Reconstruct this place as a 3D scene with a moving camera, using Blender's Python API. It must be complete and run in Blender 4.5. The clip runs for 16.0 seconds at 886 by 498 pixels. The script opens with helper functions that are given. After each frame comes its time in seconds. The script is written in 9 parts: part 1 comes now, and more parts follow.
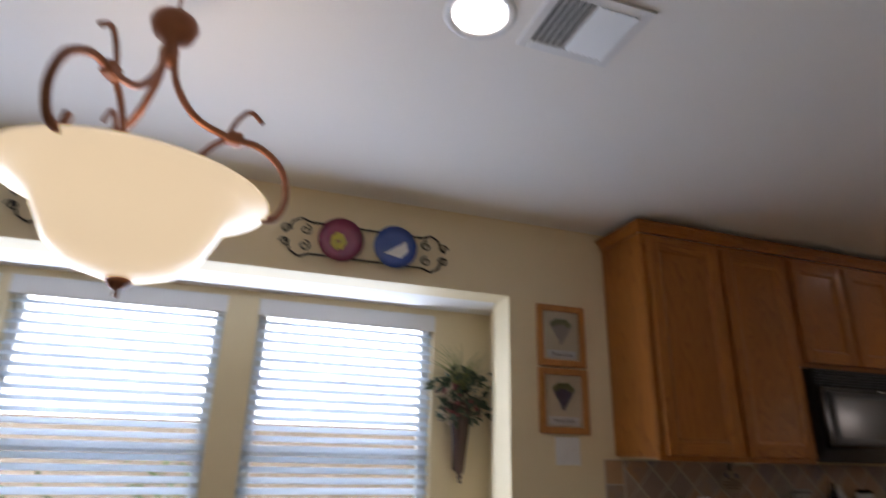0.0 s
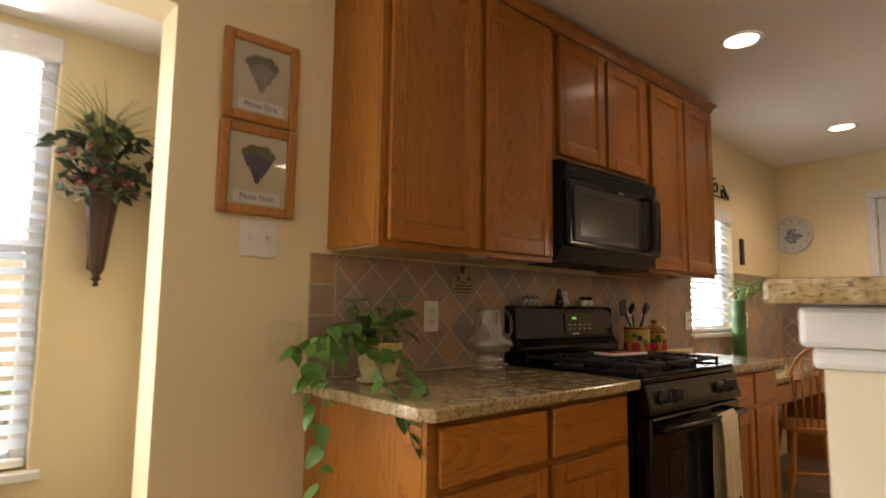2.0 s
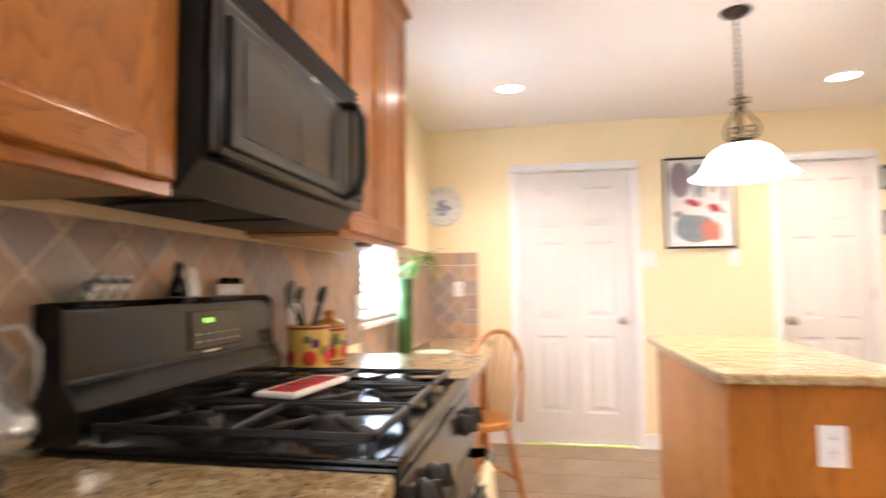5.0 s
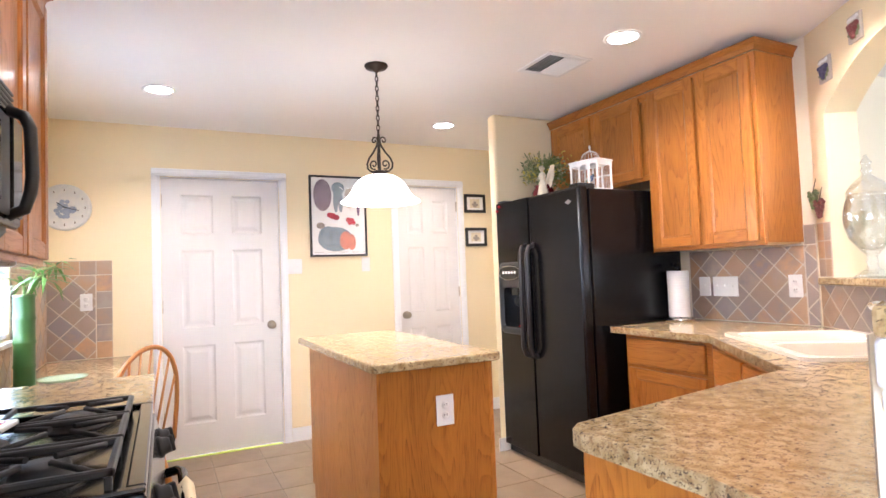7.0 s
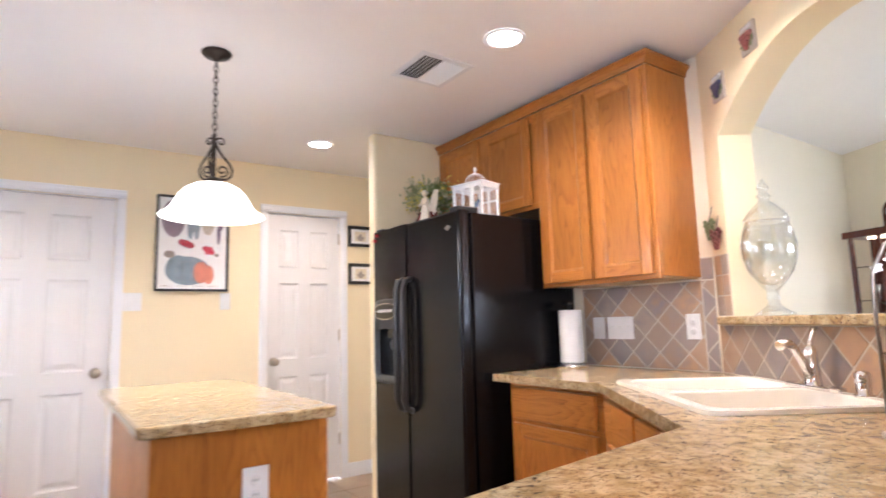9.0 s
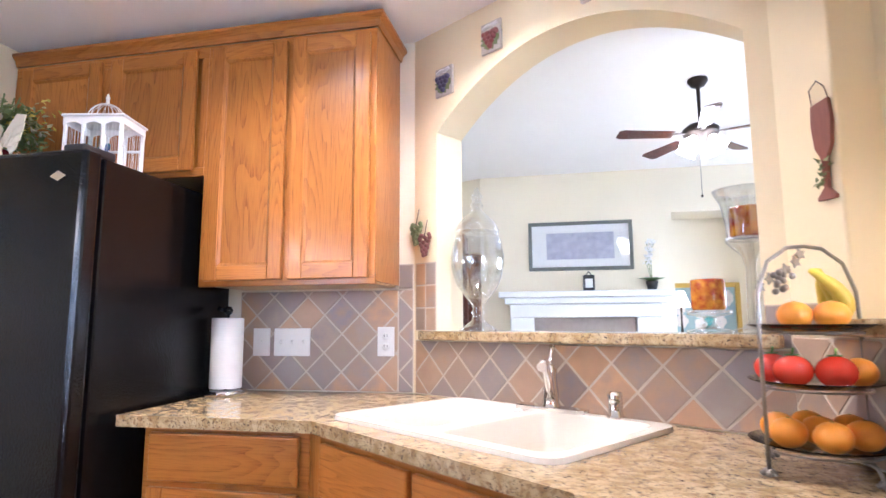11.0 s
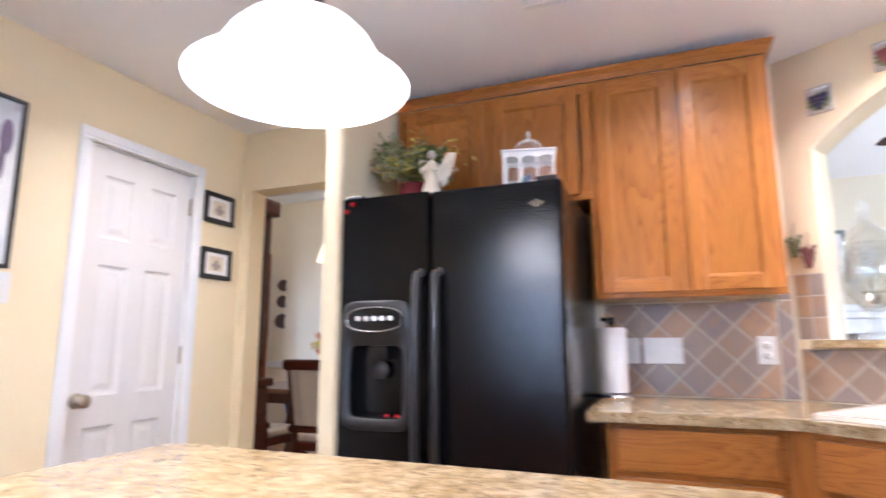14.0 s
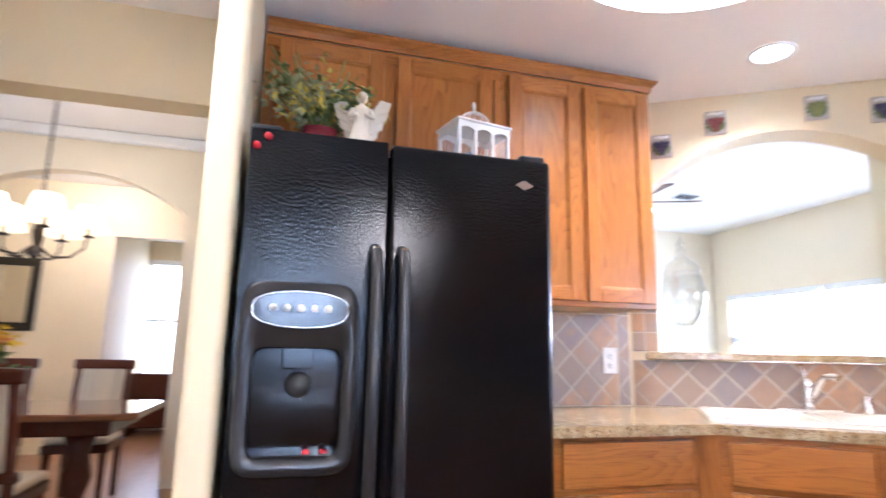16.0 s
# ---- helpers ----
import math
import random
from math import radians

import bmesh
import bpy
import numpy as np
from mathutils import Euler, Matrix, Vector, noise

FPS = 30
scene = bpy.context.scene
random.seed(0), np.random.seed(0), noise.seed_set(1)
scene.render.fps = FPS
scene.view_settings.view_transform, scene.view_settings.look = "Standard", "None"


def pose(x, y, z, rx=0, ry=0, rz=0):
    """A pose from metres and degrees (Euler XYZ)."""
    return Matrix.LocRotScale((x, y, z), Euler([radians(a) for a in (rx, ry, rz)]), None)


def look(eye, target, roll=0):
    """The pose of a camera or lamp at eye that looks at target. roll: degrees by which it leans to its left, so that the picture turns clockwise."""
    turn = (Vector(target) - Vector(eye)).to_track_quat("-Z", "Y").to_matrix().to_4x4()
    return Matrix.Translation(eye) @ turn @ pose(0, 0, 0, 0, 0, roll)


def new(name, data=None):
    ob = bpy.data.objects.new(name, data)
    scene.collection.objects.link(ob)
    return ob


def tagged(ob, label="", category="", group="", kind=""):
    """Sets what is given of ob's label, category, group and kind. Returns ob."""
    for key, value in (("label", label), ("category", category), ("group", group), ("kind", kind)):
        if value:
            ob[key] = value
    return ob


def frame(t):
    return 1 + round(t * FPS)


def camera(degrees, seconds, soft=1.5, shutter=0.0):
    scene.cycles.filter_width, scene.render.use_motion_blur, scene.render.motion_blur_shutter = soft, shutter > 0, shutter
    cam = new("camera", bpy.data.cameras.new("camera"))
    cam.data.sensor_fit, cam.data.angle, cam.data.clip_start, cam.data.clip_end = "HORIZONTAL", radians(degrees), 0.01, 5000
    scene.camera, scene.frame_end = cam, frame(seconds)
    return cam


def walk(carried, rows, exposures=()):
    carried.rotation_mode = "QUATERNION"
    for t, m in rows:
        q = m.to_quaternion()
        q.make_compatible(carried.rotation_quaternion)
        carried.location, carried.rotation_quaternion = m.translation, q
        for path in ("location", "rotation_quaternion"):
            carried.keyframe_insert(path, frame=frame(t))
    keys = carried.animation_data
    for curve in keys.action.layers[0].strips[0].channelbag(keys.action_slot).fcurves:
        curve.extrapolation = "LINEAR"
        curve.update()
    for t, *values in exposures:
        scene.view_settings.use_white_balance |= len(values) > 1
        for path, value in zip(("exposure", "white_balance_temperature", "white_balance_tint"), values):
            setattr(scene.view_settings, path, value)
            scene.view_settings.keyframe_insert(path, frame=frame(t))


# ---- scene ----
cam = camera(76.1, 16.0, shutter=0.5)
PATH = [
    (0, (0.857, 0.029, 1.366), (1.461, 1.818, 2.025), 1.6),
    (0.5, (0.926, 0.148, 1.273), (1.876, 1.817, 1.83), 0.4),
    (1, (1.145, 0.247, 1.206), (2.195, 1.885, 1.669), 0.5),
    (1.5, (1.341, 0.44, 1.163), (2.543, 2.005, 1.485), 0.7),
    (2, (1.503, 0.632, 1.154), (2.822, 2.121, 1.36), 0.7),
    (2.5, (1.716, 0.836, 1.174), (3.037, 2.33, 1.318), 0.8),
    (3, (1.909, 0.973, 1.195), (3.221, 2.477, 1.323), 0.7),
    (3.5, (2.1, 1.159, 1.2), (3.537, 2.545, 1.315), 0.8),
    (4, (2.304, 1.304, 1.165), (3.905, 2.496, 1.288), 0.2),
    (4.5, (2.478, 1.387, 1.18), (4.211, 2.376, 1.318), -0.5),
    (5, (2.516, 1.442, 1.192), (4.481, 1.795, 1.317), -0.6),
    (5.2, (2.523, 1.476, 1.193), (4.518, 1.537, 1.322), -1.4),
    (7.3, (2.303, 1.637, 1.28), (4.088, 0.742, 1.369), -2.1),
    (7.5, (2.31, 1.628, 1.312), (4.102, 0.745, 1.395), -2.0),
    (8, (2.368, 1.555, 1.287), (4.165, 0.684, 1.382), -1.9),
    (8.5, (2.501, 1.38, 1.23), (4.25, 0.423, 1.389), -1.7),
    (9, (2.634, 1.137, 1.173), (4.262, 0.004, 1.429), -1.6),
    (9.5, (2.759, 0.972, 1.12), (4.213, -0.369, 1.417), -1.5),
    (10, (2.926, 0.895, 1.132), (3.939, -0.81, 1.41), -1.5),
    (10.2, (3.04, 0.905, 1.158), (3.858, -0.912, 1.402), -1.2),
    (12.3, (3.863, 0.910, 1.208), (4.133, -1.055, 1.492), 0.0),
    (12.5, (3.897, 1.001, 1.197), (4.207, -0.953, 1.492), 0.0),
    (13, (3.966, 1.169, 1.206), (4.368, -0.766, 1.511), 0.2),
    (13.5, (4.182, 1.376, 1.185), (4.607, -0.554, 1.494), 0.2),
    (14, (4.525, 1.448, 1.154), (5.26, -0.383, 1.481), -0.1),
    (14.5, (4.821, 1.39, 1.157), (5.634, -0.404, 1.504), 0.0),
    (15, (5.177, 1.338, 1.154), (5.723, -0.553, 1.509), 0.2),
    (15.5, (5.429, 1.186, 1.16), (5.455, -0.785, 1.499), 0.5),
    (16, (5.638, 1.033, 1.139), (5.106, -0.861, 1.501), 1.1),
]
EXPOSURES = [(0, -1.2, 5900), (0.5, -0.98, 6050), (1, -0.75, 6250), (1.5, -0.48, 7100), (2, -0.3, 8000), (2.5, 0.12, 8100), (3, 0.48, 7600), (3.5, 0.92, 7300), (4.5, 1.4, 6800), (5.2, 1.42, 6300), (8, 1.18, 5750), (9, 1.12, 5650), (10, 1.34, 5300), (12.5, 1.22, 5100), (13.5, 1.28, 5100), (14, 1.15, 5150), (15, 1.2, 5150), (15.5, 1.42, 5150), (16, 1.36, 5100)]
walk(cam, [(t, look(eye, target, roll)) for t, eye, target, roll in PATH], [(t, e, k, 19) for t, e, k in EXPOSURES])

# ---- world, sun, lamps ----
world = bpy.data.worlds.new("world")
scene.world = world
world.use_nodes = True
_wn, _wl = world.node_tree.nodes, world.node_tree.links
_sky = _wn.new("ShaderNodeTexSky")
_sky.sky_type = 'NISHITA'
_sky.sun_disc = False
_sky.sun_elevation = radians(48)
_sky.sun_rotation = radians(165)
_wl.new(_sky.outputs[0], _wn["Background"].inputs[0])
_wn["Background"].inputs[1].default_value = 0.15
sun = new("sun", bpy.data.lights.new("sun", 'SUN'))
sun.data.energy, sun.data.angle, sun.data.color = 3.0, radians(0.5), (1.0, 0.95, 0.86)
sun.matrix_world = look((0, -10, 11), (0.0, 0, 0))


def area_lamp(name, eye, target, sx, sy, watts, color):
    d = bpy.data.lights.new(name, 'AREA')
    d.shape, d.size, d.size_y, d.energy, d.color = 'RECTANGLE', sx, sy, watts, color
    ob = new(name, d)
    ob.matrix_world = look(eye, target)
    return ob


DAY = (0.80, 0.90, 1.0)
WARM = (1.0, 0.84, 0.66)
# daylight in the window openings
area_lamp("bay_daylight", (0.35, 2.72, 1.35), (0.35, 0, 1.2), 2.6, 1.4, 72, DAY)
area_lamp("desk_window_daylight", (5.5, 2.30, 1.45), (5.5, 0, 1.3), 0.6, 0.8, 4.5, (0.60, 0.80, 1.0))
area_lamp("living_window_daylight", (-0.82, -4.6, 1.45), (4, -4.2, 1.7), 3.0, 1.25, 29, DAY)
area_lamp("dining_window_daylight", (9.1, -2.9, 1.4), (5, -2.9, 1.2), 1.3, 1.5, 4, DAY)

# ---- materials ----


def nodes_of(name):
    m = bpy.data.materials.new(name)
    m.use_nodes = True
    nt = m.node_tree
    return m, nt.nodes, nt.links, nt.nodes["Principled BSDF"]


def rgba(c):
    return (c[0], c[1], c[2], 1.0)


def surface(name, base, second=None, rough=0.5, metal=0.0, scale=6.0, stretch=(1, 1, 1), bump=0.1, bump_scale=60.0,
            mix=0.5, coat=0.0, island=0.0, bump_dist=0.002):
    """A painted, stained or worn surface: two colours mixed at two scales, fine relief and uneven gloss."""
    m, n, l, b = nodes_of(name)
    tc = n.new("ShaderNodeTexCoord")
    mp = n.new("ShaderNodeMapping")
    mp.inputs["Scale"].default_value = stretch
    l.new(tc.outputs["Object"], mp.inputs[0])
    big = n.new("ShaderNodeTexNoise")
    big.inputs["Scale"].default_value = scale
    big.inputs["Detail"].default_value = 6
    l.new(mp.outputs[0], big.inputs["Vector"])
    second = second or tuple(v * 0.86 for v in base)
    ramp = n.new("ShaderNodeMix")
    ramp.data_type = 'RGBA'
    ramp.inputs[6].default_value, ramp.inputs[7].default_value = rgba(base), rgba(second)
    fac = n.new("ShaderNodeMapRange")
    fac.inputs[1].default_value, fac.inputs[2].default_value = 0.35, 0.7
    fac.inputs[4].default_value = mix
    l.new(big.outputs[0], fac.inputs[0])
    l.new(fac.outputs[0], ramp.inputs[0])
    out = ramp.outputs[2]
    if island:
        info = n.new("ShaderNodeObjectInfo")
        hsv = n.new("ShaderNodeHueSaturation")
        vr = n.new("ShaderNodeMapRange")
        vr.inputs[3].default_value, vr.inputs[4].default_value = 1 - island, 1 + island
        l.new(info.outputs["Random"], vr.inputs[0])
        l.new(vr.outputs[0], hsv.inputs["Value"])
        l.new(out, hsv.inputs["Color"])
        out = hsv.outputs[0]
    l.new(out, b.inputs["Base Color"])
    fine = n.new("ShaderNodeTexNoise")
    fine.inputs["Scale"].default_value = bump_scale
    fine.inputs["Detail"].default_value = 4
    l.new(mp.outputs[0], fine.inputs["Vector"])
    rr = n.new("ShaderNodeMapRange")
    rr.inputs[3].default_value, rr.inputs[4].default_value = max(0.02, rough - 0.06), min(1, rough + 0.06)
    l.new(fine.outputs[0], rr.inputs[0])
    l.new(rr.outputs[0], b.inputs["Roughness"])
    if bump:
        bp = n.new("ShaderNodeBump")
        bp.inputs["Strength"].default_value, bp.inputs["Distance"].default_value = bump, bump_dist
        l.new(fine.outputs[0], bp.inputs["Height"])
        l.new(bp.outputs[0], b.inputs["Normal"])
    b.inputs["Metallic"].default_value = metal
    b.inputs["Coat Weight"].default_value = coat
    b.inputs["Coat Roughness"].default_value = 0.12
    return m


def wood(name, light, dark, axis=2, rough=0.36, coat=0.14, vary=0.1, rings=1.0):
    """Oak: cathedral growth rings and short dark pores that gather along them, running along an axis of the part."""
    m, n, l, b = nodes_of(name)
    tc = n.new("ShaderNodeTexCoord")
    info = n.new("ShaderNodeObjectInfo")
    off = n.new("ShaderNodeVectorMath")
    off.operation = 'ADD'
    mul = n.new("ShaderNodeVectorMath")
    mul.operation = 'SCALE'
    mul.inputs[0].default_value = (31.0, 17.0, 23.0)
    l.new(info.outputs["Random"], mul.inputs["Scale"])
    l.new(tc.outputs["Object"], off.inputs[0])
    l.new(mul.outputs[0], off.inputs[1])

    def noise_tex(along, across, detail, distort=0.0):
        mp = n.new("ShaderNodeMapping")
        sc = [across, across, across]
        sc[axis] = along
        mp.inputs["Scale"].default_value = sc
        l.new(off.outputs[0], mp.inputs[0])
        t = n.new("ShaderNodeTexNoise")
        t.inputs["Scale"].default_value, t.inputs["Detail"].default_value = 1.0, detail
        t.inputs["Distortion"].default_value = distort
        l.new(mp.outputs[0], t.inputs["Vector"])
        return t.outputs[0]

    def math_node(op, a, c):
        x = n.new("ShaderNodeMath")
        x.operation = op
        for k, q in enumerate((a, c)):
            if isinstance(q, (int, float)):
                x.inputs[k].default_value = q
            elif q is not None:
                l.new(q, x.inputs[k])
        return x.outputs[0]

    def ranged(v, lo, hi, a, c):
        r = n.new("ShaderNodeMapRange")
        r.inputs[1].default_value, r.inputs[2].default_value = lo, hi
        r.inputs[3].default_value, r.inputs[4].default_value = a, c
        l.new(v, r.inputs[0])
        return r.outputs[0]
    ring = math_node('FRACT', math_node('MULTIPLY', noise_tex(0.62, 4.6, 2, 0.2), 34.0 * rings), None)
    early = math_node('POWER', ring, 2.2)
    pores = ranged(noise_tex(14.0, 330.0, 3), 0.44, 0.66, 0.0, 1.0)
    lines = math_node('MULTIPLY', pores, ranged(early, 0.0, 1.0, 0.28, 1.0))
    tone = math_node('ADD', math_node('MULTIPLY', early, 0.24), math_node('MULTIPLY', lines, 0.62))
    tone = math_node('ADD', tone, ranged(noise_tex(1.1, 7.0, 3), 0.3, 0.7, -0.10, 0.14))
    clampn = n.new("ShaderNodeClamp")
    l.new(tone, clampn.inputs[0])
    mix = n.new("ShaderNodeMix")
    mix.data_type = 'RGBA'
    mix.inputs[6].default_value, mix.inputs[7].default_value = rgba(light), rgba(dark)
    l.new(clampn.outputs[0], mix.inputs[0])
    hsv = n.new("ShaderNodeHueSaturation")
    l.new(ranged(info.outputs["Random"], 0, 1, 1 - vary, 1 + vary), hsv.inputs["Value"])
    l.new(mix.outputs[2], hsv.inputs["Color"])
    l.new(hsv.outputs[0], b.inputs["Base Color"])
    bp = n.new("ShaderNodeBump")
    bp.inputs["Strength"].default_value, bp.inputs["Distance"].default_value = 0.22, -0.0012
    l.new(clampn.outputs[0], bp.inputs["Height"])
    l.new(bp.outputs[0], b.inputs["Normal"])
    l.new(ranged(clampn.outputs[0], 0, 1, rough - 0.04, rough + 0.1), b.inputs["Roughness"])
    b.inputs["Specular IOR Level"].default_value = 0.32
    b.inputs["Coat Weight"].default_value = coat
    b.inputs["Coat Roughness"].default_value = 0.14
    return m


def granite(name, tan, cream, dark, rust):
    m, n, l, b = nodes_of(name)
    tc = n.new("ShaderNodeTexCoord")

    def noise_tex(scale, detail, lo, hi, distort=0.0):
        t = n.new("ShaderNodeTexNoise")
        t.inputs["Scale"].default_value, t.inputs["Detail"].default_value = scale, detail
        t.inputs["Distortion"].default_value = distort
        l.new(tc.outputs["Object"], t.inputs["Vector"])
        r = n.new("ShaderNodeMapRange")
        r.inputs[1].default_value, r.inputs[2].default_value = lo, hi
        l.new(t.outputs[0], r.inputs[0])
        return r.outputs[0]

    def blend(fac, a, c):
        x = n.new("ShaderNodeMix")
        x.data_type = 'RGBA'
        l.new(fac, x.inputs[0])
        if isinstance(a, tuple):
            x.inputs[6].default_value = rgba(a)
        else:
            l.new(a, x.inputs[6])
        x.inputs[7].default_value = rgba(c)
        return x.outputs[2]
    c = blend(noise_tex(30, 7, 0.36, 0.64), tan, cream)
    c = blend(noise_tex(62, 4, 0.52, 0.70, 0.5), c, rust)
    c = blend(noise_tex(125, 3, 0.60, 0.65, 0.6), c, dark)
    c = blend(noise_tex(300, 2, 0.60, 0.70), c, tuple(v * 0.5 for v in dark))
    l.new(c, b.inputs["Base Color"])
    b.inputs["Roughness"].default_value = 0.2
    b.inputs["Coat Weight"].default_value = 0.2
    b.inputs["Coat Roughness"].default_value = 0.05
    return m


def slate_tile(name):
    """Tumbled slate-look tiles; each takes its own colour."""
    m, n, l, b = nodes_of(name)
    info = n.new("ShaderNodeObjectInfo")
    ramp = n.new("ShaderNodeValToRGB")
    cols = [(0.0, (0.245, 0.21, 0.21)), (0.2, (0.33, 0.245, 0.18)), (0.38, (0.235, 0.21, 0.22)), (0.55, (0.50, 0.295, 0.15)),
            (0.7, (0.29, 0.25, 0.225)), (0.84, (0.52, 0.30, 0.145)), (1.0, (0.33, 0.285, 0.24))]
    e = ramp.color_ramp.elements
    e[0].position, e[0].color = cols[0][0], rgba(cols[0][1])
    e[1].position, e[1].color = cols[-1][0], rgba(cols[-1][1])
    for p, c in cols[1:-1]:
        x = e.new(p)
        x.color = rgba(c)
    l.new(info.outputs["Random"], ramp.inputs[0])
    tc = n.new("ShaderNodeTexCoord")
    cloud = n.new("ShaderNodeTexNoise")
    cloud.noise_dimensions = '4D'
    cloud.inputs["Scale"].default_value, cloud.inputs["Detail"].default_value = 16, 7
    wmul = n.new("ShaderNodeMath")
    wmul.operation = 'MULTIPLY'
    wmul.inputs[1].default_value = 37.0
    l.new(info.outputs["Random"], wmul.inputs[0])
    l.new(wmul.outputs[0], cloud.inputs["W"])
    l.new(tc.outputs["Object"], cloud.inputs["Vector"])
    f = n.new("ShaderNodeMapRange")
    f.inputs[1].default_value, f.inputs[2].default_value, f.inputs[4].default_value = 0.38, 0.66, 0.8
    l.new(cloud.outputs[0], f.inputs[0])
    mix = n.new("ShaderNodeMix")
    mix.data_type = 'RGBA'
    l.new(f.outputs[0], mix.inputs[0])
    l.new(ramp.outputs[0], mix.inputs[6])
    shift = n.new("ShaderNodeMath")
    shift.operation = 'MULTIPLY'
    shift.inputs[1].default_value = 7.31
    l.new(info.outputs["Random"], shift.inputs[0])
    frac = n.new("ShaderNodeMath")
    frac.operation = 'FRACT'
    l.new(shift.outputs[0], frac.inputs[0])
    ramp2 = n.new("ShaderNodeValToRGB")
    e2 = ramp2.color_ramp.elements
    e2[0].color, e2[1].color = (0.24, 0.21, 0.21, 1), (0.42, 0.255, 0.135, 1)
    l.new(frac.outputs[0], ramp2.inputs[0])
    l.new(ramp2.outputs[0], mix.inputs[7])
    l.new(mix.outputs[2], b.inputs["Base Color"])
    bp = n.new("ShaderNodeBump")
    bp.inputs["Strength"].default_value, bp.inputs["Distance"].default_value = 0.35, 0.003
    l.new(cloud.outputs[0], bp.inputs["Height"])
    l.new(bp.outputs[0], b.inputs["Normal"])
    b.inputs["Roughness"].default_value = 0.42
    return m


def glass(name, color=(1, 1, 1), rough=0.0):
    m, n, l, b = nodes_of(name)
    b.inputs["Base Color"].default_value = rgba(color)
    b.inputs["Transmission Weight"].default_value = 1.0
    b.inputs["Roughness"].default_value = rough
    b.inputs["IOR"].default_value = 1.45
    return m


def glowing(name, color, strength, base=(0.9, 0.88, 0.82)):
    m, n, l, b = nodes_of(name)
    b.inputs["Base Color"].default_value = rgba(base)
    b.inputs["Emission Color"].default_value = rgba(color)
    b.inputs["Emission Strength"].default_value = strength
    b.inputs["Roughness"].default_value = 0.3
    return m


M_wall = surface("yellow_wall_paint", (0.81, 0.69, 0.455), (0.785, 0.665, 0.43), 0.6, scale=1.5, bump=0.25, bump_scale=70, mix=0.5)
M_cream = surface("cream_wall_paint", (0.80, 0.72, 0.56), (0.77, 0.69, 0.53), 0.6, scale=1.5, bump=0.25, bump_scale=70)
M_ceiling = surface("ceiling_paint", (0.88, 0.855, 0.825), (0.855, 0.83, 0.80), 0.75, scale=2, bump=0.35, bump_scale=90)
M_white = surface("white_trim_paint", (0.80, 0.80, 0.80), (0.76, 0.76, 0.765), 0.35, scale=3, bump=0.05)
M_whitedoor = surface("white_door_paint", (0.70, 0.68, 0.66), (0.665, 0.645, 0.625), 0.32, scale=4, stretch=(3, 3, 0.5), bump=0.12, bump_scale=90)
M_oak = wood("honey_oak", (0.42, 0.157, 0.026), (0.17, 0.049, 0.0075))
M_oakx = wood("honey_oak_level", (0.42, 0.157, 0.026), (0.17, 0.049, 0.0075), axis=0)
M_oak_in = surface("cabinet_underside", (0.50, 0.34, 0.17), (0.44, 0.29, 0.14), 0.5, scale=5, stretch=(1, 6, 6))
M_granite = granite("tan_granite", (0.34, 0.232, 0.105), (0.53, 0.41, 0.235), (0.09, 0.064, 0.044), (0.25, 0.15, 0.065))
M_tile = slate_tile("slate_wall_tile")
M_grout = surface("tile_grout", (0.52, 0.445, 0.35), (0.45, 0.38, 0.295), 0.85, scale=30, bump=0.4, bump_scale=300)
M_floor = surface("floor_tile", (0.29, 0.215, 0.14), (0.20, 0.142, 0.09), 0.35, scale=4, bump=0.2, bump_scale=25, mix=0.8, island=0.12)
M_floorgrout = surface("floor_grout", (0.30, 0.26, 0.21), None, 0.9, scale=20, bump=0.3, bump_scale=200)
M_black = surface("black_enamel", (0.006, 0.006, 0.0065), (0.008, 0.008, 0.0085), 0.15, scale=4, bump=0.02, coat=0.1)
M_black.node_tree.nodes["Principled BSDF"].inputs["Specular IOR Level"].default_value = 0.35
M_blackmat = surface("black_plastic", (0.010, 0.010, 0.0105), (0.014, 0.014, 0.0145), 0.38, scale=8, bump=0.1, bump_scale=220)
M_fridge = surface("textured_black_steel", (0.003, 0.003, 0.0035), (0.004, 0.004, 0.005), 0.085, scale=3, bump=1.0, bump_scale=125, bump_dist=0.0011)
M_fridge.node_tree.nodes["Principled BSDF"].inputs["Specular IOR Level"].default_value = 0.28
M_iron = surface("cast_iron", (0.008, 0.008, 0.008), (0.014, 0.0135, 0.013), 0.55, scale=15, bump=0.3, bump_scale=250)
M_darkglass = surface("dark_oven_glass", (0.01, 0.01, 0.011), None, 0.06, bump=0)
# base colour lightened to stand in for the room's reflection in the glass
M_mwglass = surface("microwave_window", (0.055, 0.05, 0.044), (0.066, 0.06, 0.052), 0.18, scale=5, bump=0.0)
M_chrome = surface("chrome", (0.78, 0.77, 0.76), (0.72, 0.71, 0.70), 0.1, metal=1.0, bump=0)
M_nickel = surface("worn_nickel", (0.42, 0.36, 0.28), (0.30, 0.25, 0.19), 0.3, metal=1.0, scale=20, bump=0.05)
M_bronze = surface("dark_bronze", (0.035, 0.026, 0.02), (0.06, 0.04, 0.028), 0.45, metal=0.6, scale=25, bump=0.2, bump_scale=150)
M_copper = surface("copper_brown_metal", (0.26, 0.10, 0.05), (0.18, 0.07, 0.035), 0.4, metal=0.55, scale=18, bump=0.1)
M_ivory = surface("ivory_sink_enamel", (0.80, 0.74, 0.64), (0.78, 0.72, 0.62), 0.16, scale=3, bump=0.0, coat=0.3)
M_plate = surface("white_plastic_plate", (0.80, 0.79, 0.77), None, 0.35, scale=10, bump=0.02)
M_almond = surface("almond_plastic_plate", (0.77, 0.655, 0.42), None, 0.4, scale=10, bump=0.02)
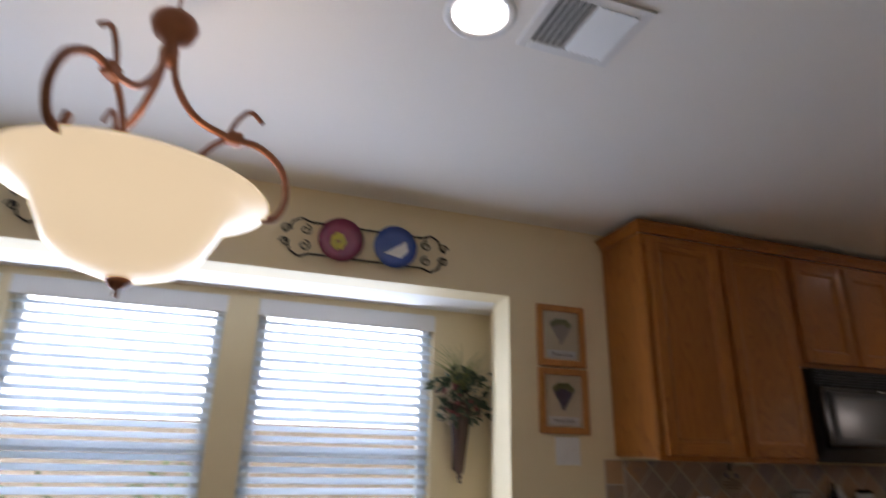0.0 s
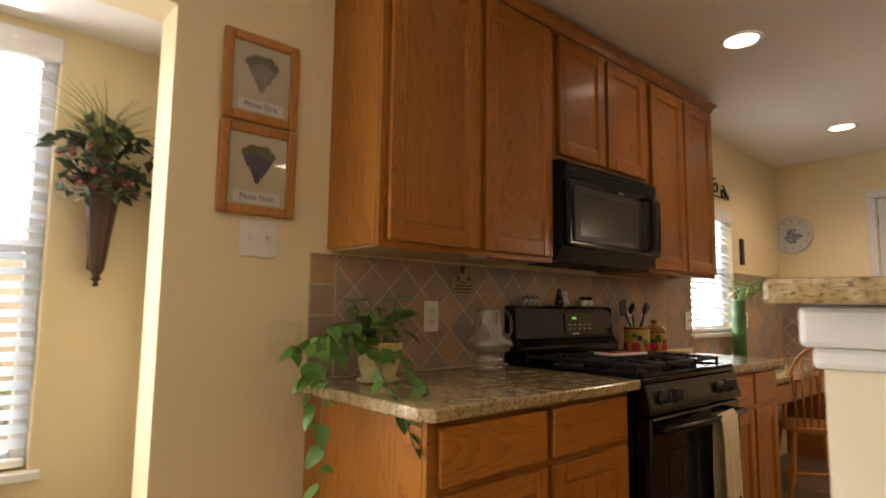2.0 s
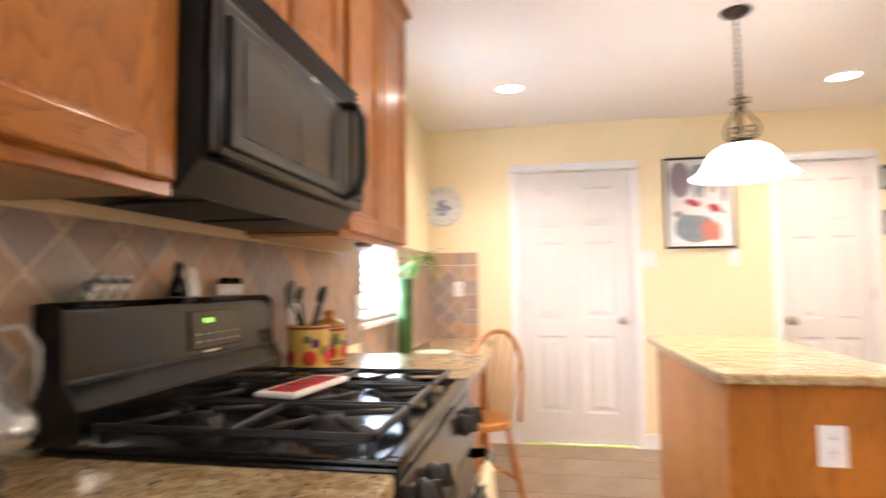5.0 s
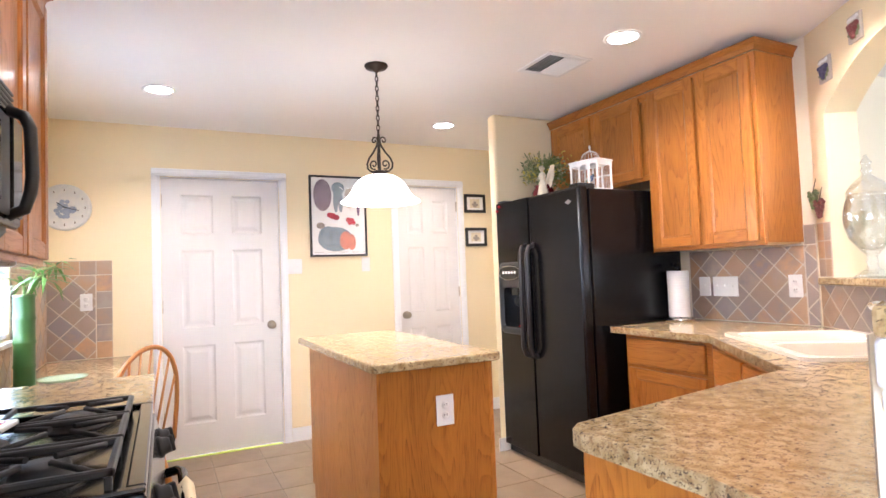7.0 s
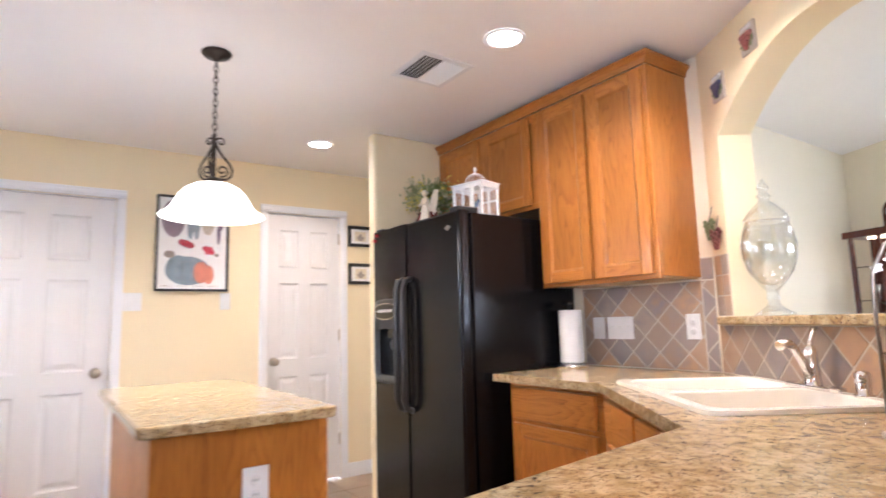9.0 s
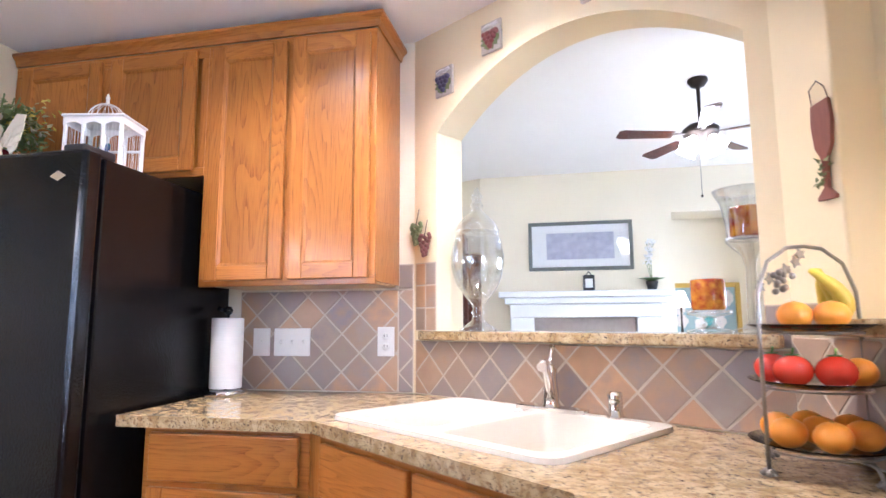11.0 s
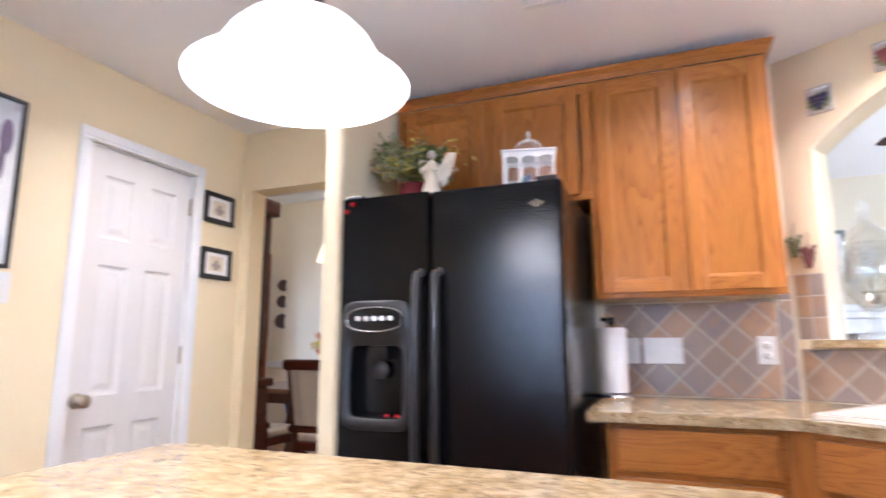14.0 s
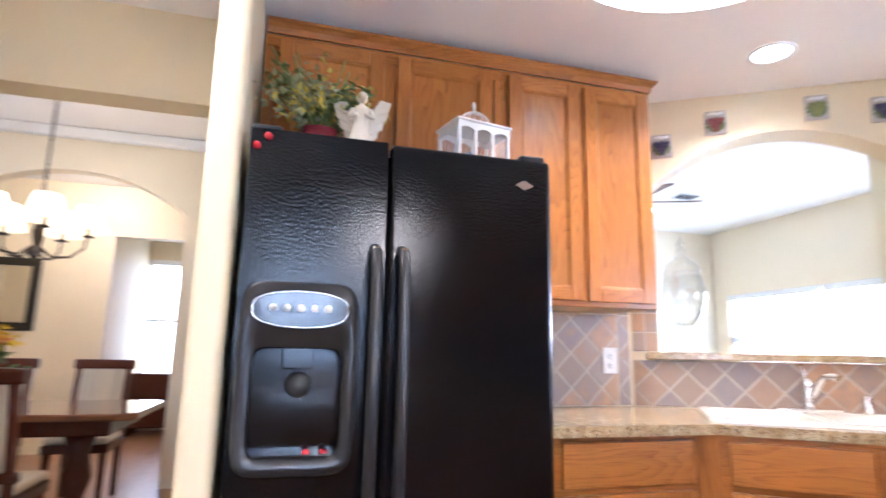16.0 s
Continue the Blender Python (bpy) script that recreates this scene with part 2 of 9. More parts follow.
M_dark = surface("dark_slot", (0.02, 0.02, 0.02), None, 0.6, bump=0)
M_blind = surface("white_blind_slat", (0.84, 0.85, 0.86), (0.80, 0.81, 0.82), 0.45, scale=8, bump=0.05)
_n, _l = M_blind.node_tree.nodes, M_blind.node_tree.links
_tr, _mx = _n.new("ShaderNodeBsdfTranslucent"), _n.new("ShaderNodeMixShader")
_tr.inputs[0].default_value = (0.80, 0.87, 0.95, 1)
_mx.inputs[0].default_value = 0.65
_l.new(_n["Principled BSDF"].outputs[0], _mx.inputs[1])
_l.new(_tr.outputs[0], _mx.inputs[2])
_l.new(_mx.outputs[0], _n["Material Output"].inputs[0])


def thin_glass(name, frost=0.0, tint=(0.93, 0.95, 0.945)):
    """Blown glass: clear, with mirror gloss that grows towards the rim and, where frosted, a thin milky skin."""
    m, n, l, b = nodes_of(name)
    clear, gloss, skin = n.new("ShaderNodeBsdfTransparent"), n.new("ShaderNodeBsdfGlossy"), n.new("ShaderNodeBsdfTranslucent")
    white, pair = n.new("ShaderNodeBsdfDiffuse"), n.new("ShaderNodeMixShader")
    clear.inputs[0].default_value = rgba(tint)
    gloss.inputs["Roughness"].default_value = 0.03
    skin.inputs[0].default_value = white.inputs[0].default_value = (0.85, 0.86, 0.84, 1)
    l.new(white.outputs[0], pair.inputs[1])
    l.new(skin.outputs[0], pair.inputs[2])
    body_mix, top = n.new("ShaderNodeMixShader"), n.new("ShaderNodeMixShader")
    cloud = n.new("ShaderNodeTexNoise")
    cloud.inputs["Scale"].default_value = 30
    amount = n.new("ShaderNodeMapRange")
    amount.inputs[3].default_value, amount.inputs[4].default_value = frost * 0.7, frost * 1.3
    l.new(cloud.outputs[0], amount.inputs[0])
    l.new(amount.outputs[0], body_mix.inputs[0])
    l.new(clear.outputs[0], body_mix.inputs[1])
    l.new(pair.outputs[0], body_mix.inputs[2])
    lw, power, share = n.new("ShaderNodeLayerWeight"), n.new("ShaderNodeMath"), n.new("ShaderNodeMapRange")
    power.operation = 'POWER'
    power.inputs[1].default_value = 2.2
    l.new(lw.outputs["Facing"], power.inputs[0])
    share.inputs[3].default_value, share.inputs[4].default_value = 0.13, 1.0
    l.new(power.outputs[0], share.inputs[0])
    l.new(share.outputs[0], top.inputs[0])
    l.new(body_mix.outputs[0], top.inputs[1])
    l.new(gloss.outputs[0], top.inputs[2])
    l.new(top.outputs[0], n["Material Output"].inputs[0])
    n.remove(b)
    return m


M_glass = thin_glass("clear_glass", 0.015, (0.95, 0.96, 0.955))
M_pane = glass("window_pane")
M_recess = glowing("recessed_bulb", (1.0, 0.92, 0.78), 14)
M_shade = glowing("lit_white_glass", (1.0, 0.93, 0.80), 2.6)
M_bowl = glowing("lit_alabaster_glass", (1.0, 0.76, 0.44), 1.5, (0.85, 0.72, 0.5))
M_leaf = surface("pothos_leaf", (0.085, 0.21, 0.03), (0.04, 0.115, 0.016), 0.35, scale=14, bump=0.2, bump_scale=40, island=0.2)
M_bamboo = surface("bamboo_stalk", (0.022, 0.075, 0.014), (0.04, 0.10, 0.02), 0.35, scale=12, stretch=(1, 1, 0.3))
M_stem = surface("plant_stem", (0.13, 0.20, 0.05), None, 0.5)
M_lightwood = wood("orange_oak", (0.50, 0.22, 0.06), (0.27, 0.10, 0.024), vary=0.06)
M_cherry = wood("dark_cherry", (0.085, 0.022, 0.012), (0.04, 0.01, 0.006), rough=0.25)
M_walnut = surface("dark_walnut", (0.06, 0.025, 0.015), (0.035, 0.014, 0.009), 0.35, scale=10, stretch=(6, 6, 1))
M_paper = surface("white_paper", (0.82, 0.81, 0.79), (0.78, 0.77, 0.75), 0.85, scale=40, bump=0.2, bump_scale=200)
M_cloth = surface("cream_towel", (0.78, 0.68, 0.47), (0.72, 0.62, 0.42), 0.95, scale=30, bump=0.5, bump_scale=300)
M_frameblack = surface("black_picture_frame", (0.015, 0.014, 0.013), None, 0.3, scale=10, bump=0.05)
M_mat = surface("cream_mat_board", (0.70, 0.62, 0.46), (0.64, 0.56, 0.41), 0.8, scale=12)

# ---- builders ----


def box(bm, a, b, bev=0.0, m=None, seg=1):
    """A box between two corners, with rounded edges where bev is given."""
    x0, y0, z0 = (min(p, q) for p, q in zip(a, b))
    x1, y1, z1 = (max(p, q) for p, q in zip(a, b))
    t = bmesh.new()
    v = [t.verts.new(c) for c in ((x0, y0, z0), (x1, y0, z0), (x1, y1, z0), (x0, y1, z0), (x0, y0, z1), (x1, y0, z1), (x1, y1, z1), (x0, y1, z1))]
    for f in ((0, 3, 2, 1), (4, 5, 6, 7), (0, 1, 5, 4), (1, 2, 6, 5), (2, 3, 7, 6), (3, 0, 4, 7)):
        t.faces.new([v[i] for i in f])
    if bev:
        bmesh.ops.bevel(t, geom=list(t.edges), offset=min(bev, 0.45 * min(x1 - x0, y1 - y0, z1 - z0)), segments=seg, profile=0.5, affect='EDGES')
    merge(bm, t, m)


def merge(bm, t, m=None):
    if m is not None:
        t.transform(m)
    vs = [bm.verts.new(v.co) for v in t.verts]
    t.verts.index_update()
    for f in t.faces:
        try:
            g = bm.faces.new([vs[v.index] for v in f.verts])
            g.smooth = f.smooth
        except ValueError:
            pass
    t.free()


def lathe(bm, profile, seg=24, m=None, smooth=True, closed=False):
    """Turns (radius, height) points about z."""
    t = bmesh.new()
    rings = []
    for r, z in profile:
        if r < 1e-5:
            rings.append([t.verts.new((0, 0, z))])
        else:
            rings.append([t.verts.new((r * math.cos(2 * math.pi * i / seg), r * math.sin(2 * math.pi * i / seg), z)) for i in range(seg)])
    pairs = list(zip(rings, rings[1:])) + ([(rings[-1], rings[0])] if closed else [])
    for a, b in pairs:
        for i in range(seg):
            j = (i + 1) % seg
            q = [a[i % len(a)], a[j % len(a)], b[j % len(b)], b[i % len(b)]]
            u = []
            for k in q:
                if k not in u:
                    u.append(k)
            if len(u) > 2:
                f = t.faces.new(u)
                f.smooth = smooth
    bmesh.ops.recalc_face_normals(t, faces=list(t.faces))
    merge(bm, t, m)


def cyl(bm, r, z0, z1, seg=16, m=None, r2=None):
    r2 = r if r2 is None else r2
    lathe(bm, [(0, z0), (r, z0), (r2, z1), (0, z1)], seg, m, smooth=False)


def tube(bm, pts, r, seg=8, m=None, cap=True, taper=None):
    """A round rod through points."""
    t = bmesh.new()
    pts = [Vector(p) for p in pts]
    rings = []
    side = None
    for i, p in enumerate(pts):
        d = (pts[min(i + 1, len(pts) - 1)] - pts[max(i - 1, 0)]).normalized()
        if side is None:
            side = d.cross(Vector((0.31, 0.77, 0.55))).normalized()
        side = (side - d * side.dot(d)).normalized()
        up = d.cross(side)
        rr = r if taper is None else r * taper[min(i, len(taper) - 1)]
        rings.append([t.verts.new(p + rr * (side * math.cos(2 * math.pi * k / seg) + up * math.sin(2 * math.pi * k / seg))) for k in range(seg)])
    for a, b in zip(rings, rings[1:]):
        for k in range(seg):
            f = t.faces.new((a[k], a[(k + 1) % seg], b[(k + 1) % seg], b[k]))
            f.smooth = True
    if cap:
        t.faces.new(rings[0][::-1])
        t.faces.new(rings[-1])
    bmesh.ops.recalc_face_normals(t, faces=list(t.faces))
    merge(bm, t, m)


def ball(bm, r, m=None, seg=14, squash=1.0):
    n = max(6, seg // 2)
    lathe(bm, [(r * math.sin(math.pi * i / n), -r * squash * math.cos(math.pi * i / n)) for i in range(n + 1)], seg, m)


def prism(bm, poly, z0, z1, m=None, bev=0.0):
    """A flat outline (x, y) given a thickness along z."""
    t = bmesh.new()
    lo = [t.verts.new((x, y, z0)) for x, y in poly]
    hi = [t.verts.new((x, y, z1)) for x, y in poly]
    t.faces.new(lo[::-1])
    t.faces.new(hi)
    k = len(poly)
    for i in range(k):
        t.faces.new((lo[i], lo[(i + 1) % k], hi[(i + 1) % k], hi[i]))
    bmesh.ops.recalc_face_normals(t, faces=list(t.faces))
    if bev:
        bmesh.ops.bevel(t, geom=list(t.edges), offset=bev, segments=2, profile=0.5, affect='EDGES')
    merge(bm, t, m)


def mesh_of(name, bm, material):
    me = bpy.data.meshes.new(name)
    bm.to_mesh(me)
    bm.free()
    if material:
        me.materials.append(material)
    return me


def part(name, bm, material, parent=None, label=""):
    ob = new(name, mesh_of(name, bm, material))
    ob.parent = parent
    if label:
        tagged(ob, label)
    return ob


def thing(name, m, label, category, group="", kind=""):
    ob = new(name)
    ob.empty_display_size = 0.1
    ob.matrix_world = m
    return tagged(ob, label, category, group, kind)


def structure(name, bm, material, label, category, m=None):
    ob = new(name, mesh_of(name, bm, material))
    if m is not None:
        ob.matrix_world = m
    return tagged(ob, label, category, kind="structure")


def bx(a, b, bev=0.0, seg=1):
    bm = bmesh.new()
    box(bm, a, b, bev, seg=seg)
    return bm


def wall_with_holes(bm, u0, u1, z0, z1, holes, d0, d1, m=None):
    """A wall slab in the x-z plane between depths d0 and d1, with square openings (u0, u1, z0, z1)."""
    us = sorted({u0, u1, *[h[0] for h in holes], *[h[1] for h in holes]})
    zs = sorted({z0, z1, *[h[2] for h in holes], *[h[3] for h in holes]})
    us = [u for u in us if u0 <= u <= u1]
    zs = [z for z in zs if z0 <= z <= z1]
    solid = {}
    for i in range(len(us) - 1):
        for j in range(len(zs) - 1):
            c = ((us[i] + us[i + 1]) / 2, (zs[j] + zs[j + 1]) / 2)
            solid[i, j] = not any(h[0] < c[0] < h[1] and h[2] < c[1] < h[3] for h in holes)
    t = bmesh.new()
    vert = {}

    def v(x, y, z):
        k = (round(x, 5), round(y, 5), round(z, 5))
        if k not in vert:
            vert[k] = t.verts.new((x, y, z))
        return vert[k]
    for (i, j), s in solid.items():
        if not s:
            continue
        a, b, c, d = us[i], us[i + 1], zs[j], zs[j + 1]
        t.faces.new((v(a, d0, c), v(b, d0, c), v(b, d0, d), v(a, d0, d)))
        t.faces.new((v(a, d1, c), v(a, d1, d), v(b, d1, d), v(b, d1, c)))
        if not solid.get((i - 1, j)):
            t.faces.new((v(a, d0, c), v(a, d0, d), v(a, d1, d), v(a, d1, c)))
        if not solid.get((i + 1, j)):
            t.faces.new((v(b, d0, c), v(b, d1, c), v(b, d1, d), v(b, d0, d)))
        if not solid.get((i, j - 1)):
            t.faces.new((v(a, d0, c), v(a, d1, c), v(b, d1, c), v(b, d0, c)))
        if not solid.get((i, j + 1)):
            t.faces.new((v(a, d0, d), v(b, d0, d), v(b, d1, d), v(a, d1, d)))
    bmesh.ops.recalc_face_normals(t, faces=list(t.faces))
    merge(bm, t, m)

# ---- plan ----
H = 2.403                       # kitchen ceiling
NY, EX, SY = 2.33, 6.85, -1.345  # north, east and south kitchen walls
CT = 0.915                      # counter top
AW = pose(4.04, SY, 0, 0, 0, 180 - 33)   # arch wall: its x runs along the wall from the south corner, its y leads out of the kitchen
AL = 1.36                       # its length
PW = 8.5                        # the bar leans this far from north


def plain(name, a, b, mat, label, cat):
    return structure(name, bx(a, b), mat, label, cat)


# floors
plain("floor", (-2.5, -1.5, -0.12), (7.0, 2.9, -0.006), M_floorgrout, "beige ceramic tile floor with grey grout joints", "floor")
M_carpet = surface("beige_carpet", (0.52, 0.43, 0.32), (0.46, 0.38, 0.28), 0.95, scale=20, bump=0.5, bump_scale=300)
M_woodfloor = wood("wood_floor", (0.33, 0.16, 0.07), (0.20, 0.09, 0.035), axis=1)
plain("floor_living", (-2.6, -7.2, -0.12), (5.7, -1.5, -0.004), M_carpet, "beige carpet of the living room", "floor")
plain("floor_dining", (5.7, -8.2, -0.12), (9.4, -1.5, -0.002), M_woodfloor, "brown wooden floor of the dining room", "floor")

# kitchen ceiling, over the breakfast corner too
bm = bmesh.new()
box(bm, (-2.5, -1.49, H), (7.0, 2.48, H + 0.15))
structure("ceiling", bm, M_ceiling, "white textured flat kitchen ceiling", "ceiling")

# north wall with the bay and the desk window
BAY = (-1.25, 1.96, 0.0, 2.03)
WIN2 = (5.17, 5.86, 1.005, 1.885)
bm = bmesh.new()
wall_with_holes(bm, -2.5, 7.0, 0, H, [(BAY[0], BAY[1], 0.0, BAY[3]), WIN2], NY, NY + 0.15)
structure("wall_north", bm, M_wall, "pale yellow painted kitchen wall", "wall")
bm = bmesh.new()
wall_with_holes(bm, -1.35, 2.12, -0.02, 2.16, [(-0.98, -0.15, 0.66, 2.0), (-0.1, 0.74, 0.66, 2.0), (0.885, 1.74, 0.66, 2.0)], 2.75, 2.88)
structure("wall_bay_back", bm, M_wall, "pale yellow wall between the bay windows", "wall")
bm = bmesh.new()
prism(bm, [(1.96, NY + 0.15), (2.045, 2.75), (2.20, 2.75), (2.20, NY + 0.15)], 0, 2.03)
structure("wall_bay_side", bm, M_wall, "pale yellow splayed side of the bay", "wall")
bm = bmesh.new()
prism(bm, [(-1.25, NY + 0.15), (-1.335, 2.75), (-1.5, 2.75), (-1.5, NY + 0.15)], 0, 2.03)
structure("wall_bay_side.001", bm, M_wall, "pale yellow splayed side of the bay", "wall")
plain("ceiling_bay", (-1.5, NY + 0.15, 2.03), (2.2, 2.75, 2.15), M_ceiling, "white soffit of the window bay", "ceiling")
plain("floor_bay", (-1.4, NY, -0.12), (2.2, 2.75, -0.001), M_floor, "tiled floor of the window bay", "floor")

# east wall with two doors
D1 = (0.812, 1.639)
D2 = (-0.775, -0.193)
bm = bmesh.new()
m = pose(EX, 0, 0, 0, 0, 90)
wall_with_holes(bm, -1.30, 2.48, 0, H, [(D1[0], D1[1], 0, 2.035), (D2[0], D2[1], 0, 2.035)], -0.15, 0.0, m)
structure("wall_east", bm, M_wall, "pale yellow painted wall with two doors", "wall")

# wall with the opening to the dining room
OPY = -1.15
bm = bmesh.new()
wall_with_holes(bm, 5.8665, 7.0, 0, H, [(5.8665, 6.79, 0, 2.045)], OPY - 0.13, OPY)
structure("wall_dining_opening", bm, M_wall, "pale yellow wall above the dining opening", "wall")
bm = bmesh.new()
box(bm, (5.775, SY, 0), (5.866, -0.53, H), 0.02, seg=3)
structure("wall_fridge_side", bm, M_wall, "pale yellow wall end with rounded corners", "wall")
plain("wall_south", (4.02, SY - 0.14, 0), (5.885, SY, H), M_cream, "cream wall behind counter and refrigerator", "wall")
plain("wall_west", (-2.65, -1.6, 0), (-2.5, 2.5, H), M_cream, "cream wall of the breakfast corner", "wall")

# arch wall, set on a slant
A0, A1, AS, AR = 0.13, 1.29, 1.965, 0.232     # jambs, spring line, rise


def arch_z(u):
    c, h = (A0 + A1) / 2, (A1 - A0) / 2
    return AS + AR * (1 - (abs(u - c) / h) ** 2.05)


bm = bmesh.new()
box(bm, (-0.10, 0, 0), (AL, 0.15, 1.128))
box(bm, (-0.10, 0, 1.128), (A0, 0.15, H))
box(bm, (A1, 0, 1.128), (AL, 0.15, H))
N = 40
for i in range(N):
    a, b = A0 + (A1 - A0) * i / N, A0 + (A1 - A0) * (i + 1) / N
    t = bmesh.new()
    za, zb = arch_z(a), arch_z(b)
    v = [t.verts.new(p) for p in ((a, 0, za), (b, 0, zb), (b, 0, H), (a, 0, H), (a, 0.15, za), (b, 0.15, zb), (b, 0.15, H), (a, 0.15, H))]
    for f in ((0, 1, 2, 3), (7, 6, 5, 4), (0, 4, 5, 1)):
        t.faces.new([v[k] for k in f])
    merge(bm, t)
bmesh.ops.remove_doubles(bm, verts=list(bm.verts), dist=0.0004)
bmesh.ops.recalc_face_normals(bm, faces=list(bm.faces))
structure("wall_arch", bm, M_wall, "pale yellow wall with an arched pass-through", "wall", AW)
bm = bmesh.new()
box(bm, (A0 - 0.06, -0.05, 1.129), (A1 + 0.04, 0.20, 1.163), 0.006, seg=2)
ob = new("granite_ledge", mesh_of("granite_ledge", bm, M_granite))
ob.matrix_world = AW
tagged(ob, "speckled tan granite ledge under the arch", "ledge")

# half wall under the raised bar
HB = pose(2.44, 0.88, 0, 0, 0, PW)     # north-west corner of the half wall; y runs along it
pe = AW @ Vector((AL, 0.02, 0))
HL = 1.552
bm = bmesh.new()
box(bm, (0, -HL, 0), (0.245, 0, 1.163))
structure("half_wall", bm, M_cream, "cream half wall that carries the raised bar", "wall", HB)
bm = bmesh.new()
prism(bm, [(0, -HL), (0.245, -HL), (0.20, -HL + 0.17), (0, -HL + 0.17)], 1.1635, H, None, 0.006)
box(bm, (0, -HL + 0.16, 1.1635), (0.10, -0.80, H), 0.008, seg=2)
structure("wall_bar_pillar", bm, M_wall, "pale yellow pillar and wall above the bar", "wall", HB)
bm = bmesh.new()
box(bm, (-0.025, -0.79, 1.105), (0.235, 0.025, 1.162), 0.008, seg=2)
box(bm, (-0.012, -0.79, 1.075), (0.235, 0.012, 1.106), 0.008, seg=2)
structure("trim_bar", bm, M_white, "white moulding under the raised bar", "trim", HB)
bm = bmesh.new()
box(bm, (0.102, -HL + 0.172, 1.164), (0.275, -0.79, 1.199), 0.006, seg=2)
box(bm, (-0.095, -0.795, 1.164), (0.225, 0.055, 1.199), 0.007, seg=2)
ob = new("granite_bar_top", mesh_of("granite_bar_top", bm, M_granite))
ob.matrix_world = HB
tagged(ob, "speckled tan granite bar top on the half wall", "bar top")

# living room shell
LH = 3.12
plain("ceiling_living", (-2.6, -7.2, LH), (5.7, -1.492, LH + 0.15), M_ceiling, "white living room ceiling", "ceiling")
plain("wall_living_north", (-2.65, -1.63, 0), (2.0, -1.49, LH), M_cream, "cream wall between breakfast corner and living room", "wall")
plain("wall_living_gable", (2.0, -1.60, H + 0.15), (5.43, -1.492, LH), M_cream, "cream wall over the kitchen edge", "wall")
bm = bmesh.new()
wall_with_holes(bm, -1.15, 4.48, 0, LH, [(0.98, 2.08, 0.45, 2.55)], -6.65, -6.5)
structure("wall_living_south", bm, M_cream, "cream living room wall with a niche", "wall")
bm = bmesh.new()
box(bm, (0.85, -7.15, 0.35), (0.98, -6.65, 2.7))
box(bm, (2.08, -7.15, 0.35), (2.2, -6.65, 2.7))
box(bm, (0.85, -7.2, 0.35), (2.2, -7.05, 2.7))
box(bm, (0.98, -7.1, 2.55), (2.08, -6.65, 2.7))
box(bm, (0.98, -7.1, 0.35), (2.08, -6.65, 0.45))
structure("wall_niche", bm, M_cream, "cream inside of the wall niche", "wall")
bm = bmesh.new()
wall_with_holes(bm, -7.0, -1.6, 0, LH, [(-6.2, -3.0, 0.75, 2.1)], 0, 0.15, pose(-1.0, 0, 0, 0, 0, 90))
structure("wall_living_west", bm, M_cream, "cream living room wall with a wide window", "wall")
plain("wall_living_east", (5.44, -7.2, 0), (5.598, SY - 0.14, LH), M_cream, "cream living room wall", "wall")
bm = bmesh.new()
prism(bm, [(4.4805, -6.5), (4.4805, -6.65), (5.439, -7.14), (5.439, -6.98)], 0, LH)
structure("wall_living_slant", bm, M_cream, "cream slanting living room wall behind the curio cabinet", "wall")

# dining room shell
DH = 3.0
plain("ceiling_dining", (5.7, -8.2, DH), (9.4, OPY - 0.13, DH + 0.15), M_ceiling, "white dining room ceiling", "ceiling")
plain("wall_dining_west", (5.6, -8.0, 0), (5.75, SY - 0.14, DH + 0.15), M_cream, "cream dining room wall", "wall")
plain("wall_dining_north", (7.0, OPY - 0.13, 0), (9.4, OPY, DH + 0.15), M_cream, "cream dining room wall", "wall")
bm = bmesh.new()
wall_with_holes(bm, -8.0, OPY, 0, DH + 0.15, [(-3.6, -2.2, 0.6, 2.1)], -0.15, 0, pose(9.3, 0, 0, 0, 0, 90))
structure("wall_dining_east", bm, M_cream, "cream dining room wall with a window", "wall")
plain("wall_foyer_south", (5.6, -8.15, 0), (9.4, -8.0, DH + 0.15), M_wall, "pale yellow wall at the end of the hall", "wall")
bm = bmesh.new()
wall_with_holes(bm, 5.75, 9.15, 0, DH, [(5.75, 7.55, 0, 2.40)], -6.32, -6.2)
structure("wall_foyer_mirror", bm, M_cream, "cream foyer wall beside the hall opening", "wall")
plain("wall_hall_side", (7.55, -8.0, 0), (7.67, -6.3205, DH), M_wall, "pale yellow hall wall", "wall")
plain("wall_over_opening", (5.762, OPY - 0.13, H + 0.001), (7.0, OPY - 0.005, DH + 0.15), M_cream, "cream dining room wall over the opening", "wall")

# ---- kitchen cabinets ----


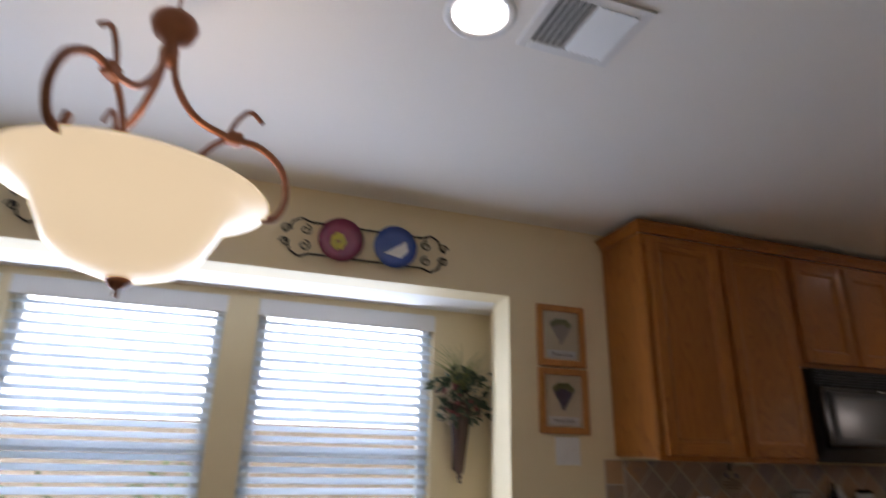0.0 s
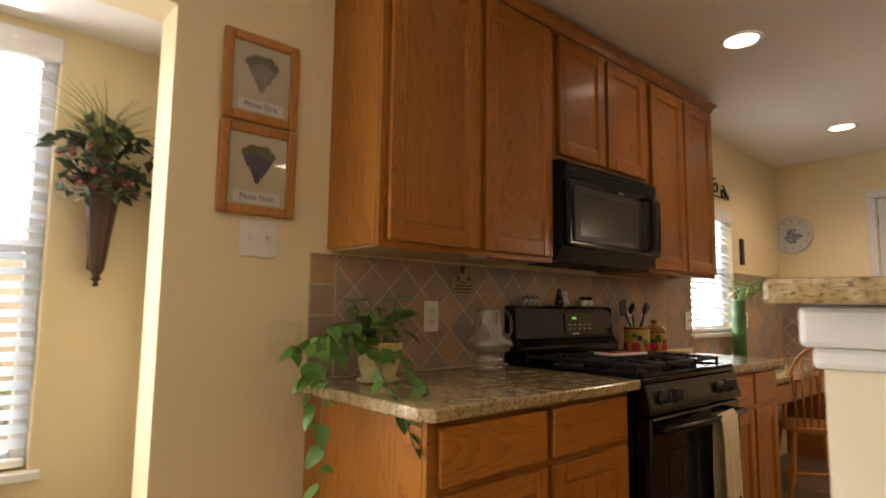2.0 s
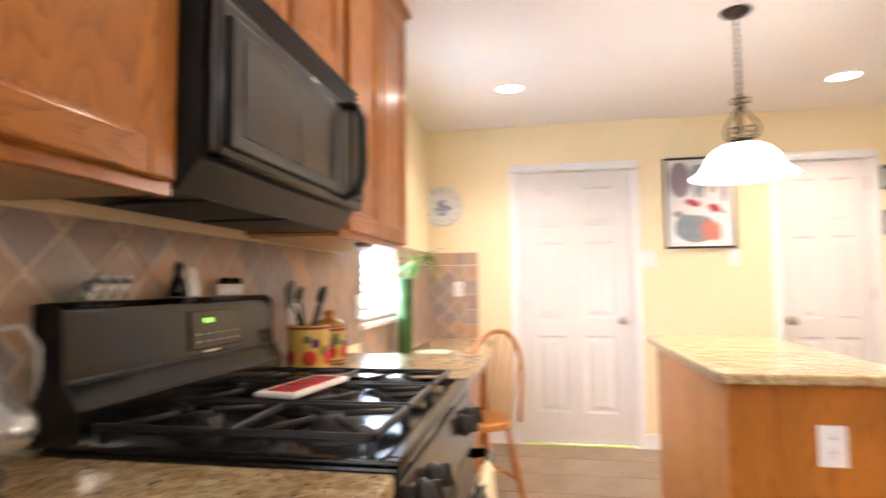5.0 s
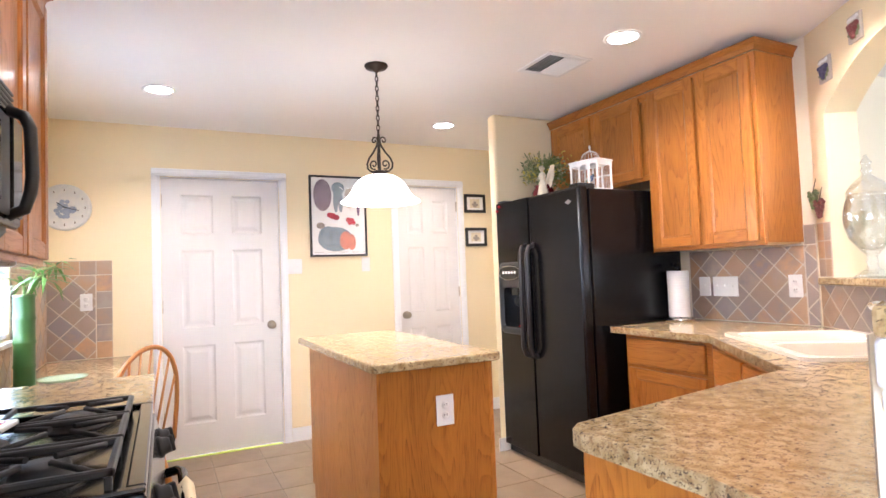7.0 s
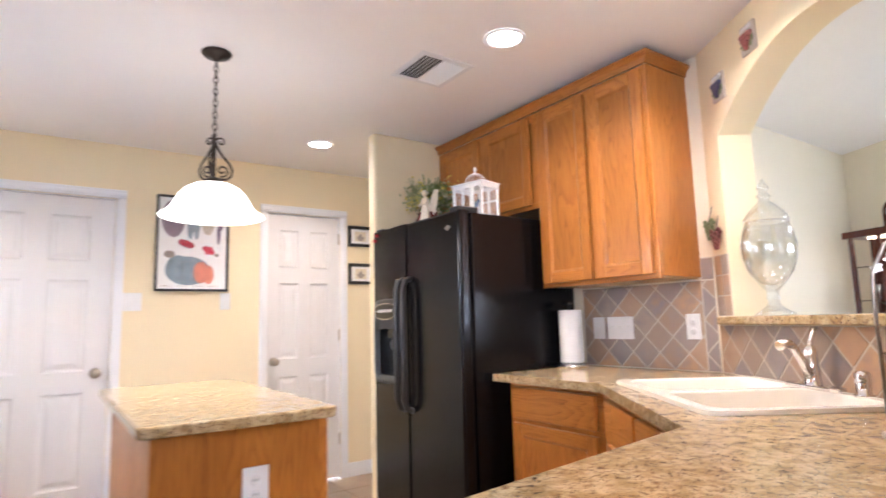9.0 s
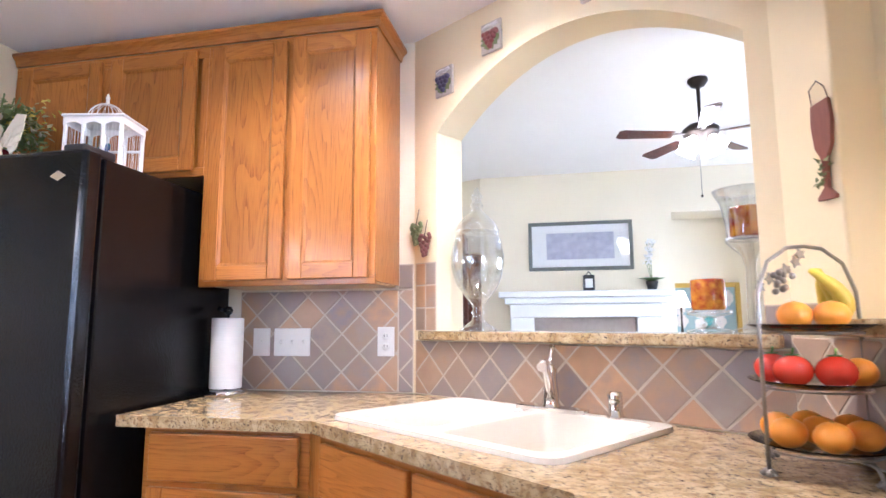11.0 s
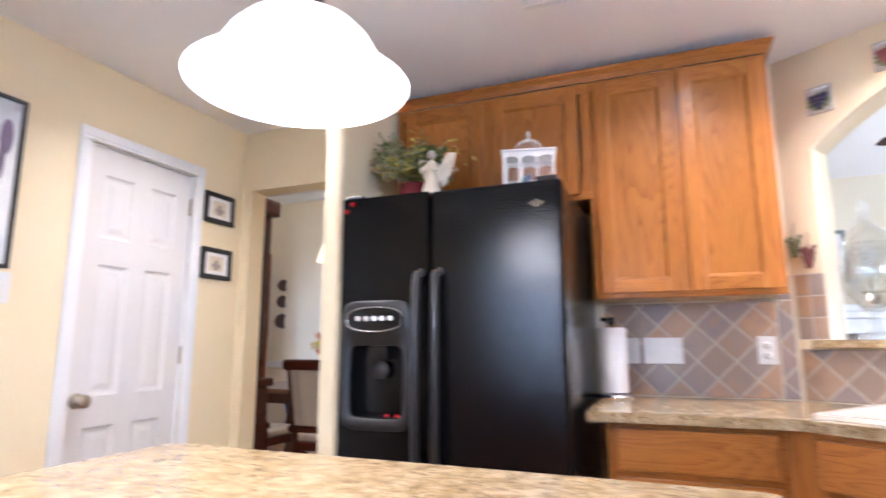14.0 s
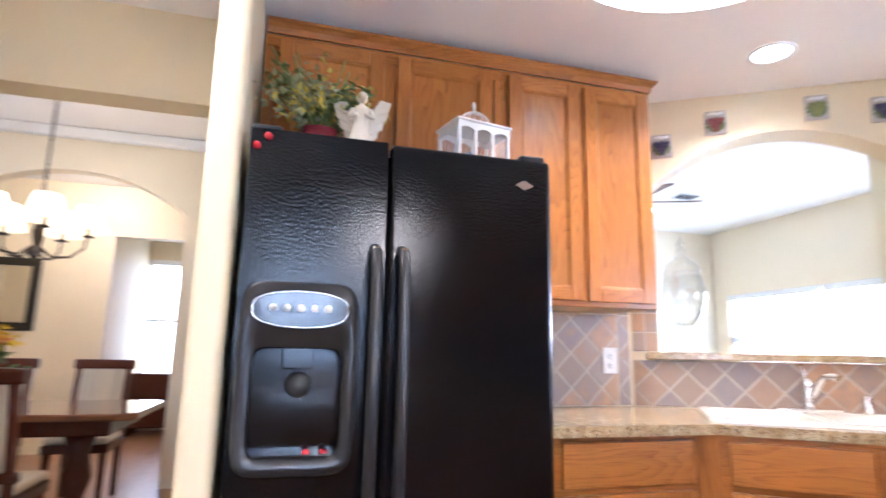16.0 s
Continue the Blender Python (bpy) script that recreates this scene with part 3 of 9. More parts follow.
def panel_door(parent, x0, x1, z0, z1, y, name="door", mats=None, rail=0.056):
    """An overlay door whose flat panel lies behind a moulded frame; it faces -y."""
    d = new(name)
    d.parent = parent
    d.location = (x0, y, z0)
    w, h = x1 - x0, z1 - z0
    for nm, a, b, mt in (("stile", (0, -0.02, 0), (rail, 0, h), M_oak), ("stile", (w - rail, -0.02, 0), (w, 0, h), M_oak),
                         ("rail", (rail, -0.0195, 0), (w - rail, 0, rail), M_oakx), ("rail", (rail, -0.0195, h - rail), (w - rail, 0, h), M_oakx)):
        part(nm, bx(a, b, 0.004, 2), mt, d)
    bm = bmesh.new()
    ring = lambda i, y: [bm.verts.new(p) for p in ((rail - 0.002 + i, y, rail - 0.002 + i), (w - rail + 0.002 - i, y, rail - 0.002 + i), (w - rail + 0.002 - i, y, h - rail + 0.002 - i), (rail - 0.002 + i, y, h - rail + 0.002 - i))]
    rs = [ring(0, -0.004), ring(0, -0.0165), ring(0.004, -0.0165), ring(0.013, -0.009)]
    for a, b in zip(rs, rs[1:]):
        for i in range(4):
            bm.faces.new((a[i], a[(i + 1) % 4], b[(i + 1) % 4], b[i]))
    bm.faces.new(rs[-1])
    bmesh.ops.recalc_face_normals(bm, faces=list(bm.faces))
    part("panel", bm, M_oak, d)
    return d


def drawer_front(parent, x0, x1, z0, z1, y):
    d = new("drawer_front", mesh_of("drawer_front", bx((0, -0.02, 0), (x1 - x0, 0, z1 - z0), 0.006, 3), M_oakx))
    d.parent = parent
    d.location = (x0, y, z0)
    return d


def upper_cabinet(m, w, z0, z1, depth, doors, label, crown=True, ends=(False, False), group="wall cabinets"):
    """A wall cabinet; local x along the wall, front at y = -depth, back at the wall."""
    c = thing("wall_cabinet", m, label, "cabinet", group)
    bm = bmesh.new()
    box(bm, (0, -depth + 0.019, z0 + 0.012), (w, 0, z1))
    part("body", bm, M_oak, c)
    part("bottom_panel", bx((0.015, -depth + 0.02, z0 + 0.004), (w - 0.015, -0.002, z0 + 0.0115)), M_oak_in, c, "pale underside")
    part("face_rail", bx((0, -depth, z0), (w, -depth + 0.0185, z0 + 0.035), 0.002), M_oakx, c)
    part("face_rail", bx((0, -depth, z1 - 0.05), (w, -depth + 0.0185, z1), 0.002), M_oakx, c)
    edges = [0.0] + [b for _, b in doors[:-1]] + [w]
    for k, e in enumerate(edges):
        lo, hi = (0, 0.03) if k == 0 else ((w - 0.03, w) if k == len(edges) - 1 else (e - 0.02, e + 0.045))
        part("face_stile", bx((lo, -depth - 0.0004, z0 + 0.035), (hi, -depth + 0.018, z1 - 0.05), 0.001), M_oak, c)
    for a, b in doors:
        panel_door(c, a, b, z0 + 0.022, z1 - 0.022, -depth - 0.001)
    return c


def crown_run(parent_m, pts, z0, z1, flare, label):
    """Crown moulding along a path of wall-side points, flaring outwards towards the top."""
    bm = bmesh.new()
    prof = [(0.0, z0), (0.008, z0), (0.010, z0 + 0.008), (flare * 0.45, z0 + (z1 - z0) * 0.45), (flare * 0.8, z1 - 0.016), (flare, z1 - 0.012), (flare, z1), (0.0, z1)]
    # pts: (x, y, outward x, outward y)
    t = bmesh.new()
    rings = []
    for x, y, ox, oy in pts:
        rings.append([t.verts.new((x + ox * r, y + oy * r, z)) for r, z in prof])
    k = len(prof)
    for a, b in zip(rings, rings[1:]):
        for i in range(k):
            t.faces.new((a[i], a[(i + 1) % k], b[(i + 1) % k], b[i]))
    t.faces.new(rings[0])
    t.faces.new(rings[-1][::-1])
    bmesh.ops.recalc_face_normals(t, faces=list(t.faces))
    merge(bm, t)
    ob = new("crown_moulding", mesh_of("crown_moulding", bm, M_oakx))
    ob.matrix_world = parent_m
    return tagged(ob, label, "moulding")


UZ0, UZ1 = 1.335, 2.315
N0 = pose(0, NY - 0.002, 0)
UD = 0.30
upper_cabinet(pose(2.478, NY - 0.002, 0), 0.847, UZ0, UZ1, UD, [(0.028, 0.412), (0.446, 0.826)], "honey oak wall cabinet with two panel doors")
upper_cabinet(pose(3.3255, NY - 0.002, 0), 0.755, 1.765, UZ1, UD, [(0.03, 0.365), (0.39, 0.725)], "short honey oak wall cabinet above the microwave")
upper_cabinet(pose(4.081, NY - 0.002, 0), 0.755, UZ0, UZ1, UD, [(0.03, 0.365), (0.39, 0.73)], "honey oak wall cabinet with two narrow doors")
xl, xr, yf = 2.478, 4.836, -UD
crown_run(N0, [(xl, 0, -1, 0), (xl, yf, -1, -1), (xr, yf, 1, -1), (xr, 0, 1, 0)], UZ1 + 0.001, 2.368, 0.032, "honey oak crown moulding on the range cabinets")

S0 = pose(0, SY + 0.002, 0, 0, 0, 180)       # local x runs west
SD = 0.312
upper_cabinet(pose(4.818, SY + 0.002, 0, 0, 0, 180), 0.712, UZ0, UZ1, SD, [(0.028, 0.352), (0.378, 0.69)], "honey oak wall cabinet with two panel doors")
upper_cabinet(pose(5.764, SY + 0.002, 0, 0, 0, 180), 0.9455, 1.775, UZ1, SD, [(0.05, 0.45), (0.50, 0.90)], "honey oak wall cabinet above the refrigerator")
crown_run(S0, [(-5.764, -SD, 0, -1), (-4.106, -SD, 1, -1), (-4.106, 0, 1, 0)], UZ1 + 0.001, 2.368, 0.032, "honey oak crown moulding on the refrigerator cabinets")


def base_cabinet(m, w, depth, top, cols, label, end_left=False, kick=0.10):
    """Floor cabinet; cols: (x0, x1, drawer or not)."""
    c = thing("base_cabinet", m, label, "cabinet", "base cabinets")
    part("body", bx((0, -depth + 0.02, kick), (w, 0, top)), M_oak, c)
    part("toe_kick", bx((0.0, -depth + 0.075, 0), (w, -0.01, kick - 0.001)), M_oakx, c)
    part("face_frame", bx((0, -depth, kick), (w, -depth + 0.0195, top), 0.002), M_oakx, c)
    for x0, x1, dr in cols:
        if dr:
            drawer_front(c, x0, x1, top - 0.165, top - 0.02, -depth - 0.001)
            panel_door(c, x0, x1, kick + 0.02, top - 0.185, -depth - 0.001)
        else:
            panel_door(c, x0, x1, kick + 0.02, top - 0.02, -depth - 0.001)
    return c


CB = CT - 0.036
base_cabinet(pose(2.42, NY - 0.002, 0), 0.915, 0.61, CB, [(0.03, 0.445, True), (0.475, 0.885, True)], "honey oak base cabinet with drawers over doors")
base_cabinet(pose(4.125, NY - 0.002, 0), 0.625, 0.61, CB, [(0.03, 0.30, True), (0.325, 0.60, True)], "honey oak base cabinet with drawers over doors")
base_cabinet(pose(4.765, SY + 0.002, 0, 0, 0, 180), 0.565, 0.62, CB, [(0.03, 0.535, True)], "honey oak base cabinet beside the refrigerator")


def slab(name, poly, z0, z1, label):
    bm = bmesh.new()
    prism(bm, poly, z0, z1, bev=0.007)
    ob = new(name, mesh_of(name, bm, M_granite))
    return tagged(ob, label, "countertop")


slab("granite_countertop", [(2.375, NY - 0.002), (2.375, 1.70), (2.40, 1.665), (3.342, 1.665), (3.342, NY - 0.002)], CB + 0.001, CT, "speckled tan granite countertop beside the range")
slab("granite_countertop", [(4.118, NY - 0.002), (4.118, 1.665), (4.77, 1.665), (4.77, NY - 0.002)], CB + 0.001, CT, "speckled tan granite countertop between range and desk")
# sink counter and peninsula in one sheet
hb = lambda x, y: tuple((HB @ Vector((x, y, 0)))[:2])
ac = lambda u, v: tuple((AW @ Vector((u, v, 0)))[:2])
INN, CRN, PEN = (3.443, -0.095), (4.17, -0.665), (3.295, 0.894)
P_SINK = [(4.825, SY + 0.002), (4.825, -0.665), CRN, INN, (3.31, 0.83), (3.28, 0.868), (3.24, 0.878), (2.95, 0.868), hb(0.248, 0.0), hb(0.248, -HL + 0.01), ac(AL - 0.005, -0.003), ac(0.0, -0.003), (4.04, SY + 0.002)]
SINK_C, SINK_A = (3.652, -0.712), 180 - 35

# ---- appliances and doors ----


def refrigerator():
    """Side-by-side refrigerator; local origin at the floor, front at y = 0 facing -y before it is turned."""
    c = thing("refrigerator", pose(5.755, -0.51, 0, 0, 0, 180), "black side-by-side refrigerator with water dispenser, closed", "refrigerator")
    w, h = 0.90, 1.735
    part("body", bx((0.004, 0.075, 0.02), (w - 0.004, 0.80, h - 0.015), 0.008, 2), M_fridge, c)
    xs = 0.386
    # freezer door with the dispenser recess
    bm = bmesh.new()
    r = (0.045, 0.285, 0.866, 1.150)
    wall_with_holes(bm, 0.003, xs - 0.004, 0.06, h, [r], 0.0, 0.07)
    bmesh.ops.bevel(bm, geom=[e for e in bm.edges if e.is_boundary is False and abs(e.calc_face_angle(0)) > 1.0 and all(v.co.y < 0.01 for v in e.verts) and any(abs(v.co.x - 0.003) < 1e-4 or abs(v.co.x - xs + 0.004) < 1e-4 or v.co.z > h - 0.01 for v in e.verts)], offset=0.016, segments=3, profile=0.5, affect='EDGES')
    fd = part("freezer_door", bm, M_fridge, c)
    part("fridge_door", bx((xs + 0.004, 0.0, 0.06), (w - 0.003, 0.07, h), 0.016, 3), M_fridge, c)
    part("base_grille", bx((0.01, 0.03, 0.005), (w - 0.01, 0.075, 0.055), 0.004), M_blackmat, c)
    d = part("dispenser", bx((r[0], 0.068, r[2]), (r[1], 0.072, r[3])), M_black, c, "glossy black dispenser recess")
    for nm, a, b in (("recess_cheek", (r[0] - 0.001, 0.004, r[2]), (r[0] + 0.006, 0.067, r[3])), ("recess_cheek", (r[1] - 0.006, 0.004, r[2]), (r[1] + 0.001, 0.067, r[3])), ("drip_tray", (r[0] + 0.0065, 0.002, r[2] - 0.002), (r[1] - 0.0065, 0.067, r[2] + 0.012)), ("spout_housing", (r[0] + 0.08, 0.02, r[3] - 0.06), (r[1] - 0.08, 0.067, r[3]))):
        part(nm, bx(a, b, 0.003, 2), M_black, d)
    bm = bmesh.new()
    lathe(bm, [(0, 0), (0.03, 0.0), (0.034, 0.008), (0.03, 0.016), (0, 0.018)], 20, pose(0.17, 0.045, r[3] - 0.10, 90, 0, 0))
    part("paddle", bm, M_blackmat, d)
    # one moulded surround holds the recess and the oval control panel
    bm = bmesh.new()

    def rounded(cx, cz, hw, hh, e, y):
        vs = []
        for k in range(48):
            a = 2 * math.pi * (k + 0.5) / 48
            ca, sa = math.cos(a), math.sin(a)
            vs.append(bm.verts.new((cx + hw * math.copysign(abs(ca) ** e, ca), y, cz + hh * math.copysign(abs(sa) ** e, sa))))
        return vs
    bcx, bcz = 0.165, 1.072
    rx, rz = (r[0] + r[1]) / 2, (r[2] + r[3]) / 2
    rw, rh = (r[1] - r[0]) / 2, (r[3] - r[2]) / 2
    rings = [rounded(bcx, bcz, 0.152, 0.245, 0.28, -0.0005), rounded(bcx, bcz, 0.150, 0.243, 0.28, -0.010), rounded(bcx, bcz, 0.144, 0.237, 0.28, -0.016),
             rounded(rx, rz, rw - 0.001, rh - 0.001, 0.24, -0.013), rounded(rx, rz, rw - 0.006, rh - 0.006, 0.24, 0.004)]
    for a, b in zip(rings, rings[1:]):
        for k in range(48):
            f = bm.faces.new((a[k], a[(k + 1) % 48], b[(k + 1) % 48], b[k]))
            f.smooth = True
    bmesh.ops.recalc_face_normals(bm, faces=list(bm.faces))
    part("bezel", bm, surface("charcoal_plastic", (0.012, 0.012, 0.013), (0.017, 0.017, 0.018), 0.3, scale=8, bump=0.05, bump_scale=220), c, "charcoal moulded surround")
    bm = bmesh.new()
    t = bmesh.new()
    prism(t, [(0.165 + 0.128 * math.cos(a), 1.244 + 0.052 * math.copysign(abs(math.sin(a)) ** 0.7, math.sin(a))) for a in [2 * math.pi * i / 36 for i in range(36)]], -0.004, 0.020, bev=0.003)
    merge(bm, t, Matrix(((1, 0, 0, 0), (0, 0, -1, 0), (0, 1, 0, 0), (0, 0, 0, 1))))
    cp = part("control_panel", bm, M_black, c, "oval gloss control panel with pale buttons")
    bm = bmesh.new()
    tube(bm, [(0.165 + 0.122 * math.cos(a), -0.0205, 1.244 + 0.047 * math.copysign(abs(math.sin(a)) ** 0.7, math.sin(a))) for a in [2 * math.pi * i / 40 for i in range(41)]], 0.0022, 6)
    part("chrome_line", bm, M_chrome, cp)
    for i in range(5):
        bm = bmesh.new()
        lathe(bm, [(0, -0.004), (0.011, -0.004), (0.009, 0.003), (0, 0.004)], 14, pose(0.095 + i * 0.035, -0.0215, 1.247, 90, 0, 0))
        part("button", bm, M_plate, cp)
    for x in (0.354, 0.430):
        bm = bmesh.new()
        tube(bm, [(x, 0.004, 0.70), (x, -0.035, 0.715), (x, -0.052, 0.76), (x, -0.055, 1.05), (x, -0.052, 1.36), (x, -0.036, 1.405), (x, 0.004, 1.42)], 0.016, 10)
        hd = part("handle", bm, M_blackmat, c, "long arched black handle")
        bm = bmesh.new()
        cyl(bm, 0.012, 0, 0.012, 12, pose(x, -0.030, 1.412, 20, 0, 0))
        part("handle_cap", bm, M_chrome, hd)
    bm = bmesh.new()
    t = bmesh.new()
    prism(t, [(0.775, 1.648), (0.805, 1.664), (0.835, 1.648), (0.805, 1.632)], 0, 0.004)
    merge(bm, t, Matrix(((1, 0, 0, 0), (0, 0, -1, 0), (0, 1, 0, 0), (0, 0, 0, 1))))
    part("badge", bm, M_chrome, c, "chrome diamond badge")
    for x in (0.035, w - 0.07):
        part("hinge_cover", bx((x - 0.03, 0.01, h - 0.012), (x + 0.05, 0.14, h + 0.018), 0.008, 2), M_blackmat, c)
    for x, z in ((0.022, 1.683), (0.05, 1.712), (0.20, 0.878), (0.245, 0.878)):
        bm = bmesh.new()
        ball(bm, 0.011, pose(x, -0.006 if z > 1 else 0.03, z), 12)
        ob = new("ladybird_magnet", mesh_of("ladybird_magnet", bm, M_red))
        ob.matrix_world = c.matrix_world
        tagged(ob, "small round red magnet on the refrigerator", "magnet", "red magnets")
    return c


M_red = surface("red_enamel", (0.45, 0.015, 0.02), None, 0.25, bump=0.02)
refrigerator()


def six_panel_door(name, m, w, h, label, knob_x, hinge_side):
    """A moulded six-panel door in its casing; it faces -y, the wall face lies at y = 0."""
    c = thing(name, m, label, "door", kind="structure")
    st, th = 0.115 * w / 0.81 + 0.01, 0.035
    rows = [(0.235, 0.80), (0.93, 1.50), (1.62, h - 0.125)]
    cw = (w - 3 * st) / 2
    bm = bmesh.new()
    holes = []
    for z0, z1 in rows:
        for k in range(2):
            x0 = st + k * (cw + st)
            holes.append((x0, x0 + cw, z0, z1))
    wall_with_holes(bm, 0.002, w - 0.002, 0.012, h - 0.003, holes, 0.018, 0.018 + th)
    leaf = part("door_leaf", bm, M_whitedoor, c)
    for x0, x1, z0, z1 in holes:
        t = bmesh.new()
        g, q = 0.014, 0.052
        ring = lambda i, y: [t.verts.new(p) for p in ((x0 + i, y, z0 + i), (x1 - i, y, z0 + i), (x1 - i, y, z1 - i), (x0 + i, y, z1 - i))]
        rs = [ring(0, 0.018), ring(g * 0.5, 0.0245), ring(g, 0.028), ring(g + 0.012, 0.028), ring(q, 0.0195)]
        for a, b in zip(rs, rs[1:]):
            for i in range(4):
                t.faces.new((a[i], a[(i + 1) % 4], b[(i + 1) % 4], b[i]))
        t.faces.new(rs[-1])
        bmesh.ops.recalc_face_normals(t, faces=list(t.faces))
        part("door_panel", t, M_whitedoor, leaf)
    bm = bmesh.new()
    k = pose(knob_x, 0.018, 0.915, 90, 0, 0)
    lathe(bm, [(0, 0), (0.033, 0), (0.033, 0.005), (0.014, 0.009), (0.012, 0.03), (0.022, 0.036), (0.029, 0.05), (0.026, 0.062), (0.012, 0.068), (0, 0.069)], 24, k)
    part("door_knob", bm, M_nickel, leaf, "worn nickel round knob")
    for z in (0.25, 1.05, 1.82):
        part("hinge", bx((hinge_side - 0.006, 0.004, z), (hinge_side + 0.006, 0.02, z + 0.09), 0.002), M_nickel, leaf)
    cs = 0.062
    for a, b in (((-cs, -0.016, 0), (-0.004, 0.0, h + 0.004)), ((w + 0.004, -0.016, 0), (w + cs, 0.0, h + 0.004)), ((-cs, -0.016, h + 0.0045), (w + cs, 0.0, h + cs))):
        bm = bmesh.new()
        box(bm, a, b, 0.005, seg=2)
        ax = 0 if b[0] - a[0] < 0.1 else 2
        lo, hi = list(a), list(b)
        lo[1], hi[1] = -0.022, -0.0155
        lo[ax], hi[ax] = a[ax] + 0.012, b[ax] - 0.022
        box(bm, lo, hi, 0.003)
        part("casing", bm, M_white, c)
    bm = bmesh.new()
    box(bm, (-0.004, 0.0, 0), (0.0015, 0.12, h), 0.0)
    box(bm, (w - 0.0015, 0.0, 0), (w + 0.004, 0.12, h), 0.0)
    box(bm, (-0.004, 0.0, h - 0.002), (w + 0.004, 0.12, h + 0.004), 0.0)
    part("jamb", bm, M_white, c)
    return c


# local x runs south along the east wall
six_panel_door("door_1", pose(EX, D1[1], 0, 0, 0, -90), D1[1] - D1[0], 2.035, "closed white six-panel door with nickel knob", D1[1] - D1[0] - 0.07, 0.0)
six_panel_door("door_2", pose(EX, D2[1], 0, 0, 0, -90), D2[1] - D2[0], 2.035, "narrow closed white six-panel closet door", 0.055, D2[1] - D2[0])


def kitchen_island():
    c = thing("kitchen_island", pose(5.02, 0.615, 0), "honey oak kitchen island with panelled ends", "island")
    bx0, bx1, by0, by1 = -0.565, 0.58, -0.25, 0.27
    part("body", bx((bx0, by0, 0.1), (bx1, by1, CB - 0.001), 0.003), M_oak, c)
    part("toe_kick", bx((bx0 + 0.01, by0 + 0.06, 0), (bx1 - 0.01, by1 - 0.01, 0.0995)), M_oak, c)
    part("end_panel", bx((bx0 - 0.006, by0 - 0.003, 0.0), (bx0 - 0.0005, by1 + 0.003, CB - 0.002), 0.002), M_oak, c)
    part("corner_post", bx((bx0 - 0.008, by0 - 0.005, 0.0), (bx0 + 0.02, by0 + 0.02, CB - 0.003), 0.003), M_oak, c)
    outlet(c, pose(bx0 - 0.0065, -0.02, 0.69, 0, 0, -90), 0.08, 0.125)
    return c


def outlet(parent, m, w=0.07, h=0.115, kind="duplex", gang=1, mat=None, label=""):
    """A wall plate that faces -y of its pose, centred there."""
    mat = mat or M_plate
    if parent is None:
        c = thing("wall_outlet" if kind == "duplex" else "light_switch", m, label or "white plastic wall plate on the wall", "outlet" if kind == "duplex" else "switch", "wall plates")
        loc = Matrix()
    else:
        c, loc = new("outlet"), m
        c.parent = parent
        c.matrix_basis = m
    bm = bmesh.new()
    box(bm, (-w / 2, -0.006, -h / 2), (w / 2, 0.0, h / 2), 0.003, seg=2)
    part("plate", bm, mat, c)
    for g in range(gang):
        gx = (g - (gang - 1) / 2) * (w / gang * 0.92)
        bm = bmesh.new()
        if kind == "duplex":
            for dz in (-0.021, 0.021):
                lathe(bm, [(0, 0), (0.0165, 0), (0.0165, 0.0015), (0, 0.0015)], 16, pose(gx, -0.0055, dz, 90, 0, 0))
        else:
            box(bm, (gx - 0.005, -0.009, -0.012), (gx + 0.005, -0.0055, 0.012), 0.001)
            box(bm, (gx - 0.004, -0.018, -0.001), (gx + 0.004, -0.0085, 0.009), 0.0015)
        part("socket" if kind == "duplex" else "toggle", bm, mat, c)
        if kind == "duplex":
            for dz in (-0.021, 0.021):
                for dx in (-0.006, 0.006):
                    part("slot", bx((gx + dx - 0.0012, -0.0076, dz - 0.002), (gx + dx + 0.0012, -0.0069, dz + 0.007)), M_dark, c)
    return c


kitchen_island()
slab("granite_island_top", [(4.375, 0.91), (4.375, 0.37), (4.395, 0.35), (5.66, 0.35), (5.68, 0.37), (5.68, 0.915), (5.66, 0.935), (4.395, 0.93)], CB + 0.001, CT, "speckled tan granite island top")

# ---- sink counter ----


def sink_counter():
    """Granite sheet with a cut-out for the sink."""
    bm = bmesh.new()
    sm = pose(SINK_C[0], SINK_C[1], 0, 0, 0, SINK_A)
    hw, hd = 0.385, 0.255
    hole = [tuple((sm @ Vector((x, y, 0)))[:2]) for x, y in ((-hw, -hd), (hw, -hd), (hw, hd), (-hw, hd))]
    for z, flip in ((CB + 0.001, True), (CT, False)):
        vo = [bm.verts.new((x, y, z)) for x, y in P_SINK]
        vi = [bm.verts.new((x, y, z)) for x, y in hole]
        eds = [bm.edges.new((l[i], l[(i + 1) % len(l)])) for l in (vo, vi) for i in range(len(l))]
        bmesh.ops.triangle_fill(bm, edges=eds, use_beauty=True)
        if flip:
            lo, li = vo, vi
        else:
            for a, b in ((lo, vo), (li, vi)):
                for i in range(len(a)):
                    j = (i + 1) % len(a)
                    bm.faces.new((a[i], a[j], b[j], b[i]))
    # drop what fills the cut-out
    cx, cy = SINK_C
    inv = sm.inverted()
    dead = []
    for f in bm.faces:
        p = inv @ f.calc_center_median()
        if abs(f.normal.z) > 0.9 or True:
            if abs(p.x) < hw - 0.001 and abs(p.y) < hd - 0.001 and abs(f.calc_center_median().z - (CT + CB) / 2) > 0.01:
                dead.append(f)
    bmesh.ops.delete(bm, geom=dead, context='FACES')
    bmesh.ops.recalc_face_normals(bm, faces=list(bm.faces))
    ob = new("granite_sink_countertop", mesh_of("granite_sink_countertop", bm, M_granite))
    return tagged(ob, "speckled tan granite countertop round the corner sink", "countertop")


sink_counter()


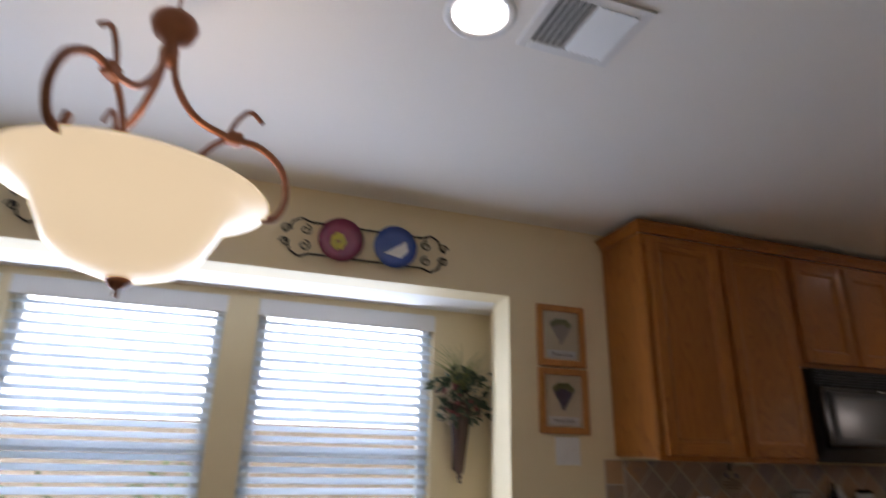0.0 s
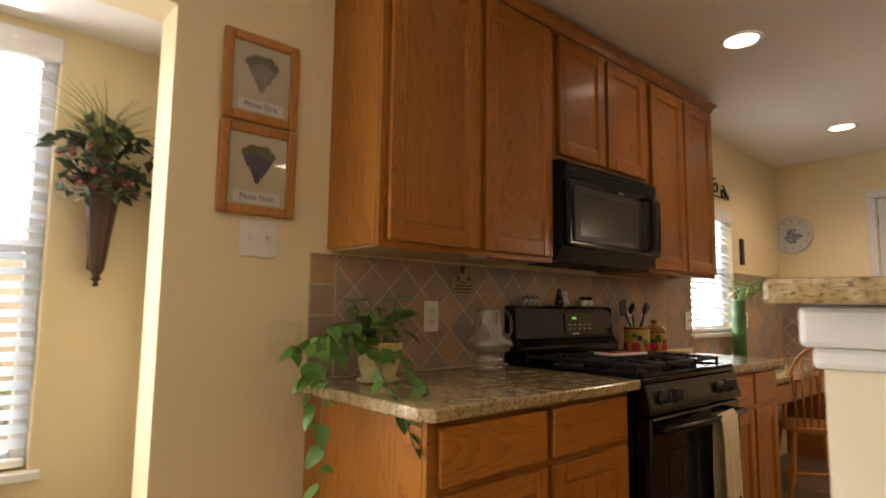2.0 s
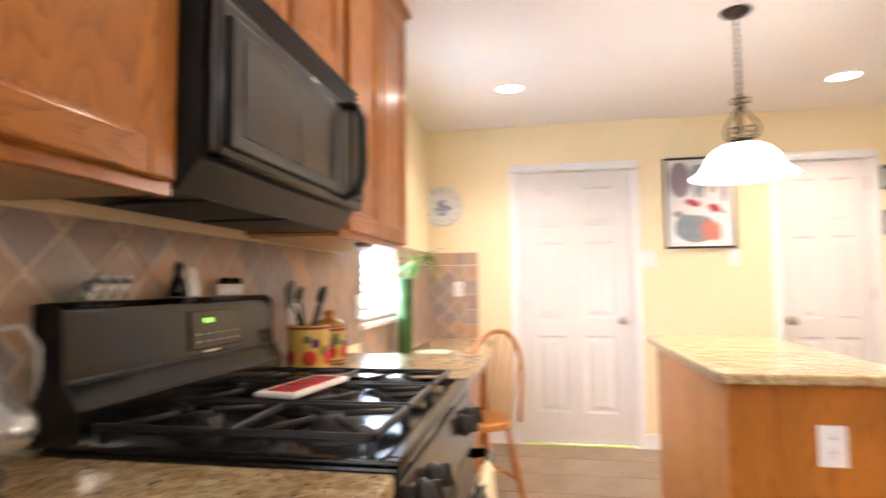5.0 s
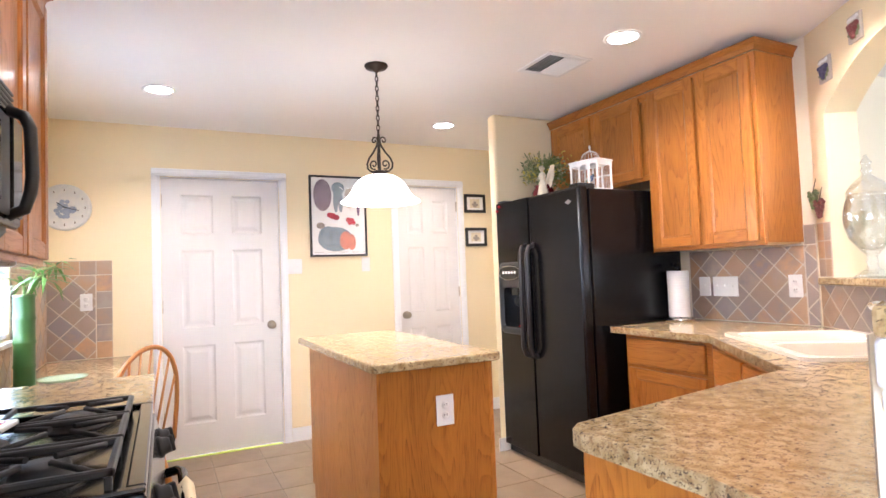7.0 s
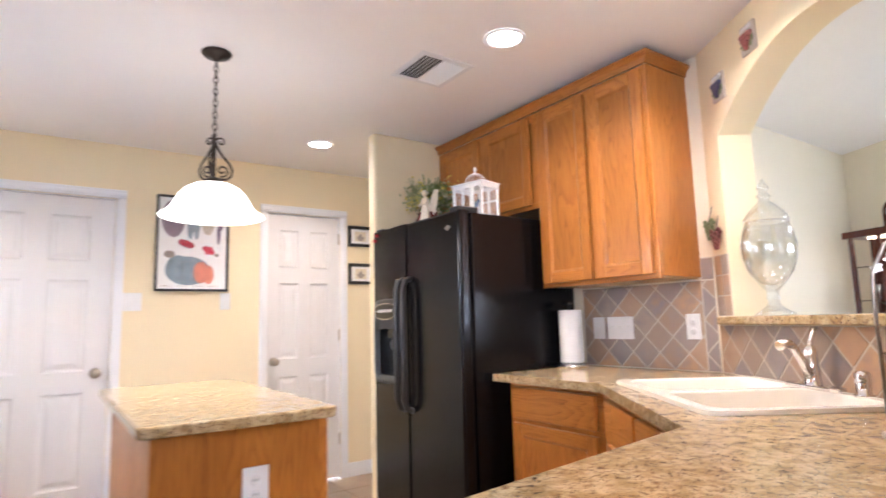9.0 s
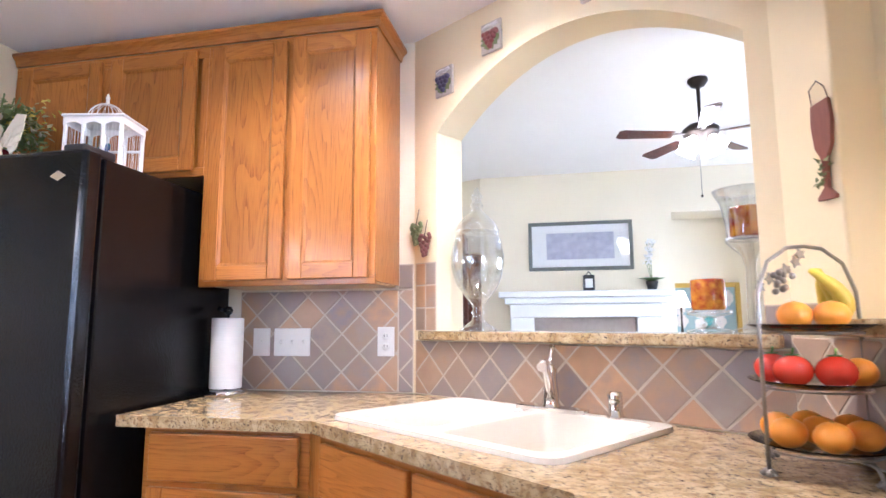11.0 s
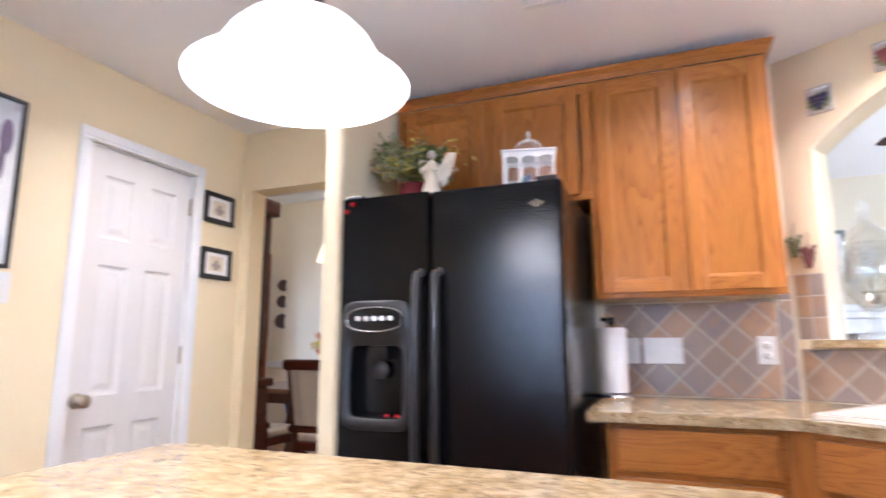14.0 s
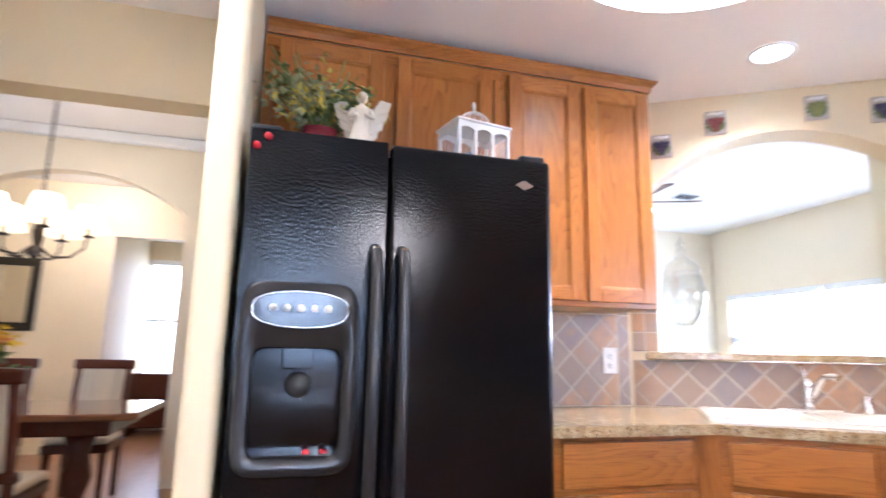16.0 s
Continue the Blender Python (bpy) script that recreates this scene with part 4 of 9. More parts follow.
def corner_cabinets():
    sm = pose(CRN[0], CRN[1], 0, 0, 0, math.degrees(math.atan2(INN[1] - CRN[1], INN[0] - CRN[0])))
    L = math.hypot(INN[0] - CRN[0], INN[1] - CRN[1])
    c = thing("sink_cabinet", sm, "honey oak corner sink cabinet set on a slant", "cabinet", "base cabinets")
    part("face_frame", bx((0.01, 0.025, 0.10), (L - 0.01, 0.045, CB), 0.002), M_oakx, c)
    part("toe_kick", bx((0.03, 0.10, 0.0), (L - 0.03, 0.12, 0.0995)), M_oakx, c)
    bm = bmesh.new()
    prism(bm, [(4.199, -0.7225), (4.147, -0.6785), (4.115, -0.71), (4.115, -0.76), (4.199, -0.76)], 0.10, CB)
    bm.transform(sm.inverted())
    part("corner_stile", bm, M_oak, c)
    h = (L - 0.10) / 2
    for k in range(2):
        x0 = 0.04 + k * (h + 0.02)
        drawer_front(c, x0, x0 + h, CB - 0.165, CB - 0.02, 0.024)
        panel_door(c, x0, x0 + h, 0.12, CB - 0.185, 0.024)
    # peninsula cabinets below the bar; front turned to the room
    a = math.degrees(math.atan2(PEN[1] - INN[1], PEN[0] - INN[0]))
    pm = pose(INN[0], INN[1], 0, 0, 0, a)
    L2 = math.hypot(PEN[0] - INN[0], PEN[1] - INN[1])
    c = thing("peninsula_cabinet", pm, "honey oak peninsula base cabinet", "cabinet", "base cabinets")
    part("body", bx((0.03, 0.04, 0.10), (L2 - 0.03, 0.60, CB)), M_oak, c)
    part("toe_kick", bx((0.03, 0.10, 0.0), (L2 - 0.04, 0.59, 0.0995)), M_oakx, c)
    w = (L2 - 0.12) / 2
    for k in range(2):
        x0 = 0.05 + k * (w + 0.02)
        drawer_front(c, x0, x0 + w, CB - 0.165, CB - 0.02, 0.039)
        panel_door(c, x0, x0 + w, 0.12, CB - 0.185, 0.039)


corner_cabinets()


def sink():
    c = thing("kitchen_sink", pose(SINK_C[0], SINK_C[1], CT + 0.001, 0, 0, SINK_A), "ivory double-bowl drop-in kitchen sink", "sink")
    W, D = 0.405, 0.275
    # rounded rim outline with two bowls
    def rr(x0, x1, y0, y1, r, n=5):
        pts = []
        for cx, cy, a0 in ((x1 - r, y1 - r, 0), (x0 + r, y1 - r, 90), (x0 + r, y0 + r, 180), (x1 - r, y0 + r, 270)):
            for i in range(n + 1):
                a = radians(a0 + 90 * i / n)
                pts.append((cx + r * math.cos(a), cy + r * math.sin(a)))
        return pts
    bm = bmesh.new()
    outer = rr(-W, W, -D, D, 0.05)
    bowls = [rr(-W + 0.035, -0.028, -D + 0.10 - 0.06, D - 0.035, 0.06), rr(0.002, W - 0.035, -D + 0.10 - 0.06, D - 0.035, 0.06)]
    loops = [outer] + bowls
    vs = [[bm.verts.new((x, y, 0.012)) for x, y in l] for l in loops]
    eds = [bm.edges.new((l[i], l[(i + 1) % len(l)])) for l in vs for i in range(len(l))]
    bmesh.ops.triangle_fill(bm, edges=eds, use_beauty=True)
    dead = [f for f in bm.faces if any(all(v in set(l) for v in f.verts) for l in vs[1:])]
    bmesh.ops.delete(bm, geom=dead, context='FACES_ONLY')
    low = [bm.verts.new((x * 1.006, y * 1.006, 0.0)) for x, y in outer]
    for i in range(len(outer)):
        j = (i + 1) % len(outer)
        bm.faces.new((vs[0][i], vs[0][j], low[j], low[i]))
    for l, pts in zip(vs[1:], bowls):
        cx, cy = sum(p[0] for p in pts) / len(pts), sum(p[1] for p in pts) / len(pts)
        prev = l
        for s, z in ((0.985, 0.004), (0.95, -0.08), (0.90, -0.155), (0.80, -0.178)):
            cur = [bm.verts.new((cx + (x - cx) * s, cy + (y - cy) * s, z)) for x, y in pts]
            for i in range(len(pts)):
                j = (i + 1) % len(pts)
                f = bm.faces.new((prev[i], prev[j], cur[j], cur[i]))
                f.smooth = True
            prev = cur
        bm.faces.new(prev)
    bmesh.ops.recalc_face_normals(bm, faces=list(bm.faces))
    part("basin", bm, M_ivory, c)
    return c


sink()

# ---- range and microwave ----


def gas_range():
    """Free-standing gas range; local x along the wall, front towards -y, back at the wall."""
    w, d = 0.762, 0.655
    c = thing("gas_range", pose(3.354, NY - 0.012, 0), "black free-standing gas range with five burners", "range")
    part("body", bx((0.002, -d + 0.05, 0.03), (w - 0.002, -0.01, 0.895), 0.004), M_black, c)
    # cook top: tray with a raised lip
    bm = bmesh.new()
    box(bm, (0, -d, 0.8955), (w, -0.02, 0.918), 0.006, seg=2)
    top = part("cooktop", bm, M_black, c)
    for a, b in (((0, -d, 0.9185), (0.022, -0.06, 0.928)), ((w - 0.022, -d, 0.9185), (w, -0.06, 0.928)), ((0.0225, -d, 0.9185), (w - 0.0225, -d + 0.03, 0.928))):
        part("raised_lip", bx(a, b, 0.004, 2), M_black, top)
    # control fascia with knobs
    bm = bmesh.new()
    prism(bm, [(-d - 0.028, 0.79), (-d + 0.05, 0.79), (-d + 0.05, 0.895), (-d - 0.004, 0.895)], 0.0, w, Matrix(((0, 0, 1, 0), (1, 0, 0, 0), (0, 1, 0, 0), (0, 0, 0, 1))), bev=0.004)
    part("control_fascia", bm, M_black, c)
    for x in (0.10, 0.19, 0.57, 0.66):
        bm = bmesh.new()
        k = pose(x, -d - 0.016, 0.845, 77, 0, 0)
        lathe(bm, [(0, 0), (0.027, 0), (0.027, 0.005), (0.022, 0.009), (0.020, 0.022), (0.017, 0.026), (0, 0.026)], 20, k)
        box(bm, (-0.005, -0.021, 0.012), (0.005, 0.021, 0.034), 0.004, k, 2)
        part("knob", bm, M_blackmat, c, "black control knob")
    # oven door with window and bar handle
    dr = new("oven_door")
    dr.parent = c
    part("door_frame", bx((0.008, -d - 0.022, 0.20), (w - 0.008, -d + 0.049, 0.783), 0.01, 2), M_black, dr)
    part("oven_window", bx((0.12, -d - 0.0245, 0.33), (w - 0.12, -d - 0.021, 0.66), 0.002), M_darkglass, dr, "dark oven glass")
    bm = bmesh.new()
    tube(bm, [(0.05, -d - 0.015, 0.735), (0.055, -d - 0.055, 0.742), (0.09, -d - 0.068, 0.745), (w / 2, -d - 0.074, 0.745), (w - 0.09, -d - 0.068, 0.745), (w - 0.055, -d - 0.055, 0.742), (w - 0.05, -d - 0.015, 0.735)], 0.013, 10)
    part("oven_handle", bm, M_black, dr)
    part("storage_drawer", bx((0.008, -d - 0.015, 0.05), (w - 0.008, -d + 0.049, 0.192), 0.008, 2), M_black, c)
    # back guard
    bm = bmesh.new()
    prism(bm, [(-0.10, 0.918), (0.0, 0.918), (0.0, 1.165), (-0.045, 1.168), (-0.062, 1.155), (-0.070, 1.03), (-0.10, 0.985)], 0.004, w - 0.004, Matrix(((0, 0, 1, 0), (1, 0, 0, 0), (0, 1, 0, 0), (0, 0, 0, 1))), bev=0.004)
    bg = part("back_guard", bm, M_black, c)
    part("back_guard_seam", bx((0.02, -0.0745, 1.022), (w - 0.02, -0.066, 1.028)), M_dark, bg)
    k = Matrix.Translation((0, -0.0675, 1.09)) @ pose(0, 0, 0, -3.7, 0, 0)
    bm = bmesh.new()
    box(bm, (0.35, -0.0035, -0.045), (0.58, 0.004, 0.045), 0.002, k)
    dp = part("control_display", bm, M_darkglass, bg)
    bm = bmesh.new()
    for i in range(4):
        box(bm, (0.405 + i * 0.009, -0.0045, 0.016), (0.410 + i * 0.009, -0.003, 0.027), 0, k)
    part("clock_digits", bm, glowing("green_digits", (0.3, 1.0, 0.1), 1.0, (0.05, 0.2, 0.02)), dp, "green glowing clock digits")
    M_mark = surface("pale_print", (0.30, 0.30, 0.29), None, 0.5, bump=0)
    for i in range(5):
        for j in range(2):
            bm = bmesh.new()
            box(bm, (0.375 + i * 0.04, -0.0043, -0.030 + j * 0.018), (0.391 + i * 0.04, -0.003, -0.026 + j * 0.018), 0, k)
            part("touch_mark", bm, M_mark, dp)
    part("maker_mark", bx((0.40, -0.0735, 1.036), (0.46, -0.0700, 1.041)), M_chrome, bg)
    # burners and grates
    for x, y, r in ((0.17, -0.49, 0.045), (0.17, -0.22, 0.038), (0.59, -0.49, 0.045), (0.59, -0.22, 0.035), (0.38, -0.355, 0.05)):
        bm = bmesh.new()
        lathe(bm, [(0, 0.918), (r * 1.7, 0.918), (r * 1.6, 0.922), (r * 1.1, 0.924), (r * 1.05, 0.934), (r, 0.936), (r, 0.944), (r * 0.9, 0.948), (0, 0.949)], 24, pose(x, y, 0))
        part("burner", bm, M_iron, c)
    for g in range(3):
        x0, x1 = 0.035 + g * 0.235, 0.035 + g * 0.235 + 0.222
        bm = bmesh.new()
        zt = 0.944
        for a, b in (((x0, -0.61, zt), (x1, -0.597, zt + 0.013)), ((x0, -0.098, zt), (x1, -0.085, zt + 0.013)), ((x0, -0.61, zt), (x0 + 0.012, -0.085, zt + 0.013)), ((x1 - 0.012, -0.61, zt), (x1, -0.085, zt + 0.013)),
                     ((x0, -0.355, zt), (x1, -0.343, zt + 0.013))):
            box(bm, a, b, 0.003)
        for cy in (-0.49, -0.22):
            cx = (x0 + x1) / 2
            for k in range(4):
                a = k * math.pi / 2 + math.pi / 4
                tube(bm, [(cx + 0.03 * math.cos(a), cy + 0.03 * math.sin(a), zt + 0.014), (cx + 0.13 * math.cos(a), cy + 0.13 * math.sin(a), zt + 0.005)], 0.006, 6)
        for fx in (x0 + 0.006, x1 - 0.006):
            for fy in (-0.6, -0.095):
                box(bm, (fx - 0.006, fy - 0.006, 0.917), (fx + 0.006, fy + 0.006, zt), 0.002)
        part("grate", bm, M_iron, c, "black cast-iron grate")
    return c


gas_range()


def microwave():
    w, z0, z1, d = 0.75, 1.348, 1.757, 0.360
    c = thing("microwave_oven", pose(3.328, NY - 0.004, 0), "black over-the-range microwave with curved handle, closed", "microwave")
    bm = bmesh.new()
    prism(bm, [(0, z0 + 0.01), (0, z1), (-d + 0.02, z1), (-d + 0.02, z0 + 0.05), (-d + 0.06, z0 + 0.0)], 0.003, w - 0.003, Matrix(((0, 0, 1, 0), (1, 0, 0, 0), (0, 1, 0, 0), (0, 0, 0, 1))))
    part("body", bm, M_blackmat, c)
    part("bottom_filter", bx((0.10, -0.30, z0 - 0.004), (0.36, -0.08, z0 + 0.002), 0.002), M_iron, c)
    part("bottom_filter", bx((0.40, -0.30, z0 - 0.004), (0.66, -0.08, z0 + 0.002), 0.002), M_iron, c)
    for i in range(5):
        part("vent_slat", bx((0.012, -d + 0.001 + 0.0, z1 - 0.016 - i * 0.0135), (w - 0.012, -d + 0.022, z1 - 0.008 - i * 0.0135), 0.002), M_blackmat, c)
    dr = new("door")
    dr.parent = c
    zt = z1 - 0.078
    part("door_frame", bx((0.006, -d - 0.012, z0 + 0.055), (w - 0.006, -d + 0.0195, zt), 0.012, 3), M_black, dr)
    bm = bmesh.new()
    box(bm, (0.035, -d - 0.020, z0 + 0.075), (0.585, -d - 0.0118, zt - 0.03), 0.012, seg=3)
    part("window_surround", bm, M_blackmat, dr)
    part("window", bx((0.07, -d - 0.0215, z0 + 0.10), (0.50, -d - 0.0195, zt - 0.055), 0.001), M_mwglass, dr, "grey microwave window with the room reflection in its colour")
    bm = bmesh.new()
    tube(bm, [(0.60, -d - 0.012, z0 + 0.075), (0.597, -d - 0.045, z0 + 0.09), (0.592, -d - 0.058, z0 + 0.13), (0.590, -d - 0.062, (z0 + zt) / 2), (0.592, -d - 0.058, zt - 0.05), (0.597, -d - 0.045, zt - 0.02), (0.60, -d - 0.012, zt - 0.008)], 0.014, 10)
    part("handle", bm, M_blackmat, dr, "curved black handle")
    part("control_panel", bx((0.64, -d - 0.0165, z0 + 0.08), (0.735, -d - 0.0115, zt - 0.012), 0.003), M_darkglass, dr)
    part("maker_mark", bx((0.37, -d - 0.0145, zt - 0.02), (0.41, -d - 0.0119, zt - 0.012)), M_chrome, dr)
    return c


microwave()

# ---- lamps ----


def recessed_light(x, y, watts=18):
    c = thing("recessed_light", pose(x, y, H), "round recessed ceiling light, switched on", "ceiling light", "recessed lights")
    bm = bmesh.new()
    lathe(bm, [(0.092, -0.0005), (0.094, -0.004), (0.085, -0.008), (0.074, -0.006), (0.070, -0.002)], 32)
    part("trim_ring", bm, M_white, c)
    bm = bmesh.new()
    lathe(bm, [(0, -0.0035), (0.04, -0.0035), (0.0735, -0.0025)], 32)
    part("bulb", bm, M_recess, c, "glowing bulb face")
    d = bpy.data.lights.new("recessed_lamp", 'AREA')
    d.shape, d.size, d.energy, d.color = 'DISK', 0.13, watts, WARM
    d.spread = radians(132)
    ob = new("recessed_lamp", d)
    ob.matrix_world = look((x, y, H - 0.012), (x, y, 0), 0)


for x, y, watts in ((4.395, -0.45, 6.5), (6.18, -0.33, 6.5), (5.985, 1.637, 6.5), (3.735, -0.70, 6.5), (4.19, 1.60, 1.3), (1.30, 1.10, 0.7)):
    recessed_light(x, y, watts)


def scroll(bm, cx, cz, r0, turns, start, m, rad=0.005, hand=1, n=26):
    """A flat spiral in the x-z plane."""
    pts = []
    for i in range(n + 1):
        f = i / n
        a = start + hand * turns * 2 * math.pi * f
        r = r0 * (1 - 0.78 * f)
        pts.append((cx + r * math.cos(a), 0, cz + r * math.sin(a)))
    tube(bm, pts, rad, 6, m)


def chain(bm, x, y, z0, z1, link=0.034, r=0.0028):
    n = max(1, int((z1 - z0) / (link * 0.78)))
    for i in range(n):
        cz = z0 + (i + 0.5) * (z1 - z0) / n
        m = pose(x, y, cz, 0, 0, 90 * (i % 2))
        pts = [(0.0085 * math.cos(a), 0, 0.5 * link * math.sin(a)) for a in [2 * math.pi * k / 10 for k in range(11)]]
        tube(bm, pts, r, 5, m, cap=False)


def pendant():
    px, py = 5.18, 0.576
    c = thing("pendant_lamp", pose(px, py, 0), "dark bronze scroll pendant lamp with white glass shade, lit", "pendant lamp")
    bm = bmesh.new()
    lathe(bm, [(0.062, H - 0.0005), (0.065, H - 0.006), (0.055, H - 0.018), (0.02, H - 0.026), (0.008, H - 0.04), (0, H - 0.042)], 28)
    part("canopy", bm, M_bronze, c)
    bm = bmesh.new()
    chain(bm, 0, 0, 2.017, H - 0.035)
    part("chain", bm, M_bronze, c)
    bm = bmesh.new()
    tube(bm, [(0, 0, 2.022), (0, 0, 1.792)], 0.008, 8)
    for k in range(3):
        m = pose(0, 0, 0, 0, 0, 120 * k + 35)
        tube(bm, [(0.008, 0, 1.975), (0.018, 0, 1.955), (0.040, 0, 1.925), (0.066, 0, 1.90), (0.080, 0, 1.87), (0.076, 0, 1.842), (0.055, 0, 1.824), (0.03, 0, 1.823)], 0.0052, 6, m)
        scroll(bm, 0.036, 1.862, 0.028, 1.3, -1.9, m, 0.0042)
        scroll(bm, 0.028, 1.992, 0.022, 1.2, 3.9, m, 0.0042, -1)
    part("scroll_frame", bm, M_bronze, c)
    bm = bmesh.new()
    lathe(bm, [(0.0, 1.826), (0.03, 1.822), (0.042, 1.806), (0.045, 1.796)], 24)
    part("shade_cap", bm, M_bronze, c)
    bm = bmesh.new()
    out = [(0.04, 1.800), (0.078, 1.792), (0.112, 1.773), (0.138, 1.744), (0.155, 1.712), (0.172, 1.685), (0.193, 1.666), (0.214, 1.654)]
    lathe(bm, out + [(r - 0.004, z - 0.004) for r, z in out[::-1]], 40)
    part("shade", bm, M_shade, c, "glowing white flared glass shade")
    d = bpy.data.lights.new("pendant_bulb", 'POINT')
    d.energy, d.color, d.shadow_soft_size = 9, WARM, 0.06
    ob = new("pendant_bulb", d)
    ob.location = (px, py, 1.662)


pendant()


def smooth_path(pts, steps=6):
    """Points of a soft curve through the given ones."""
    p = [Vector(q) for q in pts]
    out = []
    for k in range(len(p) - 1):
        a, b, c, d = p[max(k - 1, 0)], p[k], p[k + 1], p[min(k + 2, len(p) - 1)]
        for q in range(steps):
            t = q / steps
            out.append(0.5 * (2 * b + (c - a) * t + (2 * a - 5 * b + 4 * c - d) * t * t + (3 * b - a - 3 * c + d) * t ** 3))
    return out + [p[-1]]


def bowl_chandelier():
    bx_, by_, bz = 0.595, 1.27, 1.665
    c = thing("bowl_pendant_lamp", pose(bx_, by_, bz) @ Matrix.Scale(0.92, 4), "copper-brown scroll lamp with an alabaster glass bowl, lit", "pendant lamp")
    bm = bmesh.new()
    prof = [(0.0, 0.0), (0.05, 0.002), (0.11, 0.022), (0.155, 0.062), (0.18, 0.11), (0.20, 0.15), (0.245, 0.185), (0.285, 0.20), (0.288, 0.206), (0.24, 0.195), (0.195, 0.162), (0.173, 0.115), (0.148, 0.07), (0.105, 0.03), (0.05, 0.01), (0.0, 0.008)]
    lathe(bm, prof, 44)
    part("glass_bowl", bm, M_bowl, c, "glowing cream alabaster glass bowl")
    bm = bmesh.new()
    lathe(bm, [(0, -0.045), (0.006, -0.04), (0.006, -0.025), (0.02, -0.018), (0.028, -0.004), (0.02, 0.001), (0, 0.001)], 20)
    part("finial", bm, M_copper, c)
    low = Matrix.Translation((0, 0, 0.2)) @ Matrix.Diagonal((1.05, 1.05, 1.18, 1)) @ Matrix.Translation((0, 0, -0.2))
    bm = bmesh.new()
    lathe(bm, [(0, 0.50), (0.018, 0.50), (0.022, 0.53), (0.015, 0.56), (0.045, 0.575), (0.055, 0.60), (0.05, 0.615), (0.012, 0.625), (0, 0.63)], 24)
    bm.transform(low)
    part("hub", bm, M_copper, c)
    bm = bmesh.new()
    for k in range(3):
        m = pose(0, 0, 0, 0, 0, 120 * k + 10)
        tube(bm, smooth_path([(0.012, 0, 0.53), (0.03, 0, 0.46), (0.085, 0, 0.395), (0.165, 0, 0.37), (0.235, 0, 0.365), (0.295, 0, 0.325), (0.315, 0, 0.262), (0.298, 0, 0.212), (0.264, 0, 0.204), (0.252, 0, 0.238)]), 0.0085, 8, m)
        tube(bm, smooth_path([(0.16, 0, 0.375), (0.178, 0, 0.42), (0.205, 0, 0.445), (0.235, 0, 0.425)]), 0.006, 6, m)
        tube(bm, smooth_path([(0.165, 0, 0.37), (0.125, 0, 0.335), (0.085, 0, 0.27), (0.07, 0, 0.20)]), 0.007, 6, m)
        box(bm, (0.155, -0.014, 0.355), (0.195, 0.014, 0.385), 0.005, m)
    bm.transform(low)
    part("scroll_arms", bm, M_copper, c)
    bm = bmesh.new()
    chain(bm, 0, 0, 0.70, (H - bz) / 0.92)
    part("chain", bm, M_copper, c)
    d = bpy.data.lights.new("bowl_bulb", 'POINT')
    d.energy, d.color, d.shadow_soft_size = 2.6, (1.0, 0.76, 0.5), 0.08
    ob = new("bowl_bulb", d)
    ob.location = (bx_, by_, bz + 0.28)


bowl_chandelier()


def ceiling_vent(x, y, a, w=0.30, l=0.30):
    c = thing("ceiling_vent", pose(x, y, H, 0, 0, a), "white louvred metal ceiling vent", "vent", "ceiling vents")
    # dark sheet in place of the shaded duct behind the louvres
    part("duct_shade", bx((-w / 2 + 0.03, -l / 2 + 0.03, -0.002), (w / 2 - 0.03, l / 2 - 0.03, -0.0005)), M_dark, c)
    for p, q in (((-w / 2, -l / 2), (w / 2, -l / 2 + 0.032)), ((-w / 2, l / 2 - 0.032), (w / 2, l / 2)), ((-w / 2, -l / 2 + 0.032), (-w / 2 + 0.032, l / 2 - 0.032)), ((w / 2 - 0.032, -l / 2 + 0.032), (w / 2, l / 2 - 0.032))):
        part("frame", bx((*p, -0.008), (*q, -0.0005), 0.003), M_white, c)
    n = 11
    for i in range(n):
        yy = -l / 2 + 0.045 + i * (l - 0.09) / (n - 1)
        bm = bmesh.new()
        box(bm, (-w / 2 + 0.03, -0.010, -0.001), (w / 2 - 0.03, 0.010, 0.0005), 0.0, pose(0, yy, -0.008, 35 if i < n / 2 else -35, 0, 0))
        part("slat", bm, M_white, c)


ceiling_vent(4.82, -0.35, 0)
ceiling_vent(1.57, 1.05, 90, 0.23, 0.28)

# ---- windows, blinds, outdoors ----


